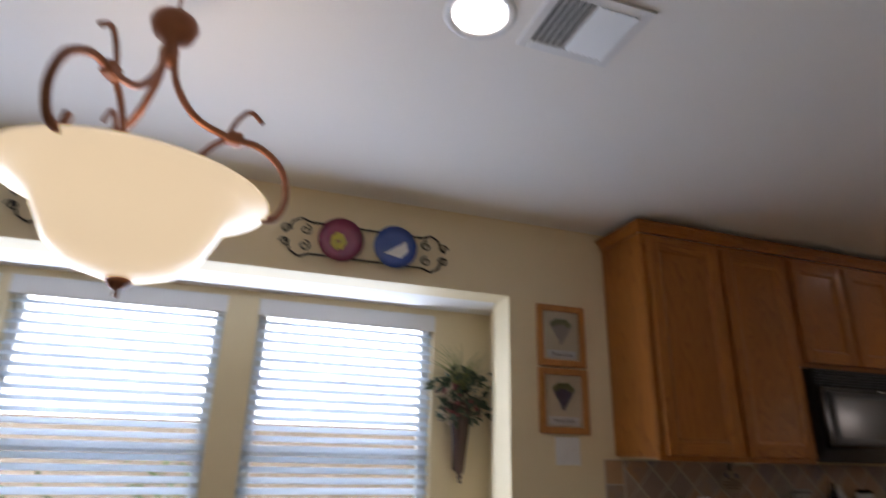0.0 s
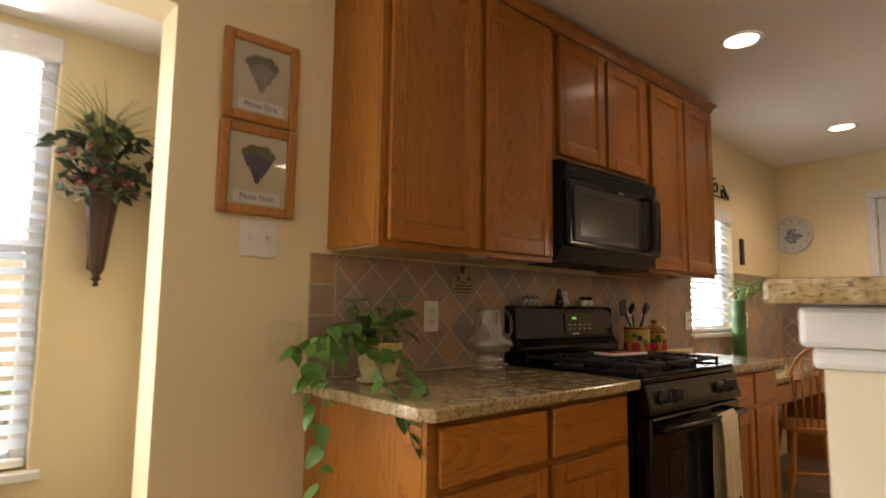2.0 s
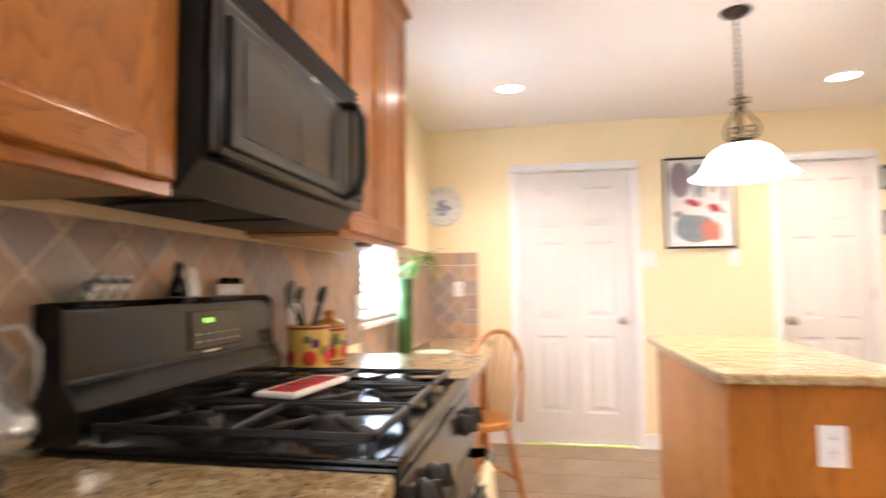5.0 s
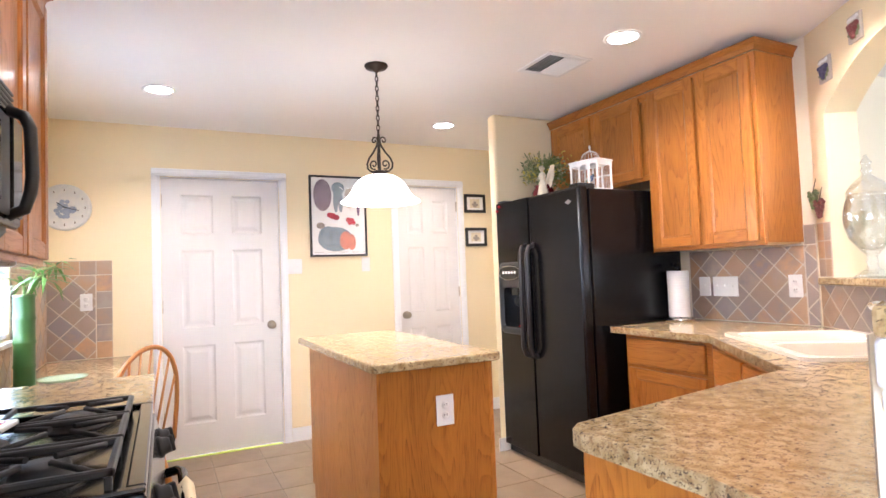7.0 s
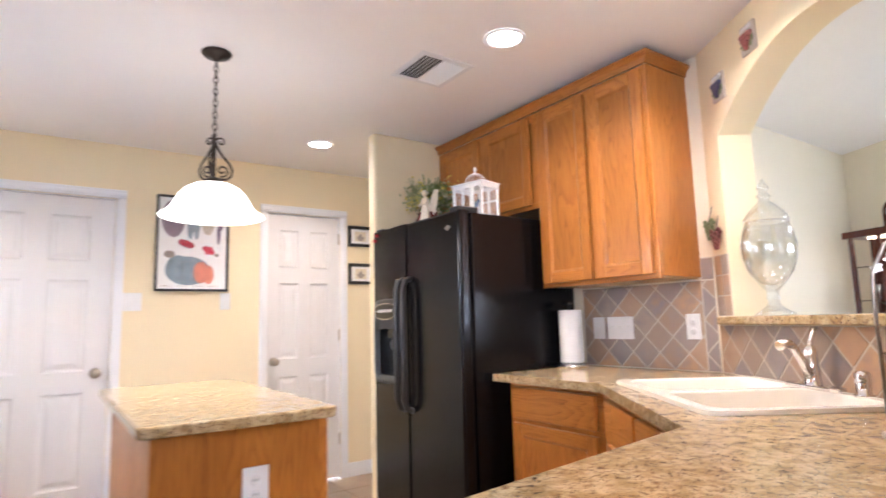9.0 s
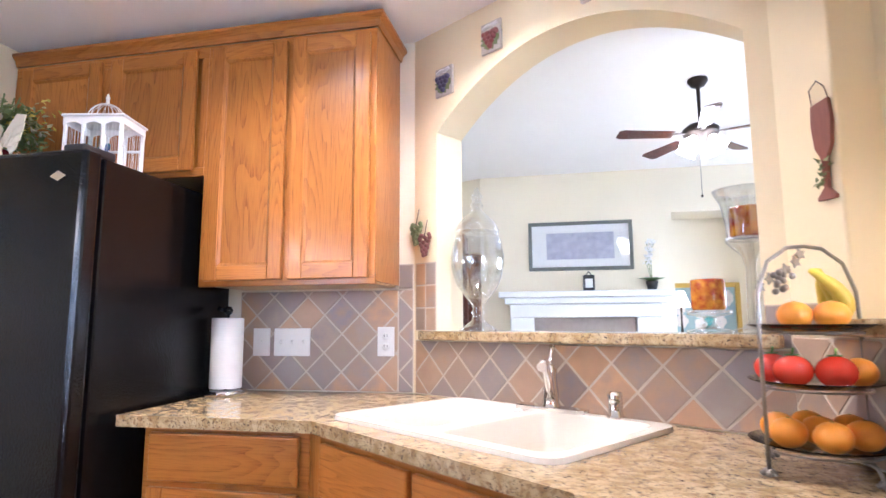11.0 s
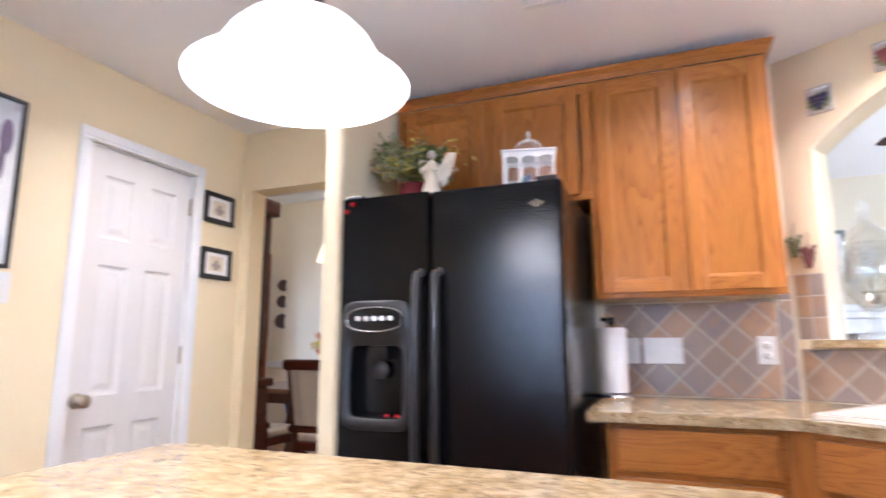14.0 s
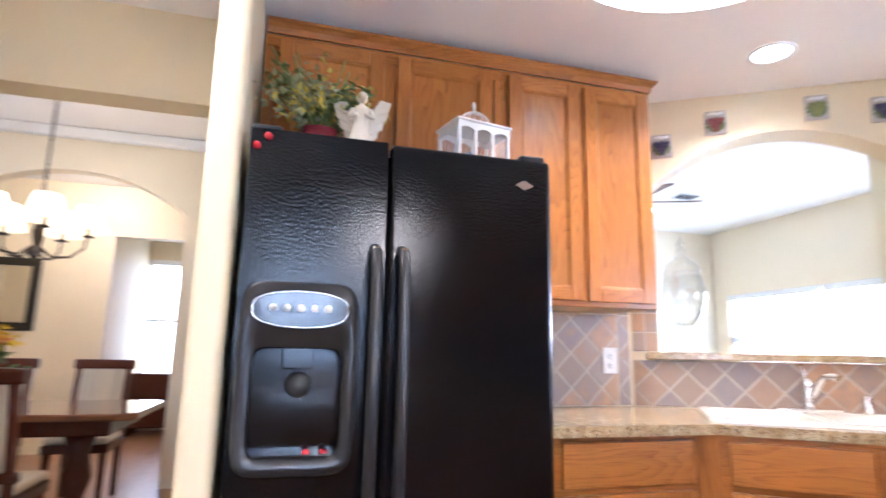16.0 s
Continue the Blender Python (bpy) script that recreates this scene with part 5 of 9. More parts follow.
def window_unit(name, m, w, h, label, slat_gap=0.043, tilt=28, lowered=1.0, depth=0.13):
    """A white sash window with blind in an opening of that size; it faces -y, its lower left corner at the origin."""
    c = thing(name, m, label, "window", kind="structure")
    f = 0.045
    for nm, a, b in (("window_frame", (0, 0.06, 0), (f, 0.10, h)), ("window_frame", (w - f, 0.06, 0), (w, 0.10, h)), ("window_frame", (f, 0.06, 0), (w - f, 0.10, f)), ("window_frame", (f, 0.06, h - f), (w - f, 0.10, h)),
                     ("meeting_rail", (f, 0.062, h * 0.5 - 0.022), (w - f, 0.098, h * 0.5 + 0.022))):
        part(nm, bx(a, b, 0.004), M_white, c)
    for z0, z1 in ((f, h * 0.5 - 0.022), (h * 0.5 + 0.022, h - f)):
        p = part("pane", bx((f, 0.078, z0), (w - f, 0.082, z1)), M_pane, c)
        p.visible_shadow = False
    part("window_sill", bx((-0.03, -0.03, -0.028), (w + 0.03, 0.06, -0.002), 0.005, 2), M_white, c)
    # blind
    part("headrail", bx((0.006, 0.002, h - 0.075), (w - 0.006, 0.056, h - 0.004), 0.006, 2), M_white, c)
    part("valance", bx((-0.004, -0.012, h - 0.085), (w + 0.004, 0.0015, h - 0.002), 0.005, 2), M_white, c)
    t = bmesh.new()
    box(t, (0.008, -0.024, -0.0012), (w - 0.008, 0.024, 0.0012), 0.0, pose(0, 0, 0, tilt, 0, 0))
    me = mesh_of("slat", t, M_blind)
    z = h - 0.105
    while z > 0.05:
        s = new("slat", me)
        s.parent = c
        s.location = (0, 0.03, z)
        z -= slat_gap
    part("bottom_rail", bx((0.008, 0.008, 0.008), (w - 0.008, 0.052, 0.030), 0.004), M_white, c)
    for x in (0.12, w - 0.12):
        bm = bmesh.new()
        tube(bm, [(x, 0.004, 0.03), (x, 0.004, h - 0.08)], 0.0012, 5)
        part("blind_cord", bm, M_white, c)
    return c


for x0, x1 in ((-0.98, -0.15), (-0.10, 0.74), (0.885, 1.74)):
    window_unit("window_1", pose(x0, 2.752, 0.66), x1 - x0, 1.34, "white sash window with half-open white blinds")
window_unit("window_2", pose(WIN2[0], NY + 0.002, WIN2[2]), WIN2[1] - WIN2[0], WIN2[3] - WIN2[2], "white kitchen window with closed white blinds", tilt=35)

M_lawn = surface("lawn", (0.09, 0.14, 0.04), (0.06, 0.10, 0.03), 0.9, scale=3, bump=0.6, bump_scale=60)
M_fence = wood("grey_fence_board", (0.34, 0.27, 0.21), (0.22, 0.17, 0.13), rough=0.8, coat=0)
bm = bmesh.new()
box(bm, (-300, -300, -0.45), (300, 300, -0.30))
structure("ground", bm, M_lawn, "green lawn around the house", "ground")
fence = thing("garden_fence", pose(-4, 6.5, -0.3), "weathered grey wooden privacy fence", "fence")
for r in (0.35, 1.5):
    part("fence_rail", bx((0, 0.02, r), (12, 0.06, r + 0.09)), M_fence, fence)
bme = mesh_of("board", bx((0, 0, 0.03), (0.1425, 0.018, 1.85), 0.002), M_fence)
for i in range(84):
    s = new("board", bme)
    s.parent = fence
    s.location = (i * 0.143, 0, 0.0)


# glowing sheets added beyond the garden and west of the house to whiten windows
M_glow_sheet = glowing("backdrop_glow", (0.90, 0.96, 1.0), 18.0)
structure("backdrop", bx((-30, 12, -0.3), (30, 12.1, 14)), M_glow_sheet, "glowing white sheet added beyond the fence", "backdrop")
structure("backdrop_west", bx((-8.1, -20, -0.3), (-8, 11, 10)), M_glow_sheet, "glowing white sheet added beside the house", "backdrop")


def shrub(x, y, r, h, seed, mat, label):
    rnd = random.Random(seed)
    c = thing("garden_shrub", pose(x, y, -0.3), label, "shrub", "garden shrubs")
    bm = bmesh.new()
    for k in range(5):
        a = k * 1.257
        tube(bm, [(0, 0, 0), (0.1 * math.cos(a), 0.1 * math.sin(a), h * 0.4), (0.6 * r * math.cos(a), 0.6 * r * math.sin(a), h * 0.8)], 0.018, 5, taper=[1, 0.7, 0.3])
    part("stems", bm, M_walnut, c)
    bm = bmesh.new()
    for k in range(700):
        a, u = rnd.uniform(0, 6.283), rnd.uniform(0.2, 1)
        rr = r * math.sqrt(rnd.random()) * (0.6 + 0.4 * math.sin(u * 3))
        p = (rr * math.cos(a), rr * math.sin(a), h * u * rnd.uniform(0.8, 1.05))
        leaf(bm, p, rnd.uniform(0.05, 0.09), rnd)
    part("crown", bm, mat, c)


def leaf(bm, p, s, rnd, up=None):
    """One small bent leaf."""
    m = Matrix.Translation(p) @ Euler((rnd.uniform(-1, 1), rnd.uniform(-1, 1), rnd.uniform(0, 6.28))).to_matrix().to_4x4() @ Matrix.Scale(s, 4)
    v = [bm.verts.new(m @ Vector(q)) for q in ((0, 0, 0), (0.35, 0.28, 0.06), (1, 0, -0.08), (0.35, -0.28, 0.06))]
    bm.faces.new((v[0], v[1], v[2]))
    bm.faces.new((v[0], v[2], v[3]))


M_hedge = surface("hedge_leaf", (0.07, 0.13, 0.03), (0.04, 0.085, 0.02), 0.5, scale=8, bump=0.1)
for k, x in enumerate((-2.4, -0.9, 0.5, 1.7, 3.0)):
    shrub(x, 5.4 + 0.2 * (k % 2), 0.65, 1.15 + 0.2 * (k % 3), 50 + k, M_hedge, "leafy green shrub before the fence")

# ---- things on the range side ----


def hang(m, name, label, cat, group=""):
    return thing(name, m, label, cat, group)


NW = lambda x, z: pose(x, NY - 0.001, z)                   # on the north wall, facing south
EW = lambda y, z: pose(EX - 0.001, y, z, 0, 0, -90)        # on the east wall, facing west; local x runs south
outlet(None, NW(2.937, 1.120) @ pose(0, -0.011, 0), 0.072, 0.118, label="white duplex outlet plate on the tiled wall")
outlet(None, NW(4.395, 1.09) @ pose(0, -0.011, 0), 0.072, 0.115, label="white duplex outlet plate behind the canisters")
outlet(None, NW(5.09, 1.09) @ pose(0, -0.011, 0), 0.072, 0.115, "switch", label="white light switch beside the window")
outlet(None, NW(6.03, 1.09) @ pose(0, -0.011, 0), 0.072, 0.115, label="white outlet plate beside the window")
outlet(None, NW(2.234, 1.362), 0.122, 0.116, "switch", 2, label="white double light switch under the prints")
outlet(None, NW(2.335, 1.045), 0.12, 0.118, "switch", 2, M_almond, "almond double switch plate beside the backsplash")
outlet(None, EW(2.10, 1.155) @ pose(0, -0.011, 0), 0.072, 0.115, label="white outlet plate on the desk tiles")
outlet(None, EW(0.70, 1.36), 0.12, 0.118, "switch", 2, label="white double light switch beside the door")
outlet(None, EW(0.11, 1.362), 0.072, 0.118, "switch", 1, label="white light switch under the poster")
SWL = lambda x, z: pose(x, SY + 0.001, z, 0, 0, 180)
outlet(None, SWL(4.157, 1.12) @ pose(0, -0.011, 0), 0.072, 0.118, label="white duplex outlet plate beside the sink")
outlet(None, SWL(4.57, 1.117) @ pose(0, -0.011, 0), 0.165, 0.116, "switch", 3, label="white triple light switch behind the counter")
outlet(None, SWL(4.71, 1.117) @ pose(0, -0.011, 0), 0.078, 0.116, "switch", 1, label="white light switch behind the counter")

M_grape = surface("painted_grapes", (0.07, 0.06, 0.11), (0.13, 0.11, 0.19), 0.6, scale=30)
M_greygrape = surface("pale_painted_grapes", (0.36, 0.30, 0.26), (0.25, 0.21, 0.19), 0.6, scale=30)
M_sage = surface("painted_leaf", (0.20, 0.23, 0.10), (0.13, 0.16, 0.07), 0.6, scale=25)
M_ink = surface("brown_ink", (0.10, 0.07, 0.05), None, 0.7, bump=0)
M_glaze = glass("picture_glass")


def disc(bm, x, z, r, y, seg=12, rz=None):
    """A thin flat spot in the x-z plane."""
    t = bmesh.new()
    v = [t.verts.new((x + r * math.cos(2 * math.pi * i / seg), y, z + (rz or r) * math.sin(2 * math.pi * i / seg))) for i in range(seg)]
    t.faces.new(v)
    merge(bm, t)


def words(parent, text, x, z, y, size, mat):
    cu = bpy.data.curves.new("lettering", 'FONT')
    cu.body, cu.size, cu.align_x, cu.align_y, cu.extrude = text, size, 'CENTER', 'CENTER', 0.0002
    cu.materials.append(mat)
    ob = new("lettering", cu)
    ob.parent = parent
    ob.matrix_basis = pose(x, y, z, 90, 0, 0)
    return ob


def picture(m, w, h, fr, frame_mat, mat_mat, label, name="framed_print", depth=0.022, group=""):
    c = thing(name, m, label, "picture", group)
    for a, b in (((-w / 2, -depth, -h / 2), (-w / 2 + fr, 0, h / 2)), ((w / 2 - fr, -depth, -h / 2), (w / 2, 0, h / 2)), ((-w / 2 + fr, -depth, -h / 2), (w / 2 - fr, 0, -h / 2 + fr)), ((-w / 2 + fr, -depth, h / 2 - fr), (w / 2 - fr, 0, h / 2))):
        part("frame", bx(a, b, 0.005, 2), frame_mat, c)
    part("print", bx((-w / 2 + fr - 0.002, -depth * 0.45, -h / 2 + fr - 0.002), (w / 2 - fr + 0.002, -0.002, h / 2 - fr + 0.002)), mat_mat, c)
    return c


def grape_art(c, y, cx, cz, s, grape, seed, rows=6):
    rnd = random.Random(seed)
    bm = bmesh.new()
    k = 0
    for r in range(rows):
        n = rows - r
        for i in range(n):
            disc(bm, cx + (i - (n - 1) / 2) * 0.30 * s + rnd.uniform(-.04, .04) * s, cz + (0.55 - r * 0.26) * s, 0.17 * s, y - 0.0003 * (k % 5), 10)
            k += 1
    part("grapes", bm, grape, c)
    bm = bmesh.new()
    for dx, dz, a in ((-0.75, 0.75, 0.5), (0.75, 0.7, -0.4), (0.0, 0.95, 0.1), (-0.4, 0.95, 0.2), (0.45, 0.98, 0)):
        t = bmesh.new()
        pts = []
        for i in range(14):
            an = 2 * math.pi * i / 14
            rr = 0.36 * s * (1 if i % 2 else 0.62)
            pts.append(t.verts.new((cx + dx * s * 0.8 + rr * math.cos(an + a), y - 0.0018, cz + dz * s * 0.85 + rr * 0.8 * math.sin(an + a))))
        t.faces.new(pts)
        merge(bm, t)
    part("leaves", bm, M_sage, c)


for z, txt, gr, sd in ((1.865, "Pinot Gris", M_greygrape, 1), (1.573, "Pinot Noir", M_grape, 2)):
    c = picture(NW(2.219, z), 0.248, 0.284, 0.030, M_lightwood, M_mat, "oak-framed grape print with lettered caption", group="grape prints")
    part("caption_card", bx((-0.075, -0.0115, -0.105), (0.075, -0.0098, -0.068)), M_paper, c)
    words(c, txt, 0, -0.086, -0.0122, 0.026, M_ink)
    grape_art(c, -0.0103, 0.0, 0.015, 0.062, gr, sd)
    g = part("glazing", bx((-0.095, -0.0165, -0.113), (0.095, -0.015, 0.113)), M_glaze, c)
    g.visible_shadow = False

# vegetable poster
c = picture(EW(0.334, 1.763), 0.476, 0.662, 0.016, M_frameblack, M_paper, "large vegetable poster in a thin black frame", "vegetable_poster", 0.025)
yy = -0.0122
VEG = [("beet", 0.16, 0.20, [(-0.13, 0.17, 0.075, 0.13)], (0.30, 0.22, 0.26)), ("leek", 0, 0, [(-0.02, 0.13, 0.022, 0.10), (0.02, 0.12, 0.02, 0.09), (0.0, 0.23, 0.055, 0.05)], (0.30, 0.38, 0.42)),
       ("squash", 0, 0, [(0.095, 0.15, 0.042, 0.085)], (0.62, 0.53, 0.42)), ("carrot", 0, 0, [(0.178, 0.17, 0.024, 0.07), (0.168, 0.08, 0.013, 0.08)], (0.16, 0.10, 0.18)),
       ("pumpkin", 0, 0, [(-0.03, -0.19, 0.145, 0.10), (-0.09, -0.17, 0.08, 0.085)], (0.22, 0.29, 0.34)), ("pumpkin_flesh", 0, 0, [(0.055, -0.20, 0.05, 0.075), (0.105, -0.215, 0.035, 0.065)], (0.62, 0.20, 0.13)),
       ("radish", 0, 0, [(-0.05, 0.0, 0.03, 0.024), (-0.02, -0.012, 0.026, 0.022), (-0.075, 0.008, 0.022, 0.02), (0.08, -0.03, 0.02, 0.02), (0.11, -0.035, 0.02, 0.02), (0.095, -0.055, 0.02, 0.018), (0.125, -0.055, 0.018, 0.018)], (0.50, 0.03, 0.06)),
       ("mushroom", 0, 0, [(-0.15, -0.08, 0.035, 0.025), (0.155, -0.075, 0.016, 0.012)], (0.33, 0.27, 0.23))]
for i, (nm, _, _, els, col) in enumerate(VEG):
    bm = bmesh.new()
    for k, (x, z, rx, rz) in enumerate(els):
        disc(bm, x, z, rx, yy - 0.0004 * i - 0.0001 * k, 28, rz)
    part(nm, bm, surface("printed_" + nm, col, tuple(v * 0.6 for v in col), 0.6, scale=22, mix=0.9, bump=0), c)
bm = bmesh.new()
for i in range(4):
    box(bm, (-0.2 + i * 0.1, yy - 0.0002, -0.297), (-0.13 + i * 0.1, yy, -0.294))
part("fine_print", bm, M_greygrape, c)
g = part("glazing", bx((-0.222, -0.0185, -0.315), (0.222, -0.017, 0.315)), M_glaze, c)
g.visible_shadow = False

for z in (1.895, 1.585):
    c = picture(EW(-0.958, z), 0.222, 0.172, 0.026, M_frameblack, M_paper, "small black-framed print with grey drawing", "small_picture", 0.02, "small prints")
    bm = bmesh.new()
    for dx, dz, r in ((-0.02, -0.01, 0.012), (0.0, 0.008, 0.015), (0.022, -0.012, 0.013), (0.0, -0.018, 0.02)):
        disc(bm, dx, dz, r, -0.0098 - dz * 0.01, 12)
    part("drawing", bm, M_greygrape, c)
    part("mat_panel", bx((-0.05, -0.0094, -0.04), (0.05, -0.0088, 0.04)), M_mat, c)


def wall_clock():
    c = thing("wall_clock", EW(2.22, 1.80), "round white wall clock with painted blue grapes", "clock")
    R = 0.157
    bm = bmesh.new()
    lathe(bm, [(0, 0), (R, 0), (R, 0.012), (R - 0.008, 0.02), (R - 0.022, 0.016), (R - 0.03, 0.011), (0, 0.011)], 48, pose(0, 0, 0, 90, 0, 0))
    part("plate", bm, surface("clock_plate", (0.66, 0.66, 0.63), (0.5, 0.53, 0.58), 0.3, scale=26, mix=0.5, bump=0), c)
    bm = bmesh.new()
    rnd = random.Random(5)
    for k in range(34):
        a, r = rnd.uniform(0, 6.28), 0.06 * math.sqrt(rnd.random())
        disc(bm, r * math.cos(a), r * math.sin(a) * 0.9 - 0.012, 0.014, -0.0125 - 0.0001 * k, 10)
    part("painted_grapes", bm, surface("clock_grape", (0.22, 0.28, 0.42), (0.35, 0.38, 0.46), 0.5, scale=60, bump=0), c)
    for i in range(12):
        a = i * math.pi / 6
        part("hour_mark", bx((0.118 * math.cos(a) - 0.003, -0.0135, 0.118 * math.sin(a) - 0.007), (0.118 * math.cos(a) + 0.003, -0.0115, 0.118 * math.sin(a) + 0.007)), M_ink, c)
    for L, a, nm in ((0.085, -0.25, "minute_hand"), (0.055, 2.5, "hour_hand")):
        bm = bmesh.new()
        tube(bm, [(0, -0.0185, 0), (L * math.cos(a), -0.0185, L * math.sin(a))], 0.0022, 6)
        part(nm, bm, M_dark, c)


wall_clock()


def plate_rack(x):
    c = thing("plate_rack", NW(x, 2.175), "black wrought-iron wall rack holding two glazed plates", "plate rack", "plate racks")
    bm = bmesh.new()
    for z in (-0.07, 0.07):
        tube(bm, [(-0.25, -0.015, z), (0.25, -0.015, z)], 0.0045, 6)
    part("rails", bm, M_iron, c)
    for s in (-1, 1):
        bm = bmesh.new()
        for zs in (-1, 1):
            tube(bm, [(s * 0.245, -0.015, zs * 0.07), (s * 0.285, -0.015, zs * 0.085), (s * 0.32, -0.015, zs * 0.065), (s * 0.335, -0.015, zs * 0.03), (s * 0.352, -0.015, zs * 0.012)], 0.0045, 6)
            scroll(bm, s * 0.345, zs * 0.03, 0.022, 1.2, 0 if zs > 0 else 3.1, pose(0, -0.015, 0), 0.0035, zs)
            scroll(bm, s * 0.265, zs * 0.035, 0.024, 1.3, 1.5, pose(0, -0.015, 0), 0.0035, s)
        part("scrollwork", bm, M_iron, c)
    for dx, col, col2, nm in ((-0.118, (0.22, 0.025, 0.075), (0.30, 0.05, 0.10), "maroon"), (0.118, (0.03, 0.07, 0.32), (0.05, 0.11, 0.40), "blue")):
        p = thing("decorative_plate", NW(x + dx, 2.178) @ pose(0, -0.02, 0), "round glazed " + nm + " plate in the wall rack", "plate", "rack plates")
        bm = bmesh.new()
        lathe(bm, [(0, 0.0), (0.055, 0.0), (0.095, 0.016), (0.096, 0.019), (0.055, 0.005), (0, 0.005)], 40, pose(0, 0, 0, 90, 0, 0))
        part("dish", bm, surface("glaze_" + nm, col, col2, 0.12, scale=12, bump=0, coat=0.6), p)
        bm = bmesh.new()
        if nm == "maroon":
            for a in range(7):
                t = a * 0.9
                disc(bm, -0.01 + 0.022 * math.cos(t), -0.005 + 0.022 * math.sin(t), 0.012, -0.0075 - a * 0.0002, 8, 0.02)
            part("painted_flower", bm, surface("flower_yellow", (0.60, 0.45, 0.03), (0.2, 0.25, 0.05), 0.3, scale=40, bump=0), p)
        else:
            prism(bm, [(-0.045, -0.03), (0.05, 0.035), (0.06, -0.01), (0.03, -0.045)], 0.0068, 0.0078, pose(0, 0, 0, 90, 0, 0))
            part("painted_bird", bm, M_plate, p)


plate_rack(1.285)
plate_rack(0.33)


def cone_sconce():
    c = thing("wall_flower_sconce", pose(1.868, 2.748, 1.21), "dark wooden cone sconce with dried flowers and grasses", "wall sconce")
    bm = bmesh.new()
    k = pose(0, -0.055, 0)
    lathe(bm, [(0, -0.005), (0.010, 0.0), (0.006, 0.012), (0.016, 0.02), (0.010, 0.03), (0.022, 0.05), (0.058, 0.36), (0.064, 0.37), (0.054, 0.37), (0.02, 0.07), (0, 0.06)], 10, k, smooth=False)
    part("cone", bm, M_walnut, c)
    part("back_board", bx((-0.02, -0.012, 0.05), (0.02, -0.0005, 0.38), 0.004), M_walnut, c)
    rnd = random.Random(11)
    for nm, n, mat, zr, sp, sz in (("dark_foliage", 170, surface("dusky_leaf", (0.055, 0.085, 0.04), (0.03, 0.05, 0.03), 0.6), (0.27, 0.50), 0.13, 0.055), ("red_berries", 26, surface("berry", (0.28, 0.06, 0.07), (0.35, 0.16, 0.12), 0.5), (0.30, 0.44), 0.12, 0.0),
                                   ("cream_blossom", 36, surface("faded_blossom", (0.45, 0.33, 0.22), (0.5, 0.45, 0.4), 0.7), (0.26, 0.42), 0.14, 0.04)):
        bm = bmesh.new()
        for i in range(n):
            a = rnd.uniform(math.pi, 2 * math.pi)
            r = sp * math.sqrt(rnd.random())
            p = (r * math.cos(a) * 1.05, -0.055 + r * math.sin(a) * 0.55, rnd.uniform(*zr))
            if sz:
                leaf(bm, p, sz * rnd.uniform(0.7, 1.2), rnd)
            else:
                ball(bm, 0.010, pose(*p), 8)
        part(nm, bm, mat, c)
    bm = bmesh.new()
    for i in range(60):
        a = rnd.uniform(0, 6.28)
        L = rnd.uniform(0.10, 0.24)
        e = (L * 0.75 * math.cos(a), -0.06 - abs(L * 0.35 * math.sin(a)), 0.40 + L * rnd.uniform(0.5, 1.1))
        tube(bm, [(0, -0.055, 0.36), (e[0] * 0.4, -0.055 + (e[1] + 0.055) * 0.4, 0.40 + (e[2] - 0.40) * 0.75), e], 0.0022, 4, taper=[1, 0.9, 0.3])
    part("grass_blades", bm, surface("dry_grass", (0.27, 0.30, 0.10), (0.35, 0.33, 0.17), 0.7), c)


cone_sconce()


def heart_leaf(bm, m, s, curl=0.18):
    """A heart-shaped leaf, folded along its midrib; the tip lies along +x."""
    out = [(0, 0), (0.03, 0.21), (0.24, 0.35), (0.52, 0.33), (0.80, 0.17), (1.02, 0.0)]
    mid = [m @ Vector((x * s, 0, -curl * s * (x ** 2))) for x in (0.0, 0.25, 0.5, 0.78, 1.02)]
    cv = [bm.verts.new(p) for p in mid]
    for sg in (1, -1):
        ev = [bm.verts.new(m @ Vector((x * s, sg * y * s, (0.22 * y - curl * x * x) * s))) for x, y in out[1:5]]
        fs = [(cv[0], cv[1], ev[1], ev[0]), (cv[1], cv[2], ev[2], ev[1]), (cv[2], cv[3], ev[3], ev[2]), (cv[3], cv[4], ev[3])]
        for f in fs:
            q = bm.faces.new(f if sg > 0 else f[::-1])
            q.smooth = True


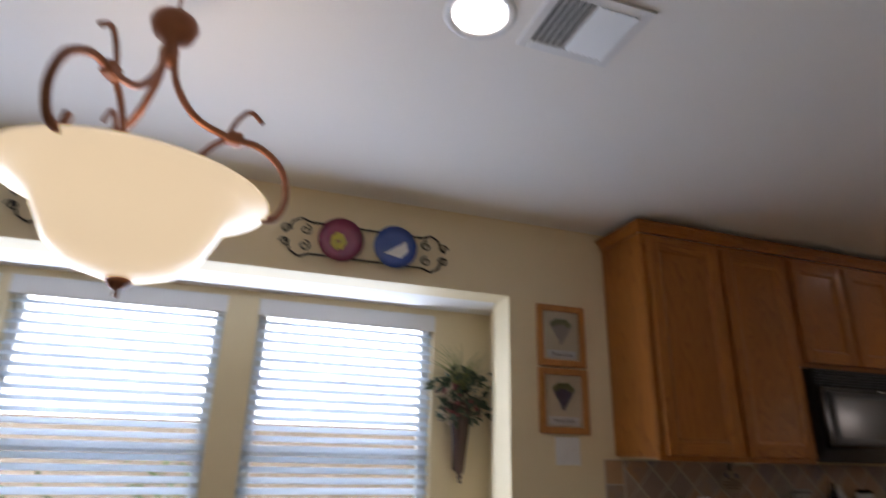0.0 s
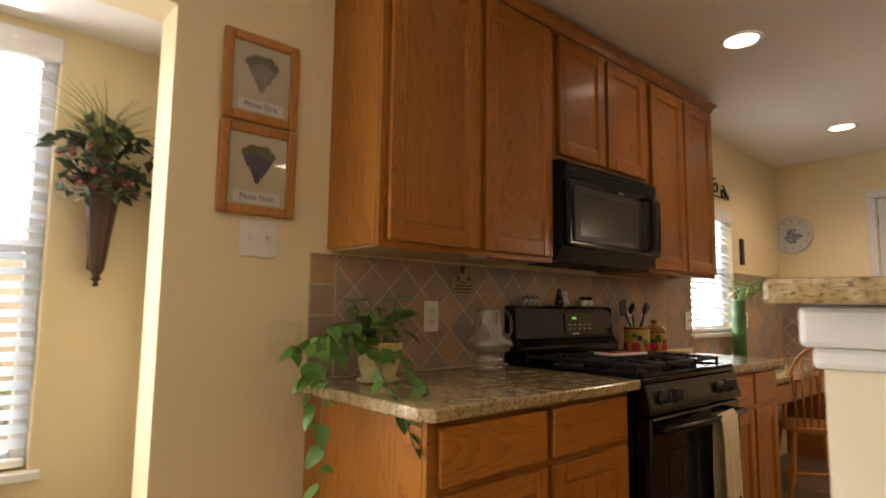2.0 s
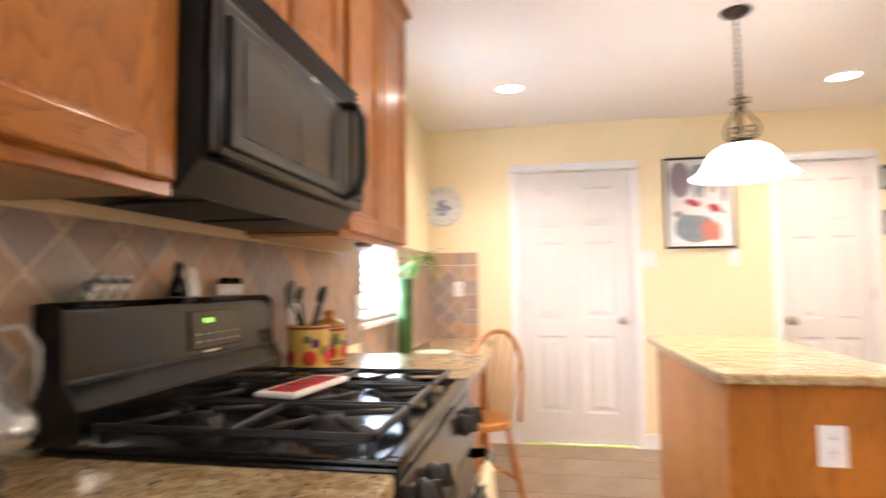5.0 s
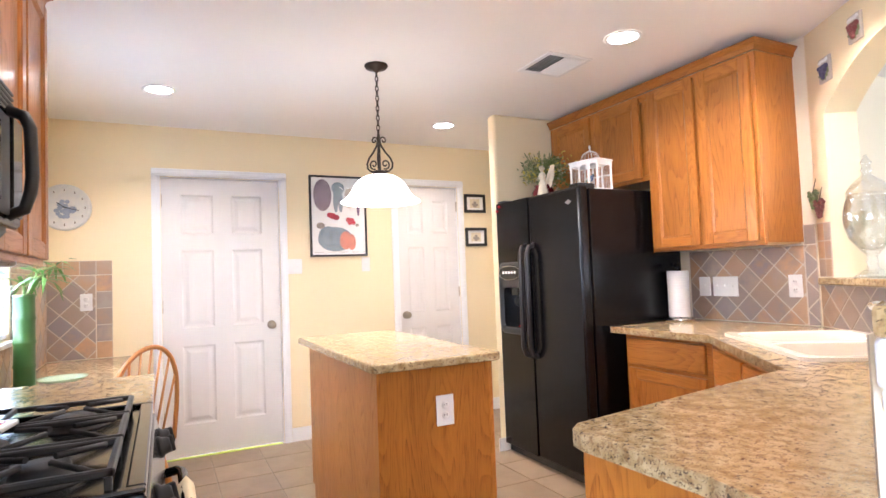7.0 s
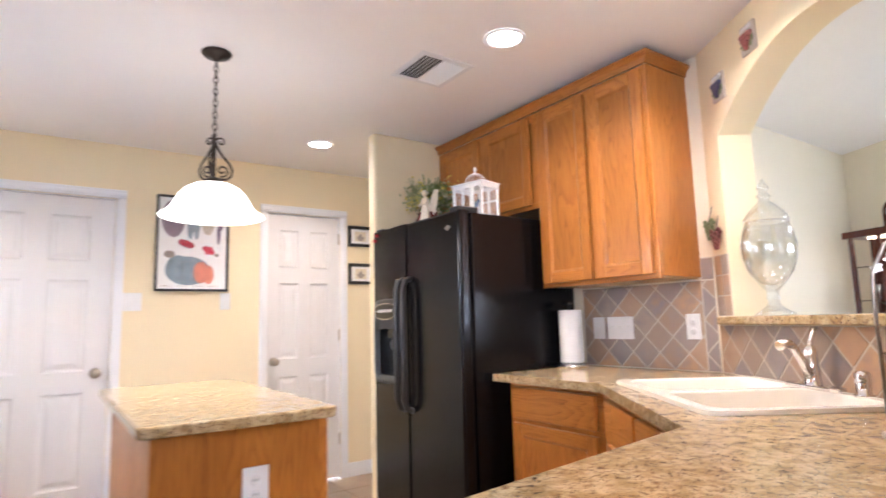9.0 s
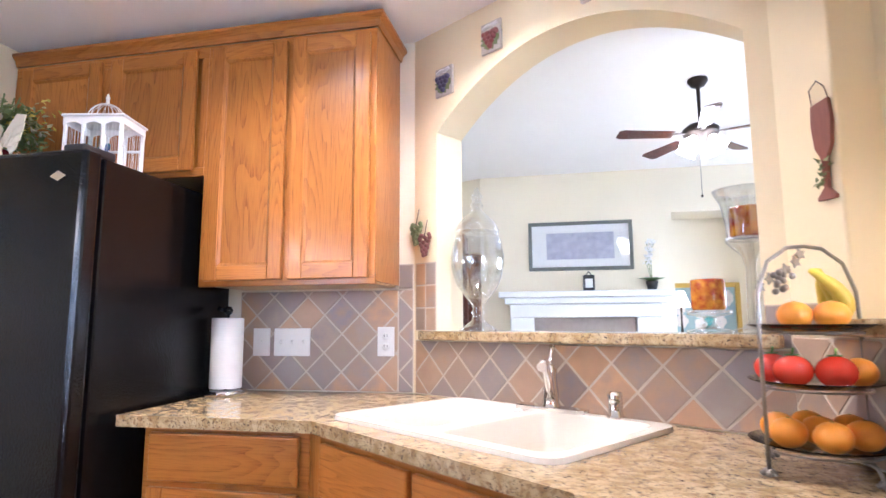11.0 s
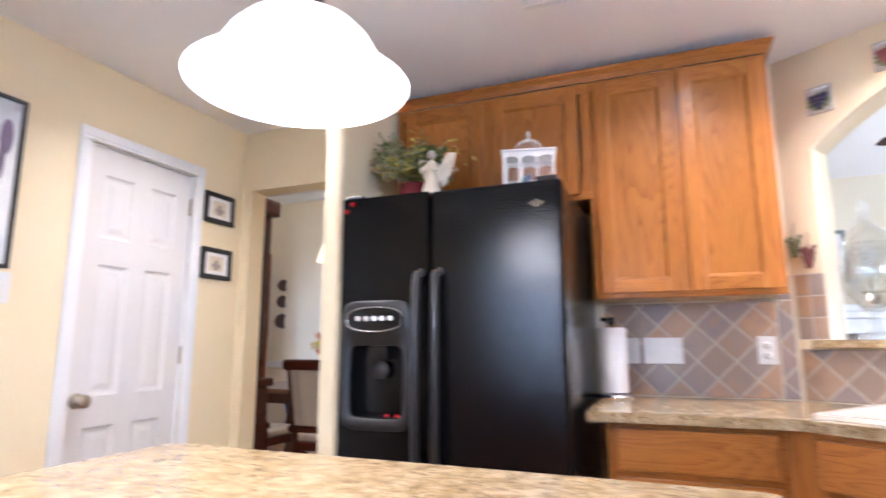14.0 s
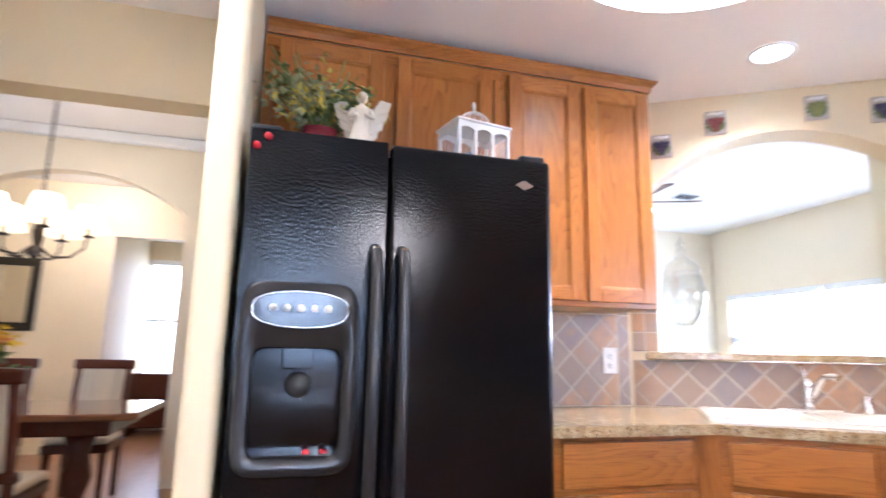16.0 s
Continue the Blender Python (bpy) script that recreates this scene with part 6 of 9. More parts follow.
def pothos():
    px, py = 2.585, 2.16
    c = thing("potted_pothos", pose(px, py, CT + 0.001) @ Matrix.Scale(0.88, 4), "trailing green pothos in a cream woven-look pot", "houseplant")
    bm = bmesh.new()
    lathe(bm, [(0, 0), (0.078, 0), (0.082, 0.006), (0.078, 0.012), (0.062, 0.014), (0.075, 0.06), (0.084, 0.135), (0.087, 0.143), (0.079, 0.143), (0.074, 0.12), (0, 0.118)], 32)
    part("pot", bm, surface("cream_glazed_pot", (0.52, 0.44, 0.20), (0.40, 0.33, 0.14), 0.4, scale=50, bump=0.6, bump_scale=70), c)
    part("soil", bx((-0.045, -0.045, 0.117), (0.045, 0.045, 0.122), 0.002), M_walnut, c)
    rnd = random.Random(3)
    vines = []
    for i in range(12):
        a = rnd.uniform(0, 6.28)
        L = rnd.uniform(0.06, 0.14)
        vines.append([(0.03 * math.cos(a), 0.03 * math.sin(a), 0.12), (0.6 * L * math.cos(a), 0.6 * L * math.sin(a), 0.19 + 0.4 * L), (L * math.cos(a), L * math.sin(a) * 0.7, 0.16 + rnd.uniform(-0.04, 0.16))])
    vines += [[(-0.03, 0, 0.13), (-0.11, -0.02, 0.20), (-0.21, -0.07, 0.16), (-0.29, -0.12, 0.06), (-0.33, -0.17, -0.07), (-0.34, -0.20, -0.20), (-0.36, -0.22, -0.30)],
              [(-0.03, -0.02, 0.13), (-0.14, -0.05, 0.22), (-0.27, -0.10, 0.20), (-0.36, -0.16, 0.10), (-0.40, -0.19, 0.05)],
              [(-0.02, 0.01, 0.13), (-0.13, 0.02, 0.17), (-0.24, -0.02, 0.13), (-0.31, -0.07, 0.0), (-0.32, -0.10, -0.10)],
              [(-0.03, -0.02, 0.13), (-0.12, -0.12, 0.12), (-0.18, -0.30, 0.03), (-0.20, -0.40, -0.02), (-0.20, -0.46, -0.12)],
              [(0.0, -0.03, 0.13), (-0.03, -0.16, 0.10), (-0.06, -0.30, 0.025), (-0.10, -0.38, 0.02)],
              [(-0.03, 0, 0.13), (-0.20, -0.05, 0.19), (-0.32, -0.13, 0.17), (-0.44, -0.20, 0.13)]]
    sb = bmesh.new()
    for v in vines:
        tube(sb, v, 0.0028, 5, taper=[1, 1, 0.9, 0.8, 0.7, 0.6, 0.5])
    part("vines", sb, M_stem, c)
    meshes = []
    for k in range(4):
        bm = bmesh.new()
        heart_leaf(bm, Matrix(), 1.0, 0.1 + 0.1 * k)
        meshes.append(mesh_of("leaf", bm, M_leaf))
    for v in vines:
        v = [Vector(p) for p in v]
        long = len(v) > 3
        n = 13 if long else 4
        for i in range(n):
            f = (i + 1) / n * (len(v) - 1)
            j = min(int(f), len(v) - 2)
            p = v[j].lerp(v[j + 1], f - j)
            d = (v[j + 1] - v[j])
            yaw = math.atan2(d.y, d.x) + rnd.uniform(-1.3, 1.3)
            s = rnd.uniform(0.04, 0.085)
            ob = new("leaf", meshes[rnd.randrange(4)])
            ob.parent = c
            ob.matrix_basis = Matrix.Translation(p) @ Euler((rnd.uniform(-0.7, 0.7), rnd.uniform(-0.3, 1.1 if long else 0.4), yaw)).to_matrix().to_4x4() @ Matrix.Scale(s, 4)


pothos()


def hurricane_lamp():
    c = thing("glass_hurricane_pitcher", pose(3.085, 2.15, CT + 0.001) @ Matrix.Scale(0.98, 4), "frosted glass pitcher with ribbed clear foot and handle", "pitcher")
    frosted = thin_glass("frosted_white_glass", 0.13)
    foot = [(0.046, 0.0), (0.058, 0.004), (0.060, 0.018), (0.050, 0.026), (0.061, 0.036), (0.060, 0.05), (0.050, 0.058), (0.056, 0.0675)]
    out = [(0.056, 0.068), (0.066, 0.073), (0.086, 0.083), (0.096, 0.098), (0.095, 0.112), (0.084, 0.130), (0.068, 0.147), (0.057, 0.166), (0.051, 0.19), (0.050, 0.225), (0.054, 0.24)]
    bm = bmesh.new()
    lathe(bm, [(0, 0.0)] + foot + [(r - 0.004, z) for r, z in foot[::-1][:-1]] + [(0, 0.008)], 36)
    part("ribbed_foot", bm, thin_glass("ribbed_glass", 0.06), c, "clear ribbed glass foot")
    bm = bmesh.new()
    lathe(bm, out + [(r - 0.003, z + 0.001) for r, z in out[::-1]], 36)
    part("glass_body", bm, frosted, c, "frosted glass bowl and neck")
    bm = bmesh.new()
    tube(bm, [(0.046, 0, 0.225), (0.078, 0, 0.232), (0.100, 0, 0.20), (0.098, 0, 0.15), (0.082, 0, 0.115)], 0.006, 8, pose(0, 0, 0, 0, 0, -20))
    part("handle", bm, M_glass, c)


hurricane_lamp()

# wine-country plaque
c = thing("oval_plaque", NW(3.10, 1.245) @ pose(0, -0.011, 0), "oval stone plaque with engraved lines hanging on the tiles", "plaque")
bm = bmesh.new()
prism(bm, [(0.068 * math.cos(a), 0.05 * math.sin(a)) for a in [2 * math.pi * i / 36 for i in range(36)]], 0, 0.012, pose(0, 0, 0, 90, 0, 0), 0.002)
part("stone", bm, surface("tan_stone", (0.36, 0.29, 0.20), (0.30, 0.24, 0.16), 0.6, scale=30), c)
for i, w in enumerate((0.02, 0.045, 0.05, 0.036)):
    part("engraved_line", bx((-w, -0.0135, 0.008 - i * 0.013), (w, -0.0118, 0.014 - i * 0.013)), M_ink, c)
bm = bmesh.new()
for s in (-1, 1):
    disc(bm, s * 0.03, 0.027, 0.012, -0.0126, 10)
part("grape_motif", bm, M_grape, c)
part("hanger", bx((-0.010, -0.010, 0.048), (0.010, -0.001, 0.082), 0.002), M_dark, c)

for x, y in ((2.93, 2.06), (4.40, 2.06)):
    c = thing("under_cabinet_puck", pose(x, y, UZ0 + 0.003), "small round under-cabinet light, off", "light", "under-cabinet lights")
    bm = bmesh.new()
    lathe(bm, [(0, -0.016), (0.028, -0.016), (0.034, -0.010), (0.034, 0.0), (0, 0.0)], 24)
    part("housing", bm, M_nickel, c)


def figurines():
    """Small black-and-white animal salt shakers and friends on the back guard."""
    z = 1.1705
    def critter(x, y, s, mats, tall):
        c = thing("cow_figurine" if not tall else "cat_figurine", pose(x, y, z), "small glossy black and white animal figurine", "figurine", "range-top figurines")
        bm = bmesh.new()
        if tall:
            lathe(bm, [(0, 0), (0.5, 0), (0.55, 0.3), (0.42, 0.8), (0.26, 1.3), (0.3, 1.5), (0.22, 1.75), (0.1, 1.85), (0, 1.86)], 12, Matrix.Scale(s, 4))
            for sx in (-0.16, 0.16):
                lathe(bm, [(0.09, 0), (0, 0.28)], 6, Matrix.Scale(s, 4) @ pose(sx, 0, 1.72))
        else:
            ball(bm, 0.55 * s, pose(0, 0, 0.75 * s), 12, 0.8)
            ball(bm, 0.36 * s, pose(0.1 * s, -0.42 * s, 1.2 * s), 12)
            for sx in (-0.3, 0.3):
                for sy in (-0.22, 0.22):
                    cyl(bm, 0.12 * s, 0, 0.45 * s, 8, pose(sx * s, sy * s, 0))
        part("figure", bm, mats, c)
    mottled = surface("cow_patches", (0.75, 0.74, 0.72), (0.02, 0.02, 0.02), 0.2, scale=60, mix=1.0, bump=0)
    for dx in (0.0, 0.034, 0.066):
        critter(3.445 + dx, 2.275, 0.032, mottled, False)
    critter(3.70, 2.278, 0.042, M_black, True)
    critter(3.742, 2.274, 0.036, M_plate, True)
    for dx in (0.0, 0.05):
        c = thing("salt_shaker", pose(3.89 + dx, 2.277, z), "small round white shaker with black lid", "shaker", "range-top figurines")
        bm = bmesh.new()
        lathe(bm, [(0, 0), (0.018, 0), (0.02, 0.012), (0.019, 0.028), (0, 0.028)], 14)
        part("jar", bm, M_plate, c)
        bm = bmesh.new()
        lathe(bm, [(0.019, 0.0285), (0.018, 0.04), (0.008, 0.046), (0, 0.047)], 14)
        part("lid", bm, M_black, c)


figurines()


def canister(x, y, r, h, lid, label):
    c = thing("ceramic_canister", pose(x, y, CT + 0.001), label, "canister", "fruit canisters")
    bm = bmesh.new()
    lathe(bm, [(0, 0), (r * 0.97, 0), (r, 0.006), (r, h - 0.004), (r * 0.96, h), (r * 0.9, h), (r * 0.9, h - 0.03 if not lid else h), (0, h - 0.03 if not lid else h)], 32)
    part("jar", bm, surface("yellow_glaze", (0.60, 0.42, 0.08), (0.50, 0.26, 0.05), 0.2, scale=18, mix=0.6, bump=0.02, coat=0.4), c)
    rnd = random.Random(int(x * 100))
    for nm, col, k, rr in (("painted_apple", (0.45, 0.03, 0.02), 4, 0.024), ("painted_plum", (0.10, 0.03, 0.12), 6, 0.015), ("painted_foliage", (0.10, 0.14, 0.03), 8, 0.013)):
        mt = surface(nm, col, tuple(v * 1.5 for v in col), 0.25, scale=30, bump=0)
        for i in range(k):
            bm = bmesh.new()
            a = rnd.uniform(-2.9, 0.1) if nm != "painted_apple" else -0.7 - i * 1.0
            ball(bm, rr, pose(r * math.cos(a), r * math.sin(a), h * (0.33 if nm == "painted_apple" else rnd.uniform(0.3, 0.75)), 0, 0, math.degrees(a)) @ Matrix.Diagonal((0.12, 1, 1, 1)), 12)
            part(nm, bm, mt, c)
    for z in (0.008, h - 0.012):
        bm = bmesh.new()
        lathe(bm, [(r + 0.0005, z), (r + 0.003, z + 0.003), (r + 0.0005, z + 0.008)], 32)
        part("rim_band", bm, surface("red_band", (0.35, 0.05, 0.03), None, 0.25, bump=0), c)
    if lid:
        bm = bmesh.new()
        lathe(bm, [(r * 1.02, h + 0.001), (r * 1.04, h + 0.008), (r * 0.7, h + 0.022), (r * 0.25, h + 0.03), (r * 0.22, h + 0.04), (r * 0.32, h + 0.05), (r * 0.2, h + 0.058), (0, h + 0.06)], 28)
        part("lid", bm, surface("amber_glaze", (0.45, 0.23, 0.04), (0.3, 0.10, 0.03), 0.2, scale=20), c)
    return c


canister(4.26, 2.20, 0.066, 0.150, False, "yellow fruit-painted ceramic crock holding utensils")
canister(4.47, 2.215, 0.060, 0.128, True, "yellow fruit-painted ceramic canister with lid")
for k, (dx, dy, lx, ly, kind) in enumerate(((-0.03, 0.0, -0.075, 0.02, "spatula"), (0.0, -0.02, 0.02, -0.02, "spoon"), (0.03, 0.01, 0.075, -0.01, "spoon"), (0.01, 0.02, 0.05, 0.04, "spoon"), (-0.01, 0.02, -0.045, 0.02, "spatula"))):
    c = thing("cooking_" + kind, pose(4.26 + dx, 2.20 + dy, CT + 0.122), "black plastic cooking " + kind + " standing in the crock", "utensil", "crock utensils")
    bm = bmesh.new()
    tube(bm, [(0, 0, 0), (lx * 0.75, ly * 0.75, 0.095)], 0.005, 6)
    part("handle", bm, M_blackmat, c)
    bm = bmesh.new()
    k2 = Matrix.Translation((lx, ly, 0.125)) @ Euler((0.2, math.atan2(lx, 0.12), 0)).to_matrix().to_4x4()
    if kind == "spoon":
        ball(bm, 0.026, k2 @ Matrix.Diagonal((0.85, 0.35, 1.25, 1)), 12)
    else:
        box(bm, (-0.022, -0.003, -0.035), (0.022, 0.003, 0.045), 0.003, k2)
    part("head", bm, M_blackmat, c)

c = thing("spoon_rest", pose(3.745, 1.985, 0.9585, 0, 0, -8), "white tray with red pattern lying on the grates", "tray")
part("tray", bx((-0.12, -0.05, 0), (0.12, 0.05, 0.012), 0.005, 2), M_plate, c)
part("red_panel", bx((-0.10, -0.034, 0.0115), (0.10, 0.034, 0.0135), 0.001), M_red, c)

# towel over the oven handle
def towel():
    x0, y0 = 3.354 + 0.48, NY - 0.012 - 0.655 - 0.074
    c = thing("kitchen_towel", pose(x0, y0, 0), "cream kitchen towel hanging over the oven handle", "towel")
    bm = bmesh.new()
    n, w = 14, 0.155
    prof = [(0.022, 0.42), (0.024, 0.55), (0.022, 0.68), (0.018, 0.745), (0.0, 0.766), (-0.018, 0.745), (-0.024, 0.66), (-0.028, 0.52), (-0.03, 0.40), (-0.028, 0.31)]
    rows = []
    for j, (dy, z) in enumerate(prof):
        row = []
        for i in range(n):
            u = i / (n - 1) - 0.5
            wave = 0.007 * math.sin(u * 15 + 0.6) * min(1, abs(z - 0.766) * 6)
            nar = 1 - 0.10 * min(1, abs(z - 0.5) * 2)
            row.append(bm.verts.new((u * w * nar, dy + wave, z + 0.008 * u)))
        rows.append(row)
    for a, b in zip(rows, rows[1:]):
        for i in range(n - 1):
            f = bm.faces.new((a[i], a[i + 1], b[i + 1], b[i]))
            f.smooth = True
    bmesh.ops.recalc_face_normals(bm, faces=list(bm.faces))
    ob = part("cloth", bm, M_cloth, c)
    md = ob.modifiers.new("thick", 'SOLIDIFY')
    md.thickness = 0.004
    part("embroidery", bx((0.02, -0.0345, 0.40), (0.045, -0.032, 0.45), 0.001), M_ink, c)


towel()

# desk
DZ = 0.77
slab("granite_desk_top", [(4.772, NY - 0.002), (4.772, 1.835), (6.848, 1.835), (6.848, NY - 0.002)], DZ - 0.035, DZ, "speckled tan granite desk top below the window")
c = thing("desk_cabinet", pose(4.752, NY - 0.002, 0), "honey oak desk cabinet with small drawers and knee space", "desk")
part("pedestal", bx((0.0, -0.46, 0.09), (0.34, 0, DZ - 0.036)), M_oak, c)
part("toe_kick", bx((0.01, -0.40, 0), (0.33, -0.01, 0.0895)), M_oakx, c)
panel_door(c, 0.03, 0.31, 0.11, DZ - 0.20, -0.461)
drawer_front(c, 0.03, 0.31, DZ - 0.18, DZ - 0.055, -0.461)
part("apron", bx((0.3405, -0.45, DZ - 0.17), (2.09, -0.43, DZ - 0.036)), M_oakx, c)
for i in range(4):
    drawer_front(c, 0.37 + i * 0.43, 0.77 + i * 0.43, DZ - 0.155, DZ - 0.05, -0.451)
part("end_panel", bx((2.06, -0.44, 0), (2.09, 0, DZ - 0.171)), M_oak, c)


def windsor_chair(m):
    c = thing("windsor_chair", m, "orange oak hoop-back windsor chair pushed to the desk", "chair")
    bm = bmesh.new()
    prism(bm, [(0.20 * math.cos(a) * (1.0 if math.sin(a) > 0 else 0.94), 0.20 * math.sin(a)) for a in [2 * math.pi * i / 28 for i in range(28)]], 0.425, 0.46, None, 0.008)
    part("seat", bm, M_lightwood, c)
    for sx in (-1, 1):
        for sy in (-1, 1):
            bm = bmesh.new()
            a, b = Vector((sx * 0.12, sy * 0.12, 0.43)), Vector((sx * 0.185, sy * 0.19, 0.0))
            tube(bm, [a, a.lerp(b, 0.3), a.lerp(b, 0.5), a.lerp(b, 0.8), b], 0.016, 10, taper=[0.75, 1.0, 1.15, 0.9, 0.65])
            part("leg", bm, M_lightwood, c)
        bm = bmesh.new()
        tube(bm, [(sx * 0.165, -0.165, 0.15), (sx * 0.165, 0.165, 0.15)], 0.010, 8)
        part("stretcher", bm, M_lightwood, c)
    bm = bmesh.new()
    tube(bm, [(-0.165, 0, 0.15), (0.165, 0, 0.15)], 0.010, 8)
    part("stretcher", bm, M_lightwood, c)
    hp = lambda f: Vector((0.185 * math.cos(f) * (1 + 0.12 * math.sin(f)), -0.15 - 0.10 * max(0, math.sin(f)) , 0.45 + 0.50 * max(0, math.sin(f)) ** 0.75))
    bm = bmesh.new()
    tube(bm, [hp(math.pi * i / 24) for i in range(25)], 0.012, 8)
    part("hoop", bm, M_lightwood, c)
    for i in range(7):
        u = (i - 3) * 0.046
        f = math.acos(max(-1, min(1, u * 1.12 / 0.20)))
        bm = bmesh.new()
        tube(bm, [(u * 0.8, -0.145, 0.45), hp(f)], 0.0065, 6)
        part("spindle", bm, M_lightwood, c)
    return c


windsor_chair(pose(5.66, 1.83, 0, 0, 0, -55))


def bamboo_vase():
    c = thing("bamboo_plant", pose(5.70, 2.24, DZ + 0.001), "tall green bamboo stalk vase with arching leaves", "houseplant")
    bm = bmesh.new()
    prof = [(0, 0)]
    for k in range(4):
        z = k * 0.115
        prof += [(0.048, z), (0.045, z + 0.012), (0.045, z + 0.10), (0.048, z + 0.112)]
    prof += [(0.043, 0.46), (0.040, 0.42), (0, 0.42)]
    lathe(bm, prof, 24)
    part("stalk", bm, M_bamboo, c)
    rnd = random.Random(8)
    sb, lb = bmesh.new(), bmesh.new()
    for hx, hy, hz in ((0.20, -0.10, 0.60), (-0.03, -0.08, 0.55), (0.10, 0.02, 0.50), (0.22, -0.06, 0.53)):
        tube(sb, [(0, 0, 0.42), (hx * 0.4, hy * 0.4, hz - 0.03), (hx, hy, hz)], 0.006, 6)
        for i in range(11):
            a = rnd.uniform(0, 6.28)
            L = rnd.uniform(0.10, 0.19)
            m = Matrix.Translation((hx, hy, hz)) @ Euler((rnd.uniform(-0.3, 0.3), rnd.uniform(-0.5, 0.7), a)).to_matrix().to_4x4()
            pts = [(0, 0, 0), (0.3, 0.06, 0.08), (0.65, 0.05, 0.03), (1, 0, -0.14), (0.65, -0.05, 0.03), (0.3, -0.06, 0.08)]
            v = [lb.verts.new(m @ (Vector(p) * L)) for p in pts]
            lb.faces.new((v[0], v[1], v[5]))
            lb.faces.new((v[1], v[2], v[4], v[5]))
            lb.faces.new((v[2], v[3], v[4]))
    part("stems", sb, M_stem, c)
    part("leaves", lb, M_leaf, c)
    d = thing("green_dish", pose(5.80, 2.10, DZ + 0.001), "small pale green glass dish on the desk", "dish")
    bm = bmesh.new()
    lathe(bm, [(0, 0), (0.05, 0), (0.10, 0.02), (0.115, 0.03), (0.10, 0.024), (0.05, 0.006), (0, 0.006)], 24)
    part("bowl", bm, surface("pale_green_glaze", (0.42, 0.56, 0.40), (0.5, 0.62, 0.48), 0.15, scale=14), d)


bamboo_vase()

# iron ornaments round the desk window
c = thing("iron_wall_scroll", NW(5.52, 2.02), "black wrought-iron scroll above the window", "wall ornament")
bm = bmesh.new()
for s in (-1, 1):
    scroll(bm, s * 0.07, 0.02, 0.06, 1.3, 1.5, pose(0, -0.01, 0), 0.006, s)
    scroll(bm, s * 0.19, -0.01, 0.05, 1.3, 1.5, pose(0, -0.01, 0), 0.006, -s)
    scroll(bm, s * 0.27, -0.03, 0.03, 1.2, 1.5, pose(0, -0.01, 0), 0.005, s)
tube(bm, [(-0.29, -0.01, -0.05), (0.29, -0.01, -0.05)], 0.005, 6)
part("scrollwork", bm, M_iron, c)
c = thing("dark_wall_plaque", NW(6.02, 1.60), "narrow dark carved plaque beside the window", "wall ornament")
part("carving", bx((-0.028, -0.02, -0.10), (0.028, -0.0005, 0.10), 0.012, 3), M_walnut, c)

# trim at the floor
for nm, a, b in (("baseboard", (EX - 0.014, D1[1] + 0.064, 0), (EX - 0.001, 1.88, 0.105)), ("baseboard", (EX - 0.014, D2[1] + 0.064, 0), (EX - 0.001, D1[0] - 0.064, 0.105)), ("baseboard", (EX - 0.014, OPY, 0), (EX - 0.001, D2[0] - 0.064, 0.105)),
                 ("baseboard", (5.754, -0.60, 0), (5.767, -0.461, 0.09)), ("baseboard", (6.746, OPY - 0.13, 0), (6.86, OPY + 0.013, 0.105)), ("baseboard", (1.97, NY - 0.013, 0), (2.41, NY - 0.001, 0.105))):
    structure(nm, bx(a, b, 0.004, 2), M_white, "white painted baseboard", "baseboard")
c = new("floor_tape", mesh_of("floor_tape", bx((EX - 0.012, D1[0] + 0.01, 0.002), (EX + 0.03, D1[1] - 0.01, 0.0045)), surface("lime_tape", (0.52, 0.66, 0.05), None, 0.5)))
tagged(c, "strip of lime green tape under the door", "tape")

# ---- things on the sink side ----
def on_ledge(u, v):
    return AW @ pose(u, v, 1.1635)


def on_counter(u, v):
    return AW @ pose(u, v, CT + 0.001)


def faucet():
    c = thing("kitchen_faucet", on_counter(0.70, -0.075), "chrome single-lever kitchen faucet behind the sink", "faucet")
    bm = bmesh.new()
    prism(bm, [(0.10 * (1 if math.cos(t) > 0 else -1) + 0.028 * math.cos(t), 0.028 * math.sin(t)) for t in [2 * math.pi * i / 24 for i in range(24)]], 0.0, 0.013, None, 0.003)
    bm.transform(pose(0, 0, 0.012))
    part("base_plate", bm, M_chrome, c)
    bm = bmesh.new()
    lathe(bm, [(0.030, 0.024), (0.027, 0.03), (0.024, 0.045), (0.025, 0.07), (0.022, 0.085), (0.020, 0.115), (0.022, 0.13), (0.016, 0.145), (0.010, 0.15), (0, 0.151)], 24)
    part("column", bm, M_chrome, c)
    bm = bmesh.new()
    tube(bm, [(0.004, -0.01, 0.05), (0.022, -0.04, 0.10), (0.036, -0.075, 0.145), (0.046, -0.095, 0.158), (0.062, -0.125, 0.158), (0.072, -0.145, 0.154)], 0.0135, 10, taper=[1.2, 1.1, 1, 1.05, 1.1, 1.1])
    part("spout", bm, M_chrome, c)
    bm = bmesh.new()
    tube(bm, [(0, 0, 0.145), (-0.004, 0.012, 0.175), (-0.010, 0.03, 0.205)], 0.007, 8, taper=[1.2, 0.8, 1.4])
    part("lever", bm, M_chrome, c)


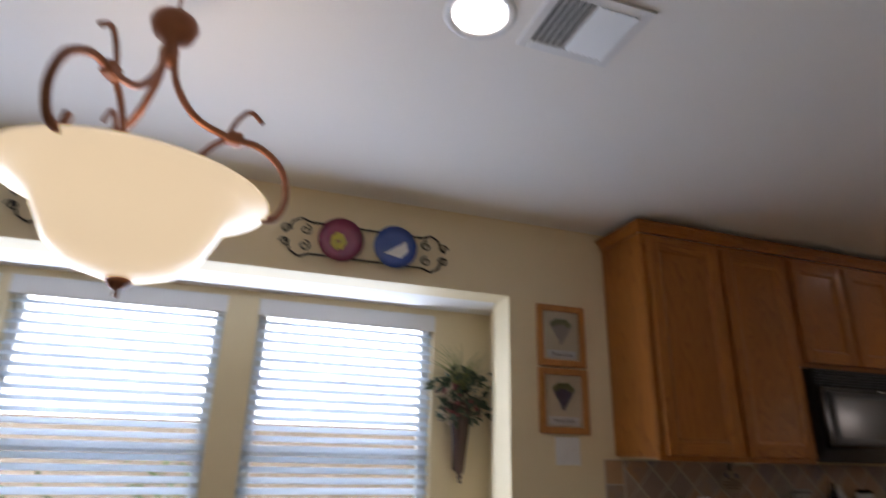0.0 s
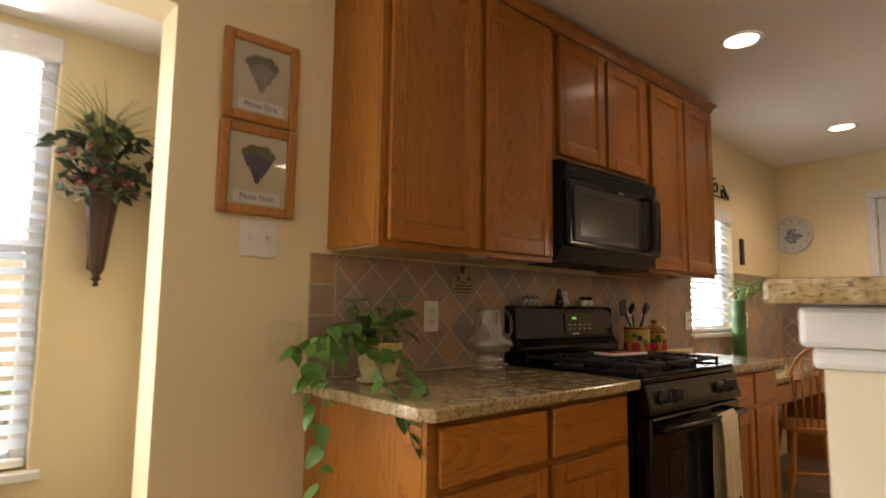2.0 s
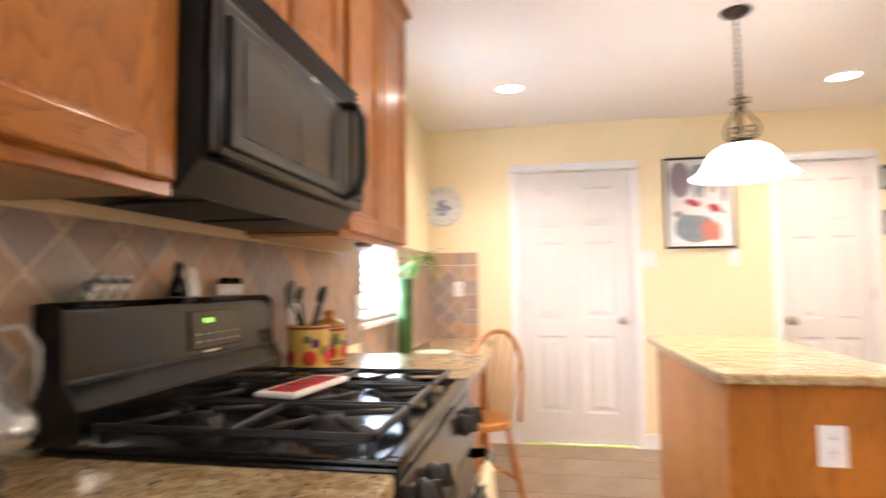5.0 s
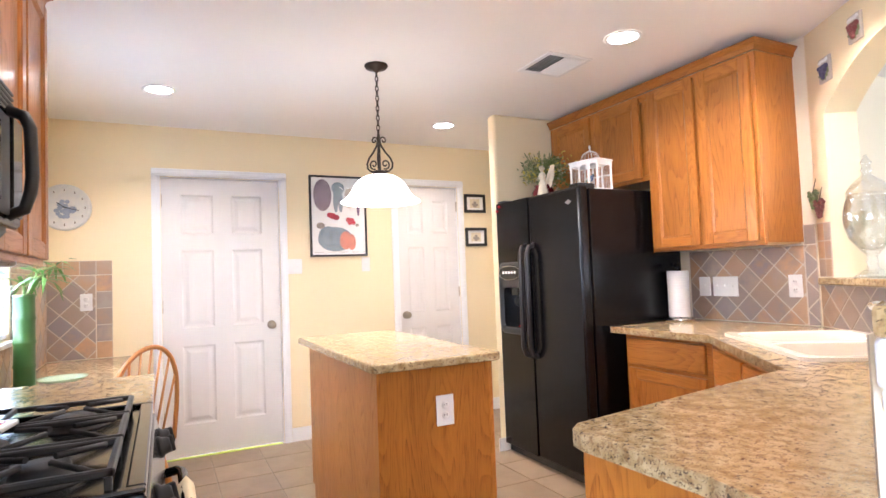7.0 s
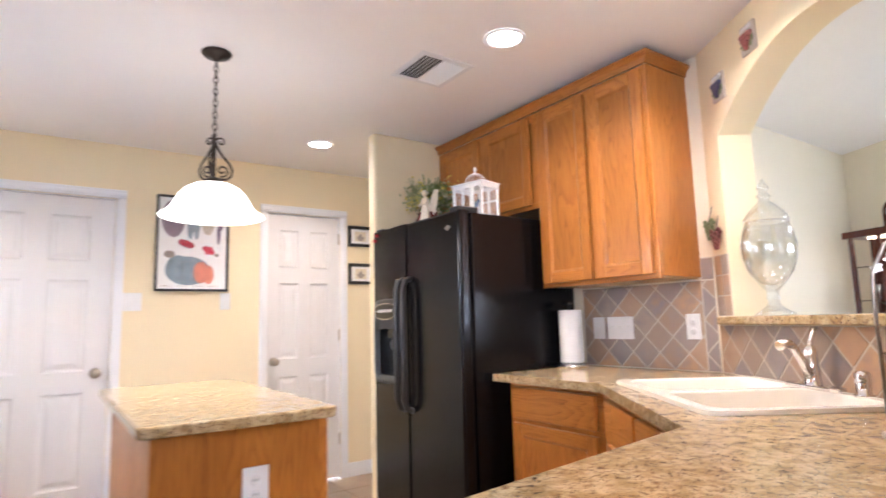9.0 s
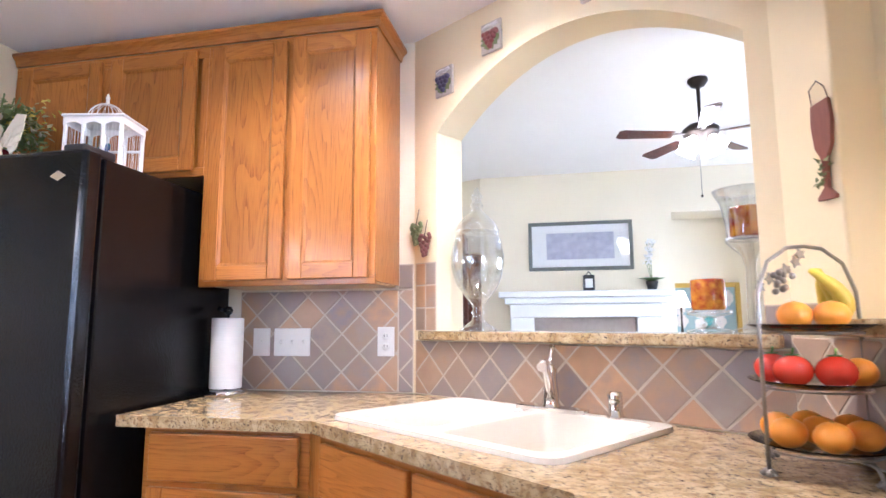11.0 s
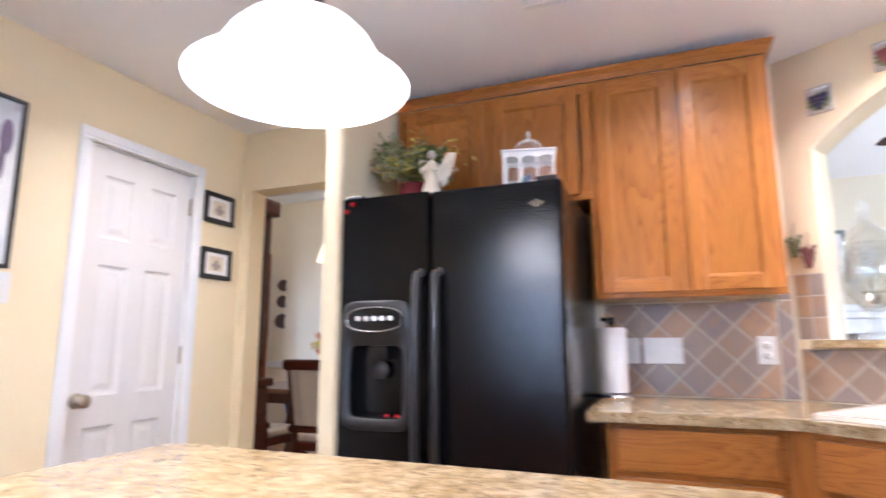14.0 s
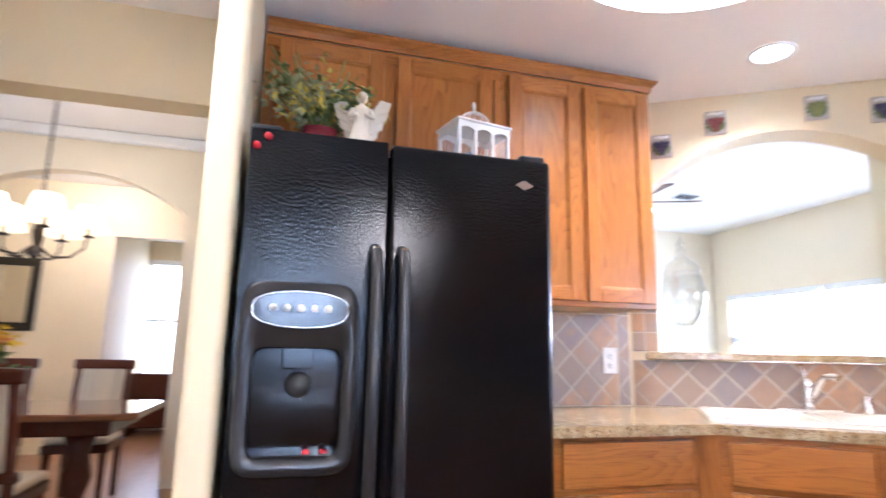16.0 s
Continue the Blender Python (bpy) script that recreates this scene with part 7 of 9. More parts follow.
faucet()
c = thing("soap_dispenser", on_counter(0.915, -0.075), "short chrome soap dispenser beside the faucet", "soap dispenser")
bm = bmesh.new()
lathe(bm, [(0, 0.012), (0.026, 0.012), (0.026, 0.018), (0.020, 0.022), (0.0205, 0.06), (0.022, 0.075), (0.017, 0.085), (0, 0.086)], 24)
part("pump", bm, M_chrome, c)
c = thing("sink_sprayer_cap", on_counter(0.63, -0.155) @ pose(0, 0, 0.0125), "small round ivory hole cap on the sink", "cap")
bm = bmesh.new()
lathe(bm, [(0, 0), (0.018, 0), (0.016, 0.004), (0, 0.005)], 16)
part("cap", bm, M_plate, c)


def towel_holder():
    c = thing("paper_towel_holder", pose(4.775, -1.175, CT + 0.001), "steel stand holding a white paper towel roll", "paper towel")
    bm = bmesh.new()
    lathe(bm, [(0, 0), (0.082, 0), (0.084, 0.004), (0.084, 0.016), (0.078, 0.02), (0, 0.02)], 32)
    part("base", bm, M_chrome, c)
    bm = bmesh.new()
    lathe(bm, [(0.06, 0.026), (0.062, 0.03), (0.062, 0.298), (0.060, 0.302), (0.02, 0.302), (0.02, 0.026)], 36)
    part("paper_roll", bm, M_paper, c, "white quilted paper roll")
    bm = bmesh.new()
    lathe(bm, [(0.006, 0.02), (0.006, 0.315), (0.014, 0.32), (0.018, 0.335), (0.010, 0.348), (0, 0.35)], 16)
    part("post", bm, M_black, c)
    bm = bmesh.new()
    tube(bm, [(0.02, 0, 0.335), (0.045, 0, 0.342)], 0.010, 8)
    part("finial", bm, M_black, c)


towel_holder()


def apothecary_jar():
    c = thing("apothecary_jar", on_ledge(0.255, 0.10), "tall clear glass apothecary jar with lid on the ledge", "jar")
    bm = bmesh.new()
    out = [(0.072, 0.0), (0.074, 0.006), (0.05, 0.02), (0.024, 0.04), (0.02, 0.06), (0.028, 0.07), (0.02, 0.08), (0.022, 0.10), (0.045, 0.125), (0.085, 0.18), (0.103, 0.245), (0.105, 0.29), (0.095, 0.345), (0.085, 0.37), (0.088, 0.385)]
    inn = [(0.084, 0.382), (0.081, 0.37), (0.091, 0.345), (0.101, 0.29), (0.099, 0.245), (0.081, 0.182), (0.04, 0.13), (0, 0.12)]
    lathe(bm, [(0, 0.0)] + out + inn, 40)
    part("bowl", bm, M_glass, c)
    bm = bmesh.new()
    lathe(bm, [(0.086, 0.388), (0.088, 0.394), (0.07, 0.425), (0.045, 0.45), (0.024, 0.468), (0.018, 0.48), (0.028, 0.492), (0.018, 0.505), (0.016, 0.515), (0.024, 0.528), (0.012, 0.548), (0.006, 0.565), (0, 0.567)], 36)
    part("lid", bm, M_glass, c)


apothecary_jar()
M_amber = surface("amber_red_mosaic_glass", (0.50, 0.21, 0.015), (0.24, 0.008, 0.008), 0.12, scale=46, mix=1.0, bump=0.2, bump_scale=60)


def candle(u, v, stem, cup):
    c = thing("candle_holder", on_ledge(u, v), "clear glass pedestal holding an amber and red mosaic candle", "candle holder", "ledge candles")
    bm = bmesh.new()
    h = stem
    lathe(bm, [(0, 0), (0.06, 0), (0.062, 0.006), (0.03, 0.014), (0.014, 0.03), (0.018, 0.05 if h > 0.06 else 0.035), (0.012, h * 0.7), (0.02, h * 0.85), (0.056, h), (0.060, h + 0.012), (0.052, h + 0.006), (0, h + 0.003)], 28)
    part("pedestal", bm, M_glass, c)
    bm = bmesh.new()
    lathe(bm, [(0, h + 0.013), (0.042, h + 0.013), (0.045, h + 0.02), (0.045, h + 0.095), (0.041, h + 0.098), (0.038, h + 0.08), (0, h + 0.08)], 28)
    part("candle_glass", bm, M_amber, c, "amber and red mosaic glass")
    if cup:
        bm = bmesh.new()
        lathe(bm, [(0.052, h + 0.008), (0.055, h + 0.05), (0.066, h + 0.11), (0.085, h + 0.145), (0.083, h + 0.146), (0.063, h + 0.111), (0.051, h + 0.05)], 32)
        part("hurricane_shade", bm, M_glass, c)


candle(1.13, 0.075, 0.05, False)
candle(1.235, 0.105, 0.245, True)


def fruit_stand():
    c = thing("tiered_fruit_stand", pose(2.985, -0.31, CT + 0.001, 0, 0, 205) @ Matrix.Scale(0.80, 4), "three-tier smoked-glass fruit stand with silver leaf frame", "fruit stand")
    smoke = glass("smoked_glass", (0.45, 0.42, 0.34), 0.02)
    silver = surface("antique_silver", (0.30, 0.27, 0.235), (0.18, 0.16, 0.14), 0.35, metal=0.9, scale=30)
    tiers = ((0.055, 0.150), (0.195, 0.142), (0.325, 0.132))
    for z, r in tiers:
        bm = bmesh.new()
        lathe(bm, [(0, z), (r * 0.7, z), (r, z + 0.014), (r + 0.002, z + 0.017), (r * 0.7, z + 0.004), (0, z + 0.004)], 40)
        part("glass_plate", bm, smoke, c, "smoked glass plate")
        bm = bmesh.new()
        tube(bm, [(r * 0.78 * math.cos(a), r * 0.78 * math.sin(a), z - 0.004) for a in [2 * math.pi * i / 32 for i in range(33)]], 0.003, 6)
        part("ring", bm, silver, c)
    bm = bmesh.new()
    R = 0.148
    tube(bm, [(-R, 0, 0.0), (-R, 0, 0.34), (-R * 0.97, 0, 0.42), (-R * 0.75, 0, 0.49), (-R * 0.35, 0, 0.525), (0, 0, 0.53), (R * 0.35, 0, 0.525), (R * 0.75, 0, 0.49), (R * 0.97, 0, 0.42), (R, 0, 0.34), (R, 0, 0.0)], 0.0048, 8)
    part("hoop_handle", bm, silver, c)
    for a in (0, 90, 180, 270):
        m = pose(0, 0, 0, 0, 0, a)
        bm = bmesh.new()
        if a % 180:
            tube(bm, [(0.10, 0, 0.05), (0.135, 0, 0.04), (0.15, 0, 0.012)], 0.0045, 6, m)
        for i in range(9):
            ball(bm, 0.0065, m @ pose(0.15 + 0.008 * (i % 3 - 1), 0.008 * ((i // 3) % 3 - 1), 0.0075 + 0.005 * (i % 2)), 8)
        part("grape_foot", bm, silver, c)
    bm = bmesh.new()
    rnd = random.Random(2)
    for k in range(5):
        p = (-R * 0.9 + k * 0.03, rnd.uniform(-0.01, 0.01), 0.43 + 0.02 * k)
        t = bmesh.new()
        pts = [t.verts.new((p[0] + 0.016 * (1 if i % 2 else 0.55) * math.cos(i * math.pi / 5), p[1] - 0.008, p[2] + 0.016 * (1 if i % 2 else 0.55) * math.sin(i * math.pi / 5))) for i in range(10)]
        f = t.faces.new(pts)
        ex = bmesh.ops.extrude_face_region(t, geom=[f])
        for v in ex["geom"]:
            if isinstance(v, bmesh.types.BMVert):
                v.co.y += 0.004
        merge(bm, t)
    for k in range(14):
        ball(bm, 0.008, pose(-R * 0.55 + rnd.uniform(-.025, .025), -0.01 + rnd.uniform(-.01, .01), 0.44 + rnd.uniform(-.03, .03)), 8)
    part("leaf_ornament", bm, silver, c)
    m_or = surface("orange_peel", (0.80, 0.30, 0.02), (0.72, 0.22, 0.015), 0.4, scale=20, bump=0.4, bump_scale=220, bump_dist=0.001)
    m_to = surface("tomato_skin", (0.50, 0.035, 0.015), (0.42, 0.02, 0.01), 0.15, scale=8, bump=0)
    m_ba = surface("banana_skin", (0.66, 0.50, 0.05), (0.60, 0.46, 0.06), 0.4, scale=9, stretch=(1, 1, 3))

    def fruit(name, x, y, z, r, mat, squash, label):
        f = thing(name, c.matrix_world @ pose(x, y, z), label, "fruit", "stand fruit")
        bm = bmesh.new()
        n = 10
        lathe(bm, [(r * math.sin(math.pi * i / n) * (1 - (0.10 if i in (0, 1, n - 1, n) else 0)), r * squash * (1 - math.cos(math.pi * i / n))) for i in range(n + 1)], 18, pose(rnd.uniform(-.1, .1) * 0, 0, 0))
        part("flesh", bm, mat, f)
        bm = bmesh.new()
        if name == "tomato":
            for i in range(5):
                a = i * 1.257
                tube(bm, [(0, 0, r * 2 * squash - 0.002), (0.016 * math.cos(a), 0.016 * math.sin(a), r * 2 * squash + 0.001)], 0.003, 5, taper=[1, 0.4])
            tube(bm, [(0, 0, r * 2 * squash - 0.002), (0.004, 0, r * 2 * squash + 0.016)], 0.003, 5)
            part("calyx", bm, M_leaf, f)
        else:
            lathe(bm, [(0, 0.003), (0.004, 0.002), (0.005, 0)], 8, pose(0, 0, r * 2 * squash - 0.002))
            part("stem_button", bm, M_stem, f)
    zb = tiers[0][0] + 0.0045
    for k in range(6):
        a = k * 1.047
        fruit("orange", 0.088 * math.cos(a), 0.088 * math.sin(a), zb, 0.040, m_or, 0.86, "bright orange mandarin on the glass plate")
    fruit("orange", 0.0, 0.0, zb, 0.040, m_or, 0.86, "bright orange mandarin on the glass plate")
    zm = tiers[1][0] + 0.0045
    for k, (a, nm) in enumerate(((3.4, "tomato"), (4.4, "tomato"), (2.4, "tomato"), (5.4, "orange"), (0.2, "orange"), (1.3, "orange"))):
        fruit(nm, 0.086 * math.cos(a), 0.086 * math.sin(a), zm, 0.042 if nm == "tomato" else 0.038, m_to if nm == "tomato" else m_or, 0.86, "ripe red tomato on the glass plate" if nm == "tomato" else "bright orange mandarin on the glass plate")
    zt = tiers[2][0] + 0.0045
    for a in (3.5, 4.5):
        fruit("orange", 0.075 * math.cos(a), 0.075 * math.sin(a), zt, 0.038, m_or, 0.86, "bright orange mandarin on the glass plate")
    b = thing("banana_bunch", c.matrix_world @ pose(0.03, 0.02, zt), "small bunch of ripe yellow bananas", "fruit", "stand fruit")
    for k in range(4):
        bm = bmesh.new()
        a = -0.5 + k * 0.38
        pts = [(0.0 + 0.075 * math.sin(s * 2.2) * math.cos(a) + 0.01 * k, 0.075 * math.sin(s * 2.2) * math.sin(a), 0.145 - 0.128 * s) for s in [i / 8 for i in range(9)]]
        tube(bm, pts, 0.018, 7, taper=[0.35, 0.6, 0.9, 1, 1, 1, 0.95, 0.7, 0.3])
        part("banana", bm, m_ba, b)


fruit_stand()


def grape_tile(u, z, tilt, grape, label):
    c = thing("grape_wall_tile", AW @ pose(u, -0.001, z, 0, tilt, 0), label, "wall tile", "grape tiles over the arch")
    part("tile", bx((-0.048, -0.012, -0.06), (0.048, 0, 0.06), 0.003, 2), surface("chalk_tile", (0.54, 0.48, 0.42), (0.46, 0.40, 0.34), 0.7, scale=25), c)
    bm = bmesh.new()
    rnd = random.Random(int(u * 50))
    k = 0
    for r in range(4):
        for i in range(4 - r):
            ball(bm, 0.0115 + rnd.uniform(-0.001, 0.001), pose((i - (3 - r) / 2) * 0.019 + rnd.uniform(-0.002, 0.002), -0.018, 0.012 - r * 0.0165), 8)
    part("grapes", bm, grape, c)
    bm = bmesh.new()
    for i in range(9):
        t = bmesh.new()
        a = i * 0.7
        t.faces.new([t.verts.new((0.031 * math.cos(a) + 0.019 * math.cos(j * 1.047) * (1 if j % 2 else 0.6), -0.0135 - 0.001 * (i % 3), -0.012 + 0.028 * math.sin(a) + 0.017 * math.sin(j * 1.047) * (1 if j % 2 else 0.6))) for j in range(6)])
        merge(bm, t)
    part("leaves", bm, M_sage, c)
    bm = bmesh.new()
    tube(bm, [(-0.036, -0.014, 0.038), (-0.012, -0.016, 0.044), (0.012, -0.016, 0.040), (0.034, -0.014, 0.046)], 0.007, 6)
    part("ribbon", bm, M_plate, c)


M_redgrape = surface("red_grape", (0.22, 0.05, 0.05), (0.30, 0.12, 0.09), 0.5, scale=40)
M_greengrape = surface("green_grape", (0.22, 0.24, 0.06), (0.30, 0.30, 0.10), 0.5, scale=40)
for u, z, t, g, nm in ((0.185, 2.165, 0, M_grape, "blue"), (0.435, 2.262, 0, M_redgrape, "red"), (0.865, 2.292, 0, M_greengrape, "green"), (1.125, 2.255, 0, M_grape, "purple")):
    grape_tile(u, z, t, g, "chalk-white wall tile with moulded " + nm + " grapes")

for u, z, mat, nm in ((0.035, 1.56, M_sage, "green"), (0.085, 1.51, surface("dried_red", (0.20, 0.06, 0.05), (0.14, 0.05, 0.04), 0.6, scale=30), "dark red")):
    c = thing("hanging_grape_ornament", AW @ pose(u, -0.026, z), nm + " grape-cluster ornament hanging by a cord", "wall ornament", "grape ornaments")
    bm = bmesh.new()
    rnd = random.Random(7)
    for i in range(26):
        f = i / 26
        a = i * 2.4
        r = 0.022 * (1 - f) + 0.004
        ball(bm, 0.009, pose(r * math.cos(a), r * math.sin(a) * 0.8, 0.035 - 0.085 * f), 8)
    part("cluster", bm, mat, c)
    bm = bmesh.new()
    tube(bm, [(0, 0.0, 0.03), (-0.003, 0.02, 0.10)], 0.002, 5)
    part("cord", bm, M_walnut, c)

# bottle-shaped plaque and wall lamp on the wall over the bar
BW = HB @ pose(0.2235, -HL + 0.085, 0, 0, 0, 90 + 14.8)
c = thing("bottle_plaque", BW @ pose(0.058, 0, 1.585) @ Matrix.Scale(0.78, 4), "carved wooden wine-glass plaque with vine leaves", "wall ornament")
bm = bmesh.new()
prism(bm, [(-0.030, 0.13), (0.030, 0.14), (0.036, 0.07), (0.028, 0.0), (0.010, -0.035), (0.007, -0.12), (0.030, -0.145), (0.028, -0.155), (-0.032, -0.155), (-0.03, -0.145), (-0.007, -0.12), (-0.009, -0.035), (-0.027, 0.0), (-0.034, 0.07)], 0, 0.014, pose(0, 0, 0, 90, 0, 0), 0.002)
part("glass_shape", bm, surface("mahogany_stain", (0.23, 0.075, 0.05), (0.16, 0.05, 0.035), 0.5, scale=14, stretch=(6, 6, 1)), c)
bm = bmesh.new()
tube(bm, [(-0.028, -0.008, 0.135), (-0.03, -0.012, 0.18), (0.0, -0.014, 0.20), (0.022, -0.012, 0.175), (0.028, -0.008, 0.14)], 0.002, 5)
part("wire_loop", bm, M_walnut, c)
bm = bmesh.new()
rnd = random.Random(4)
for i in range(26):
    leaf(bm, (rnd.uniform(-.02, .02), -0.02, rnd.uniform(-0.11, -0.03)), 0.022, rnd)
part("vine_leaves", bm, M_sage, c)


def wall_lamp():
    m = HB @ pose(0.1005, -0.86, 1.42, 0, 0, 90)
    c = thing("pin_up_wall_lamp", m, "wall lamp with cream fabric shade, switched on", "wall lamp")
    part("back_plate", bx((-0.03, -0.012, -0.11), (0.03, -0.0005, 0.02), 0.005, 2), M_bronze, c)
    bm = bmesh.new()
    tube(bm, [(0, -0.01, -0.06), (0, -0.05, -0.09), (0, -0.08, -0.05), (0, -0.088, 0.05)], 0.007, 8)
    part("arm", bm, M_bronze, c)
    bm = bmesh.new()
    lathe(bm, [(0.080, 0.03), (0.082, 0.032), (0.046, 0.175), (0.043, 0.175), (0.077, 0.033)], 36, pose(0, -0.088, 0))
    part("shade", bm, glowing("lit_cream_fabric", (1.0, 0.80, 0.50), 1.0, (0.75, 0.65, 0.48)), c, "glowing cream fabric shade")
    bm = bmesh.new()
    ball(bm, 0.026, pose(0, -0.088, 0.08), 14)
    part("bulb", bm, M_recess, c)
    d = bpy.data.lights.new("wall_lamp_bulb", 'POINT')
    d.energy, d.color, d.shadow_soft_size = 2.5, WARM, 0.03
    ob = new("wall_lamp_bulb", d)
    ob.matrix_world = m @ pose(0, -0.088, 0.03)


wall_lamp()
c = outlet(None, HB @ pose(0.2535, -0.93, 1.04, 0, 0, 90), 0.066, 0.10, label="white outlet with a plugged-in clear night light")
bm = bmesh.new()
box(bm, (-0.012, -0.04, 0.008), (0.012, -0.007, 0.034), 0.005)
part("night_light", bm, M_plate, c)

# ---- on top of the refrigerator ----
FT = 1.7225


def bird_cage():
    c = thing("bird_cage", pose(5.03, -0.76, FT, 0, 0, 12) @ Matrix.Diagonal((0.74, 0.75, 1.15, 1)), "white wooden bird cage with wire dome", "bird cage")
    w, d, h = 0.14, 0.10, 0.14
    part("floor", bx((-w, -d, 0), (w, d, 0.012), 0.003), M_plate, c)
    for x in (-w + 0.009, -w / 3, w / 3, w - 0.009):
        for y in (-d + 0.009, d - 0.009):
            part("post", bx((x - 0.008, y - 0.008, 0.012), (x + 0.008, y + 0.008, h), 0.002), M_plate, c)
    bm = bmesh.new()
    for y in (-d, d - 0.006):
        t = bmesh.new()
        pts = [(-w, h + 0.022)] + [(-w + 2 * w * i / 36, h - 0.006 + 0.012 * abs(math.sin(math.pi * 3 * i / 36))) for i in range(37)] + [(w, h + 0.022)]
        prism(t, pts, 0, 0.006)
        merge(bm, t, Matrix(((1, 0, 0, 0), (0, 0, -1, y + 0.006), (0, 1, 0, 0), (0, 0, 0, 1))))
    for x in (-w, w - 0.006):
        box(bm, (x, -d, h), (x + 0.006, d, h + 0.022))
    part("scalloped_cornice", bm, M_plate, c)
    part("roof", bx((-w - 0.008, -d - 0.008, h + 0.022), (w + 0.008, d + 0.008, h + 0.030), 0.003), M_plate, c)
    wb = bmesh.new()
    for i in range(15):
        x = -w + 0.02 + i * (2 * w - 0.04) / 14
        for y in (-d + 0.008, d - 0.008):
            tube(wb, [(x, y, 0.01), (x, y, h)], 0.0012, 4)
    for i in range(9):
        y = -d + 0.02 + i * (2 * d - 0.04) / 8
        for x in (-w + 0.008, w - 0.008):
            tube(wb, [(x, y, 0.01), (x, y, h)], 0.0012, 4)
    part("wires", wb, M_plate, c)
    db = bmesh.new()
    for k in range(16):
        a = k * math.pi / 8
        tube(db, [(0.085 * math.cos(a) * math.cos(t), 0.075 * math.sin(a) * math.cos(t), h + 0.03 + 0.055 * math.sin(t)) for t in [i * math.pi / 12 for i in range(7)]], 0.0014, 4)
    part("wire_dome", db, M_plate, c)
    bm = bmesh.new()
    lathe(bm, [(0, h + 0.082), (0.010, h + 0.084), (0.007, h + 0.098), (0.011, h + 0.104), (0.004, h + 0.118), (0, h + 0.12)], 12)
    part("finial", bm, M_plate, c)
    part("cross_bar", bx((-w + 0.01, -d + 0.003, 0.085), (w - 0.01, -d + 0.013, 0.093), 0.002), M_plate, c)
    b = thing("toy_bird", c.matrix_world @ pose(0.03, -0.03, 0.06), "small painted blue and green toy bird", "ornament")
    bm = bmesh.new()
    ball(bm, 0.02, pose(0, 0, 0.02) @ Matrix.Diagonal((1.5, 0.8, 0.9, 1)), 12)
    ball(bm, 0.012, pose(-0.028, 0, 0.034), 10)
    tube(bm, [(0, 0, 0.0), (0, 0, -0.048)], 0.003, 5)
    tube(bm, [(0.025, 0, 0.018), (0.055, 0, 0.0)], 0.007, 6, taper=[1, 0.4])
    part("body", bm, surface("bird_paint", (0.04, 0.09, 0.32), (0.06, 0.25, 0.05), 0.35, scale=30, mix=1), b)


bird_cage()


def angel():
    bm = bmesh.new()
    prof = [(0.0, 0), (0.050, 0), (0.052, 0.006), (0.044, 0.045), (0.033, 0.09), (0.025, 0.125), (0.021, 0.140), (0.026, 0.158), (0.029, 0.176), (0.022, 0.190), (0.010, 0.197), (0.009, 0.204)]
    t = bmesh.new()
    lathe(t, prof, 28)
    for v in t.verts:
        a, r = math.atan2(v.co.y, v.co.x), math.hypot(v.co.x, v.co.y)
        k = 1 + 0.10 * max(0.0, 1 - v.co.z / 0.13) * math.sin(7 * a)
        v.co.x, v.co.y = r * k * math.cos(a), 0.82 * r * k * math.sin(a)
    merge(bm, t)
    ball(bm, 0.0175, pose(0.002, -0.004, 0.221), 16, 1.15)
    ball(bm, 0.0185, pose(0.0, 0.003, 0.226), 14)
    for s in (-1, 1):
        for q, (rise, reach) in enumerate(((0.235, 0.098), (0.205, 0.090), (0.172, 0.076), (0.142, 0.058))):
            t = bmesh.new()
            prism(t, [(0.0, 0.125 + 0.008 * q), (s * 0.02, 0.168 - 0.004 * q), (s * reach * 0.62, rise), (s * reach, rise - 0.004), (s * reach * 0.93, rise - 0.035), (s * reach * 0.55, rise - 0.055), (s * 0.018, 0.112)][::s], -0.003, 0.003, None, 0.0015)
            merge(bm, t, pose(0, 0.020 + 0.0045 * q, 0, 90, 0, s * 14))
        tube(bm, [(s * 0.026, -0.002, 0.180), (s * 0.036, -0.018, 0.150), (s * 0.012, -0.034, 0.152)], 0.0085, 8, taper=[1.1, 1.0, 0.7])
    ob = new("angel_figurine", mesh_of("angel_figurine", bm, surface("ivory_bisque", (0.74, 0.66, 0.52), (0.62, 0.52, 0.38), 0.6, scale=30)))
    ob.matrix_world = pose(5.435, -0.69, FT, 0, 0, 172)
    tagged(ob, "small ivory winged angel figurine on the refrigerator", "figurine")


angel()


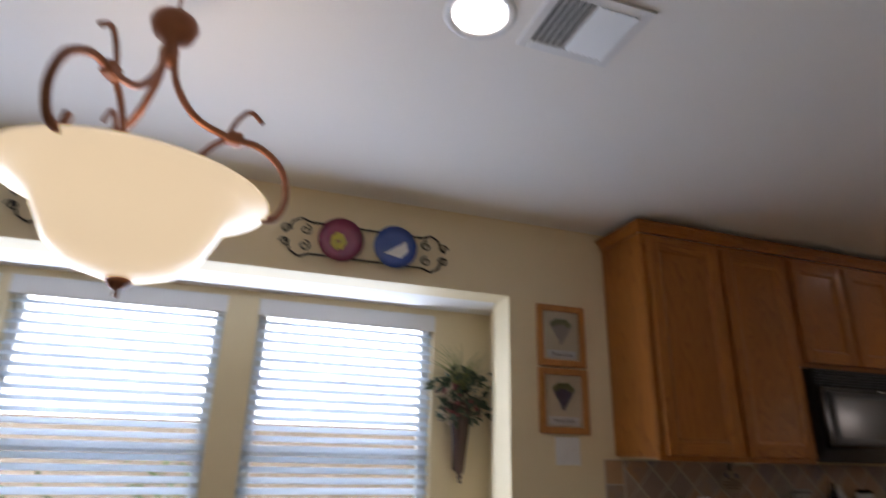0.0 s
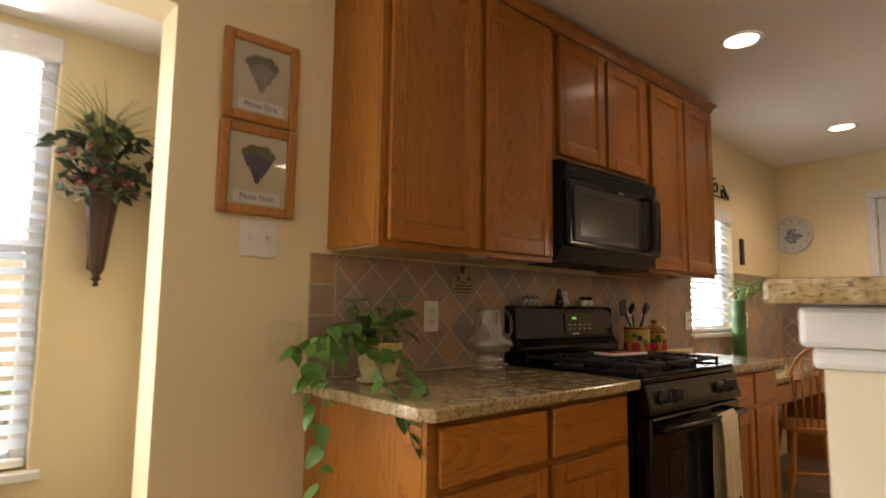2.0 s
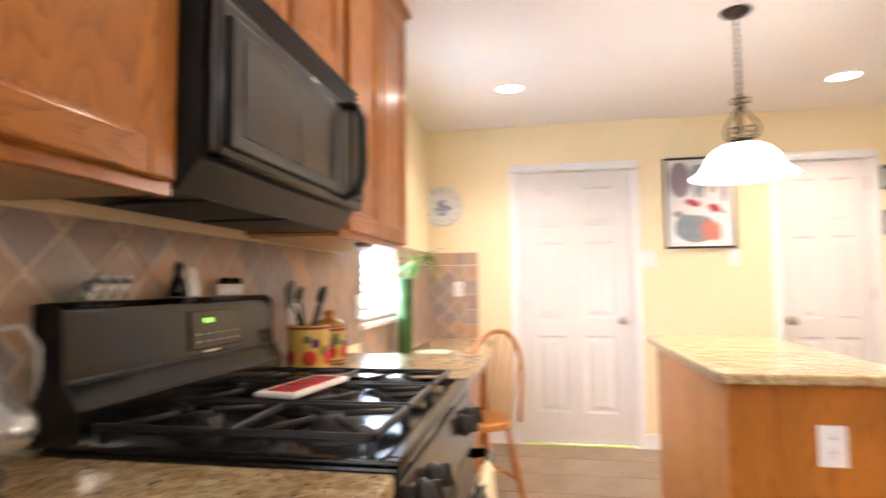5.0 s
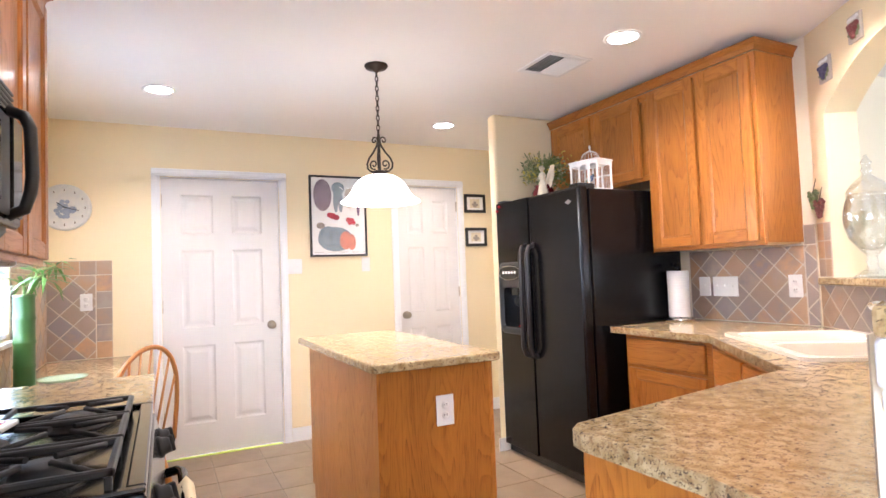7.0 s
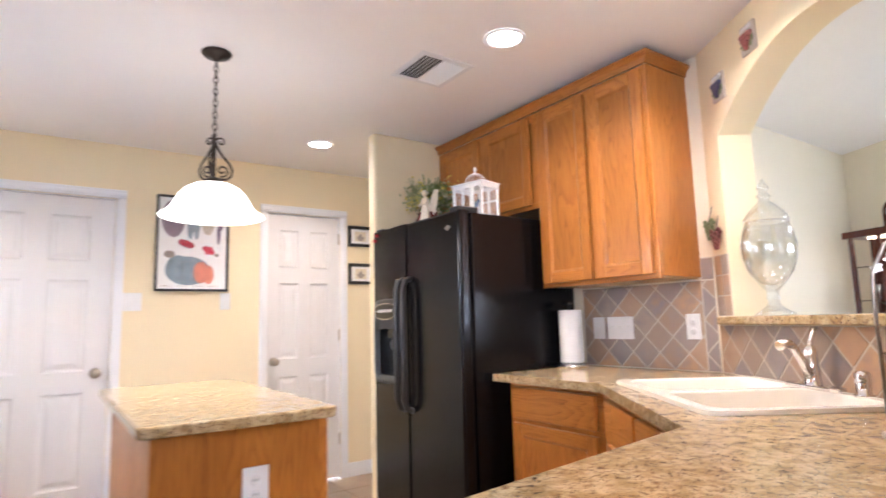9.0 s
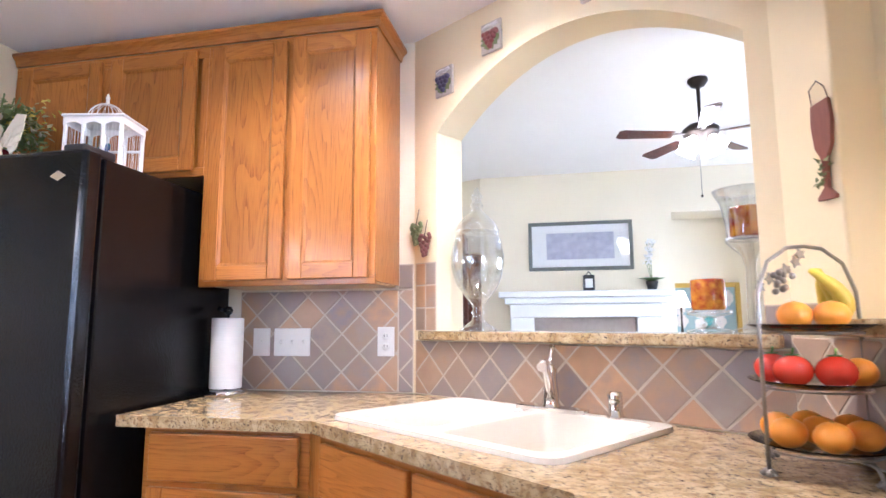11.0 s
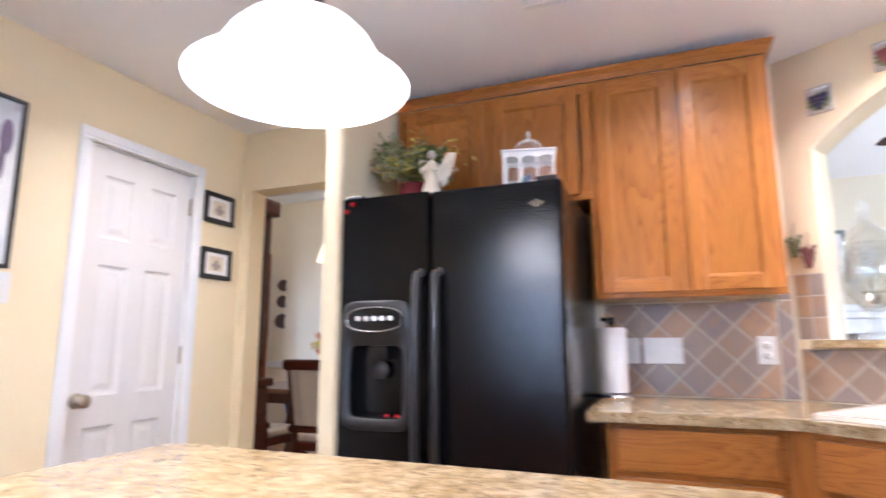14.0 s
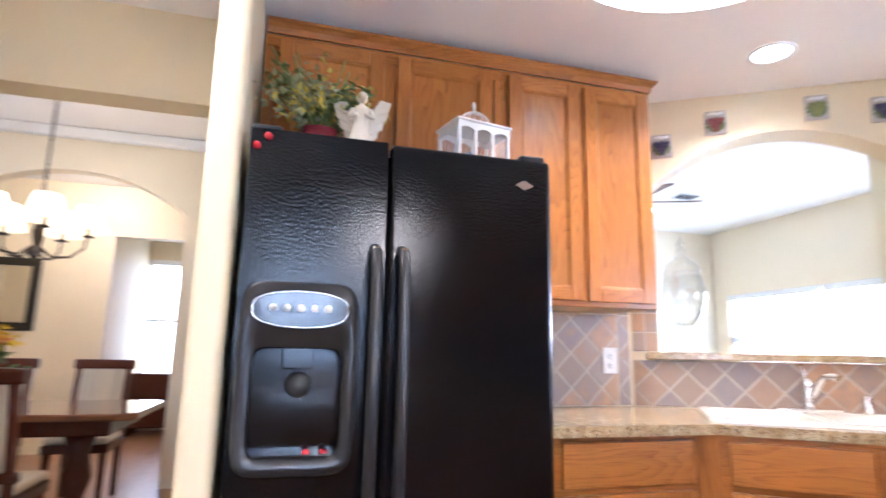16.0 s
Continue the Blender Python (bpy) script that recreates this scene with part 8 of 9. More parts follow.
def fridge_bouquet():
    c = thing("flower_arrangement", pose(5.56, -0.79, FT) @ Matrix.Scale(1.3, 4), "leafy yellow and green arrangement in a red vase with ribbon", "flower arrangement")
    bm = bmesh.new()
    lathe(bm, [(0, 0), (0.045, 0), (0.06, 0.03), (0.062, 0.06), (0.045, 0.09), (0.05, 0.10), (0.042, 0.10), (0.038, 0.08), (0, 0.08)], 24)
    part("vase", bm, surface("wine_red_glaze", (0.14, 0.012, 0.02), (0.22, 0.03, 0.03), 0.2, scale=15), c)
    bm = bmesh.new()
    for s in (-1, 1):
        tube(bm, [(0, -0.062, 0.055), (s * 0.03, -0.075, 0.085), (s * 0.05, -0.075, 0.06), (s * 0.025, -0.07, 0.045), (0, -0.062, 0.055), (s * 0.02, -0.068, 0.02), (s * 0.035, -0.07, 0.0)], 0.006, 6)
    part("ribbon_bow", bm, surface("gauze_ribbon", (0.48, 0.33, 0.26), (0.42, 0.28, 0.22), 0.6), c)
    rnd = random.Random(21)
    mats = (("green_foliage", (0.15, 0.20, 0.06), (0.09, 0.14, 0.04), 560, 0.026), ("pale_foliage", (0.36, 0.37, 0.19), (0.28, 0.30, 0.14), 460, 0.021), ("yellow_blossom", (0.64, 0.52, 0.08), (0.52, 0.42, 0.07), 230, 0.021), ("white_sprig", (0.52, 0.50, 0.40), (0.42, 0.42, 0.32), 60, 0.018))
    for nm, a1, a2, n, sz in mats:
        bm = bmesh.new()
        clumps = [(rnd.uniform(-0.105, 0.105), rnd.uniform(-0.08, 0.06), rnd.uniform(0.12, 0.235)) for _ in range(12 if n > 100 else 4)]
        for i in range(n):
            q = clumps[i % len(clumps)]
            p = (q[0] + rnd.gauss(0, 0.024), q[1] + rnd.gauss(0, 0.02), q[2] + rnd.gauss(0, 0.022))
            leaf(bm, p, sz * rnd.uniform(0.7, 1.3), rnd)
        part(nm, bm, surface(nm, a1, a2, 0.6, scale=30, bump=0), c)
    bm = bmesh.new()
    for i in range(16):
        a = rnd.uniform(0, 6.28)
        r = rnd.uniform(0.05, 0.14)
        tube(bm, [(0, 0, 0.09), (0.5 * r * math.cos(a), 0.5 * r * math.sin(a) * 0.7, 0.18), (r * math.cos(a), r * math.sin(a) * 0.7, rnd.uniform(0.15, 0.31))], 0.0022, 4)
    part("stems", bm, M_stem, c)


fridge_bouquet()

# ---- living room ----


M_fanglass = glowing("lit_fan_glass", (1.0, 0.93, 0.82), 9.0)


def ceiling_fan():
    c = thing("ceiling_fan", pose(2.33, -3.75, 0, 0, 0, 12), "bronze five-blade ceiling fan with lit glass shades", "ceiling fan")
    bm = bmesh.new()
    lathe(bm, [(0, LH), (0.075, LH), (0.078, LH - 0.02), (0.05, LH - 0.06), (0.015, LH - 0.07), (0.012, LH - 0.36), (0.03, LH - 0.37), (0.10, LH - 0.385), (0.14, LH - 0.42), (0.13, LH - 0.46), (0.07, LH - 0.475), (0.05, LH - 0.53), (0, LH - 0.535)], 28)
    part("motor", bm, M_bronze, c)
    for k in range(5):
        m = pose(0, 0, LH - 0.455, 0, 0, 72 * k)
        bl = new("blade")
        bl.parent = c
        bm = bmesh.new()
        box(bm, (0.10, -0.016, -0.004), (0.24, 0.016, 0.004), 0.002, m)
        part("blade_iron", bm, M_bronze, bl)
        bm = bmesh.new()
        prism(bm, [(0.22, -0.05), (0.62, -0.068), (0.66, -0.05), (0.66, 0.05), (0.62, 0.068), (0.22, 0.05)], -0.004, 0.004, m @ pose(0, 0, -0.004, 10, 0, 0), 0.002)
        part("blade_board", bm, M_cherry, bl)
    for k in range(4):
        m = pose(0, 0, 0, 0, 0, 90 * k + 30)
        bm = bmesh.new()
        lathe(bm, [(0.024, 0), (0.036, -0.024), (0.064, -0.07), (0.078, -0.11), (0.073, -0.11), (0.032, -0.024)], 20, m @ pose(0.09, 0, LH - 0.50, 0, -35, 0))
        part("lamp_shade", bm, M_fanglass, c, "glowing frosted glass shade")
    bm = bmesh.new()
    tube(bm, [(0.02, 0, LH - 0.53), (0.02, 0, LH - 0.95)], 0.0018, 4)
    ball(bm, 0.010, pose(0.02, 0, LH - 0.955), 8)
    part("pull_chain", bm, M_bronze, c)
    d = bpy.data.lights.new("fan_lamp", 'POINT')
    d.energy, d.color, d.shadow_soft_size = 10, (1.0, 0.92, 0.82), 0.12
    ob = new("fan_lamp", d)
    ob.location = (2.33, -3.75, LH - 0.66)


ceiling_fan()
RW = lambda x, z: pose(x, -6.499, z, 0, 0, 180)
c = picture(RW(3.2, 2.16), 1.30, 0.63, 0.045, surface("grey_gold_frame", (0.14, 0.15, 0.13), (0.2, 0.2, 0.17), 0.4, scale=20), M_paper, "wide framed engraving above the fireplace", "engraving", 0.03)
part("etched_image", bx((-0.42, -0.0155, -0.17), (0.42, -0.0135, 0.17)), surface("lavender_print", (0.42, 0.42, 0.52), (0.58, 0.58, 0.66), 0.7, scale=14, mix=0.9), c)
g = part("glazing", bx((-0.60, -0.022, -0.27), (0.60, -0.020, 0.27)), M_glaze, c)
g.visible_shadow = False

c = thing("fireplace_mantel", pose(3.18, -6.498, 0, 0, 0, 180), "white painted fireplace mantel with slate surround", "fireplace")
for a, b, nm in (((-1.05, -0.26, 1.50), (1.05, 0, 1.575), "mantel_shelf"), ((-0.98, -0.20, 1.42), (0.98, 0, 1.4995), "cornice"), ((-0.92, -0.13, 1.25), (0.92, 0, 1.4195), "frieze"), ((-0.92, -0.13, 0), (-0.62, 0, 1.2495), "pilaster"), ((0.62, -0.13, 0), (0.92, 0, 1.2495), "pilaster")):
    part(nm, bx(a, b, 0.012, 2), M_white, c)
part("slate_surround", bx((-0.619, -0.06, 0), (0.619, -0.001, 1.249)), M_tile, c, "grey slate surround")
part("firebox", bx((-0.42, -0.064, 0.05), (0.42, -0.0605, 0.80)), M_dark, c)

c = thing("orchid_plant", pose(2.36, -6.40, 1.576), "white orchid in a dark pot on the mantel", "orchid")
bm = bmesh.new()
lathe(bm, [(0, 0), (0.05, 0), (0.075, 0.11), (0.066, 0.11), (0.05, 0.09), (0, 0.09)], 18)
part("pot", bm, M_dark, c)
bm = bmesh.new()
for k in range(7):
    a = k * 0.9
    heart_leaf(bm, pose(0, 0, 0.10, 0, -25, math.degrees(a)), 0.17)
part("leaves", bm, M_leaf, c)
bm, fb = bmesh.new(), bmesh.new()
rnd = random.Random(6)
for k in range(3):
    pts = [(0, 0, 0.1), (0.03 * k, 0.0, 0.35), (0.05 - 0.05 * k, 0.02, 0.60)]
    tube(bm, pts, 0.004, 5)
    for i in range(7):
        p = Vector(pts[1]).lerp(Vector(pts[2]), i / 6)
        for q in range(4):
            leaf(fb, p + Vector((rnd.uniform(-.03, .03), 0.02, rnd.uniform(-.02, .02))), 0.055, rnd)
part("stems", bm, M_stem, c)
part("petals", fb, M_plate, c)
c = thing("mantel_lantern", pose(3.11, -6.40, 1.576), "small black lantern clock on the mantel", "lantern")
part("case", bx((-0.07, -0.05, 0), (0.07, 0.05, 0.20), 0.01), M_frameblack, c)
part("dial", bx((-0.045, -0.052, 0.04), (0.045, -0.05, 0.15)), M_plate, c)
bpy.data.objects[c.name].matrix_world = pose(3.11, -6.40, 1.576, 0, 0, 180)
bm = bmesh.new()
tube(bm, [(-0.035, 0, 0.20), (0, 0, 0.245), (0.035, 0, 0.20)], 0.006, 6)
part("handle", bm, M_frameblack, c)

c = picture(pose(1.66, -7.045, 1.30, 0, 0, 180), 0.92, 0.78, 0.06, surface("gilt_frame", (0.55, 0.36, 0.08), (0.40, 0.25, 0.05), 0.35, metal=0.5, scale=20), surface("sea_green_canvas", (0.30, 0.40, 0.40), (0.22, 0.30, 0.33), 0.6, scale=4, mix=1), "gilt-framed painting of white magnolias", "floral_painting", 0.05)
bm = bmesh.new()
for k in range(9):
    x, z = rnd.uniform(-0.30, 0.30), rnd.uniform(-0.15, 0.22)
    for i in range(5):
        disc(bm, x + 0.045 * math.cos(i * 1.26), z + 0.045 * math.sin(i * 1.26), 0.035, -0.0245 - 0.0003 * (k * 5 + i) * 0.2, 10, 0.045)
part("painted_magnolias", bm, surface("blossom_paint", (0.62, 0.57, 0.52), (0.5, 0.42, 0.40), 0.7, scale=20), c)
bm = bmesh.new()
disc(bm, 0.02, -0.06, 0.10, -0.0237, 20, 0.14)
part("painted_vase", bm, surface("turquoise_paint", (0.03, 0.30, 0.30), (0.05, 0.4, 0.38), 0.5, scale=10), c)
c = thing("console_table", pose(1.53, -6.85, 0.45), "low dark wooden console in the niche", "table")
part("top", bx((-0.50, -0.16, 0.40), (0.50, 0.16, 0.44), 0.005), M_cherry, c)
for x in (-0.45, 0.41):
    for y in (-0.14, 0.10):
        part("leg", bx((x, y, 0.0), (x + 0.04, y + 0.04, 0.399)), M_cherry, c)
c = thing("table_lamp", pose(1.98, -6.72, 0.891), "brass table lamp with a scalloped cream shade, lit", "lamp")
bm = bmesh.new()
lathe(bm, [(0, 0), (0.06, 0), (0.05, 0.02), (0.012, 0.04), (0.02, 0.12), (0.010, 0.30), (0.015, 0.50), (0, 0.51)], 16)
part("stand", bm, M_bronze, c)
bm = bmesh.new()
lathe(bm, [(0.12, 0.48), (0.085, 0.56), (0.05, 0.68), (0.047, 0.68), (0.116, 0.482)], 24)
part("shade", bm, glowing("lit_lamp_shade", (1.0, 0.85, 0.62), 1.2, (0.8, 0.7, 0.55)), c, "glowing cream shade")

# curio cabinet with clock
c = thing("curio_cabinet", pose(4.84, -6.28, 0, 0, 0, 180 - 20) @ Matrix.Scale(1.06, 4), "dark cherry curio cabinet with glass doors, lit inside", "curio cabinet")
for a, b, nm in (((-0.33, -0.19, 0), (0.33, 0.19, 0.12), "plinth"), ((-0.36, -0.21, 1.86), (0.36, 0.21, 1.93), "cornice"), ((-0.32, 0.16, 0.12), (0.32, 0.18, 1.86), "back_panel")):
    part(nm, bx(a, b, 0.008, 2), M_cherry, c)
for x in (-0.32, -0.02, 0.28):
    part("post", bx((x, -0.18, 0.12), (x + 0.04, -0.14, 1.86), 0.004), M_cherry, c)
for x in (-0.32, 0.28):
    part("post", bx((x, 0.12, 0.12), (x + 0.04, 0.16, 1.86), 0.004), M_cherry, c)
for z in (0.5, 0.85, 1.2, 1.55):
    part("shelf", bx((-0.30, -0.135, z), (0.30, 0.155, z + 0.008)), M_pane, c)
part("light_strip", bx((-0.2, -0.05, 1.85), (0.2, 0.05, 1.8595)), glowing("curio_light", (1.0, 0.8, 0.5), 6), c)
for k in range(8):
    x, z = (-0.2, -0.08, 0.1, 0.2)[k % 4], (0.858, 1.208, 1.558)[k % 3] + 0.0005
    o = thing("crystal_goblet", c.matrix_world @ pose(x, 0.02 + 0.03 * (k % 2), z), "small crystal goblet on the cabinet shelf", "glassware", "curio crystal")
    bm = bmesh.new()
    lathe(bm, [(0, 0), (0.03, 0), (0.006, 0.01), (0.006, 0.07), (0.03, 0.10), (0.034, 0.16), (0.03, 0.16), (0.026, 0.10), (0, 0.08)], 12)
    part("bowl", bm, M_glass, o)
o = thing("mantel_clock", c.matrix_world @ pose(0.1, 0, 1.931), "dark arched wooden clock on the curio cabinet", "clock")
bm = bmesh.new()
prism(bm, [(-0.12, 0), (0.12, 0), (0.12, 0.14)] + [(0.12 * math.cos(a), 0.16 + 0.13 * math.sin(a)) for a in [i * math.pi / 12 for i in range(13)]] + [(-0.12, 0.14)], -0.05, 0.05, pose(0, 0, 0, 90, 0, 0), 0.005)
part("case", bm, M_cherry, o)
bm = bmesh.new()
lathe(bm, [(0, 0), (0.075, 0), (0.075, 0.006), (0, 0.006)], 24, pose(0, -0.05, 0.16, 90, 0, 0))
part("dial", bm, M_plate, o)
c = thing("ceiling_vent", pose(0.9, -4.7, LH), "white ceiling vent of the living room", "vent", "ceiling vents")
part("frame", bx((-0.17, -0.12, -0.012), (0.17, 0.12, -0.0005), 0.004), M_white, c)
# dark bars on a solid plate, in place of shaded gaps between louvres
for i in range(6):
    part("slat", bx((-0.14, -0.09 + i * 0.032, -0.016), (0.14, -0.075 + i * 0.032, -0.0122)), M_dark, c)
for k, (a, b) in enumerate(((-6.2, -4.62), (-4.58, -3.0))):
    window_unit("window_3", pose(-1.0 - 0.002, a, 0.75, 0, 0, 90), b - a, 1.35, "wide white living room window with blinds", tilt=20, slat_gap=0.05)

# ---- dining room ----
DY = -4.4
m = pose(0, DY, 0)
bm = bmesh.new()
ax0, ax1, az, ar = 6.52, 8.34, 2.30, 0.33
box(bm, (5.75, -0.07, 0), (ax0, 0.07, DH), 0, m)
box(bm, (ax1, -0.07, 0), (9.3, 0.07, DH), 0, m)
for i in range(28):
    a, b = ax0 + (ax1 - ax0) * i / 28, ax0 + (ax1 - ax0) * (i + 1) / 28
    fz = lambda u: az + ar * (1 - abs((u - (ax0 + ax1) / 2) / ((ax1 - ax0) / 2)) ** 2.2)
    t = bmesh.new()
    za, zb = fz(a), fz(b)
    v = [t.verts.new(p) for p in ((a, 0.07, za), (b, 0.07, zb), (b, 0.07, DH), (a, 0.07, DH), (a, -0.07, za), (b, -0.07, zb), (b, -0.07, DH), (a, -0.07, DH))]
    for f in ((0, 1, 2, 3), (7, 6, 5, 4), (0, 4, 5, 1)):
        t.faces.new([v[k] for k in f])
    merge(bm, t, m)
bmesh.ops.remove_doubles(bm, verts=list(bm.verts), dist=0.0004)
bmesh.ops.recalc_face_normals(bm, faces=list(bm.faces))
structure("wall_dining_arch", bm, M_cream, "cream dining room wall with a wide arch", "wall")
structure("trim_crown_dining", bx((5.76, DY + 0.072, DH - 0.10), (9.3, DY + 0.15, DH - 0.001), 0.02, 2), M_white, "white crown moulding of the dining room", "trim")
structure("trim_chair_rail", bx((8.36, DY + 0.071, 0.86), (9.3, DY + 0.095, 0.94), 0.006), M_white, "white chair rail of the dining room", "trim")

c = thing("dining_table", pose(7.35, -3.15, 0), "dark cherry dining table with polished top", "dining table")
bm = bmesh.new()
prism(bm, [(-0.95, -0.42), (-0.85, -0.5), (0.85, -0.5), (0.95, -0.42), (0.95, 0.42), (0.85, 0.5), (-0.85, 0.5), (-0.95, 0.42)], 0.725, 0.765, None, 0.01)
part("tabletop", bm, surface("polished_cherry_top", (0.20, 0.08, 0.035), (0.13, 0.05, 0.022), 0.12, scale=5, stretch=(1, 6, 1), bump=0, coat=0.5), c)
part("apron", bx((-0.80, -0.38, 0.63), (0.80, 0.38, 0.7245), 0.01), M_cherry, c)
for x in (-0.55, 0.55):
    bm = bmesh.new()
    lathe(bm, [(0, 0.08), (0.10, 0.08), (0.09, 0.14), (0.055, 0.22), (0.09, 0.34), (0.06, 0.48), (0.10, 0.63), (0, 0.63)], 18, pose(x, 0, 0))
    part("pedestal", bm, M_cherry, c)
    for s in (-1, 1):
        bm = bmesh.new()
        tube(bm, [(x, 0, 0.13), (x, s * 0.18, 0.11), (x, s * 0.32, 0.035)], 0.035, 8, taper=[1.1, 0.9, 0.8])
        part("foot", bm, M_cherry, c)
M_stripe = surface("striped_cream_upholstery", (0.60, 0.50, 0.36), (0.38, 0.32, 0.25), 0.8, scale=26, stretch=(1, 0.02, 0.02), mix=0.9, bump=0.3, bump_scale=200)


def dining_chair(m, label):
    c = thing("dining_chair", m, label, "chair", "dining chairs")
    for x in (-0.20, 0.16):
        bm = bmesh.new()
        tube(bm, [(x + 0.02, -0.22, 0.0), (x + 0.02, -0.20, 0.45), (x + 0.02, -0.25, 0.75), (x + 0.02, -0.31, 1.02)], 0.024, 8)
        part("back_post", bm, M_cherry, c)
        bm = bmesh.new()
        tube(bm, [(x + 0.02, 0.20, 0.0), (x + 0.02, 0.19, 0.40)], 0.024, 8, taper=[0.7, 1.1])
        part("leg", bm, M_cherry, c)
    part("seat_frame", bx((-0.215, -0.215, 0.38), (0.215, 0.225, 0.44), 0.008, 2), M_cherry, c)
    part("seat", bx((-0.205, -0.19, 0.4405), (0.205, 0.22, 0.49), 0.02, 3), M_stripe, c)
    k = Matrix.Translation((0, -0.205, 0.47)) @ pose(0, 0, 0, 11, 0, 0)
    bm = bmesh.new()
    box(bm, (-0.165, -0.022, 0.09), (0.165, 0.022, 0.50), 0.015, k, 2)
    part("back_cushion", bm, M_stripe, c)
    for z0, z1 in ((0.50, 0.575), (0.04, 0.0895)):
        bm = bmesh.new()
        box(bm, (-0.225, -0.026, z0), (0.225, 0.026, z1), 0.015, k, 2)
        part("back_rail", bm, M_cherry, c)


dining_chair(pose(6.98, -2.38, 0, 0, 0, 180), "dark cherry dining chair with striped cream upholstery")
dining_chair(pose(7.62, -2.42, 0, 0, 0, 176), "dark cherry dining chair with striped cream seat")
dining_chair(pose(7.0, -3.98, 0, 0, 0, 0), "dark cherry dining chair across the table")
dining_chair(pose(7.7, -3.98, 0, 0, 0, 0), "dark cherry dining chair across the table")

c = thing("flower_vase", pose(7.42, -3.05, 0.766), "yellow and orange flowers in a vase on the table", "flowers")
bm = bmesh.new()
lathe(bm, [(0, 0), (0.06, 0), (0.085, 0.08), (0.07, 0.16), (0.08, 0.18), (0.07, 0.18), (0.06, 0.14), (0, 0.12)], 20)
part("vase", bm, surface("dark_green_glaze", (0.03, 0.06, 0.03), None, 0.2), c)
for nm, col, n, zr, sz in (("green_leaves", (0.06, 0.13, 0.03), 160, (0.16, 0.38), 0.075), ("yellow_petals", (0.70, 0.50, 0.01), 170, (0.36, 0.54), 0.055), ("orange_petals", (0.65, 0.20, 0.05), 130, (0.28, 0.48), 0.055)):
    bm = bmesh.new()
    cl = [(rnd.uniform(-.19, .19), rnd.uniform(-.12, .12), rnd.uniform(*zr)) for _ in range(8)]
    for i in range(n):
        q = cl[i % 8]
        leaf(bm, (q[0] + rnd.gauss(0, .02), q[1] + rnd.gauss(0, .02), q[2] + rnd.gauss(0, .015)), sz, rnd)
    part(nm, bm, surface(nm, col, tuple(v * .8 for v in col), 0.6, bump=0), c)


def chandelier():
    X, Y, Z = 7.20, -3.15, 1.80
    c = thing("dining_chandelier", pose(X, Y, Z) @ Matrix.Diagonal((1.08, 1.08, 1.08, 1)), "bronze chandelier with small cream fabric shades, lit", "chandelier")
    bm = bmesh.new()
    lathe(bm, [(0, -0.12), (0.02, -0.10), (0.04, -0.06), (0.015, -0.02), (0.03, 0.06), (0.012, 0.12), (0.02, 0.24), (0, 0.25)], 18)
    part("column", bm, M_bronze, c)
    bm = bmesh.new()
    chain(bm, 0, 0, 0.24, (DH - Z) / 1.08, 0.05, 0.004)
    part("chain", bm, M_bronze, c)
    sh = glowing("lit_fabric_shade", (1.0, 0.80, 0.46), 0.6, (0.8, 0.7, 0.5))
    for k in range(5):
        m = pose(0, 0, 0, 0, 0, 72 * k + 116)
        bm = bmesh.new()
        tube(bm, [(0.02, 0, -0.03), (0.09, 0, -0.09), (0.18, 0, -0.08), (0.25, 0, -0.02), (0.26, 0, 0.05)], 0.008, 8, m)
        lathe(bm, [(0, 0.05), (0.035, 0.05), (0.03, 0.06), (0.012, 0.065), (0.012, 0.12), (0, 0.12)], 12, m @ pose(0.26, 0, 0))
        part("arm", bm, M_bronze, c)
        bm = bmesh.new()
        lathe(bm, [(0.118, 0.085), (0.120, 0.087), (0.068, 0.245), (0.066, 0.245), (0.115, 0.088)], 24, m @ pose(0.26, 0, 0))
        part("shade", bm, sh, c, "glowing cream fabric shade")
    d = bpy.data.lights.new("chandelier_lamp", 'POINT')
    d.energy, d.color, d.shadow_soft_size = 11, (1.0, 0.80, 0.55), 0.2
    ob = new("chandelier_lamp", d)
    ob.location = (X, Y, Z + 0.42)


chandelier()

c = thing("china_hutch", pose(7.14, -1.58, 0, 0, 0, 0), "tall dark cherry china hutch with carved cornice", "hutch")
part("base", bx((0.0, -0.25, 0), (0.40, 0.25, 0.86), 0.008), M_cherry, c)
part("waist_moulding", bx((-0.03, -0.27, 0.8605), (0.43, 0.27, 0.92), 0.015, 2), M_cherry, c)
part("upper_case", bx((0.03, -0.24, 0.9205), (0.40, 0.24, 2.05), 0.006), M_cherry, c)
part("cornice", bx((-0.03, -0.28, 2.0505), (0.44, 0.28, 2.17), 0.03, 3), M_cherry, c)
part("glass_door", bx((0.027, -0.19, 1.0), (0.0295, 0.19, 1.95)), M_darkglass, c)
c = thing("curtain_panel", pose(9.12, -4.0, 0), "rust brown curtain panel beside the dining window", "curtain")
bm = bmesh.new()
pts = [(0.03 * math.sin(i * 1.3), -0.25 + i * 0.5 / 28) for i in range(29)]
for z0, z1 in ((0.02, 2.25),):
    lo = [bm.verts.new((x, y, z0)) for x, y in pts]
    hi = [bm.verts.new((x * 0.8, y, z1)) for x, y in pts]
    for i in range(28):
        f = bm.faces.new((lo[i], lo[i + 1], hi[i + 1], hi[i]))
        f.smooth = True
ob = part("cloth", bm, surface("rust_fabric", (0.24, 0.09, 0.05), (0.18, 0.06, 0.035), 0.8, scale=10), c)
md = ob.modifiers.new("thick", 'SOLIDIFY')
md.thickness = 0.006
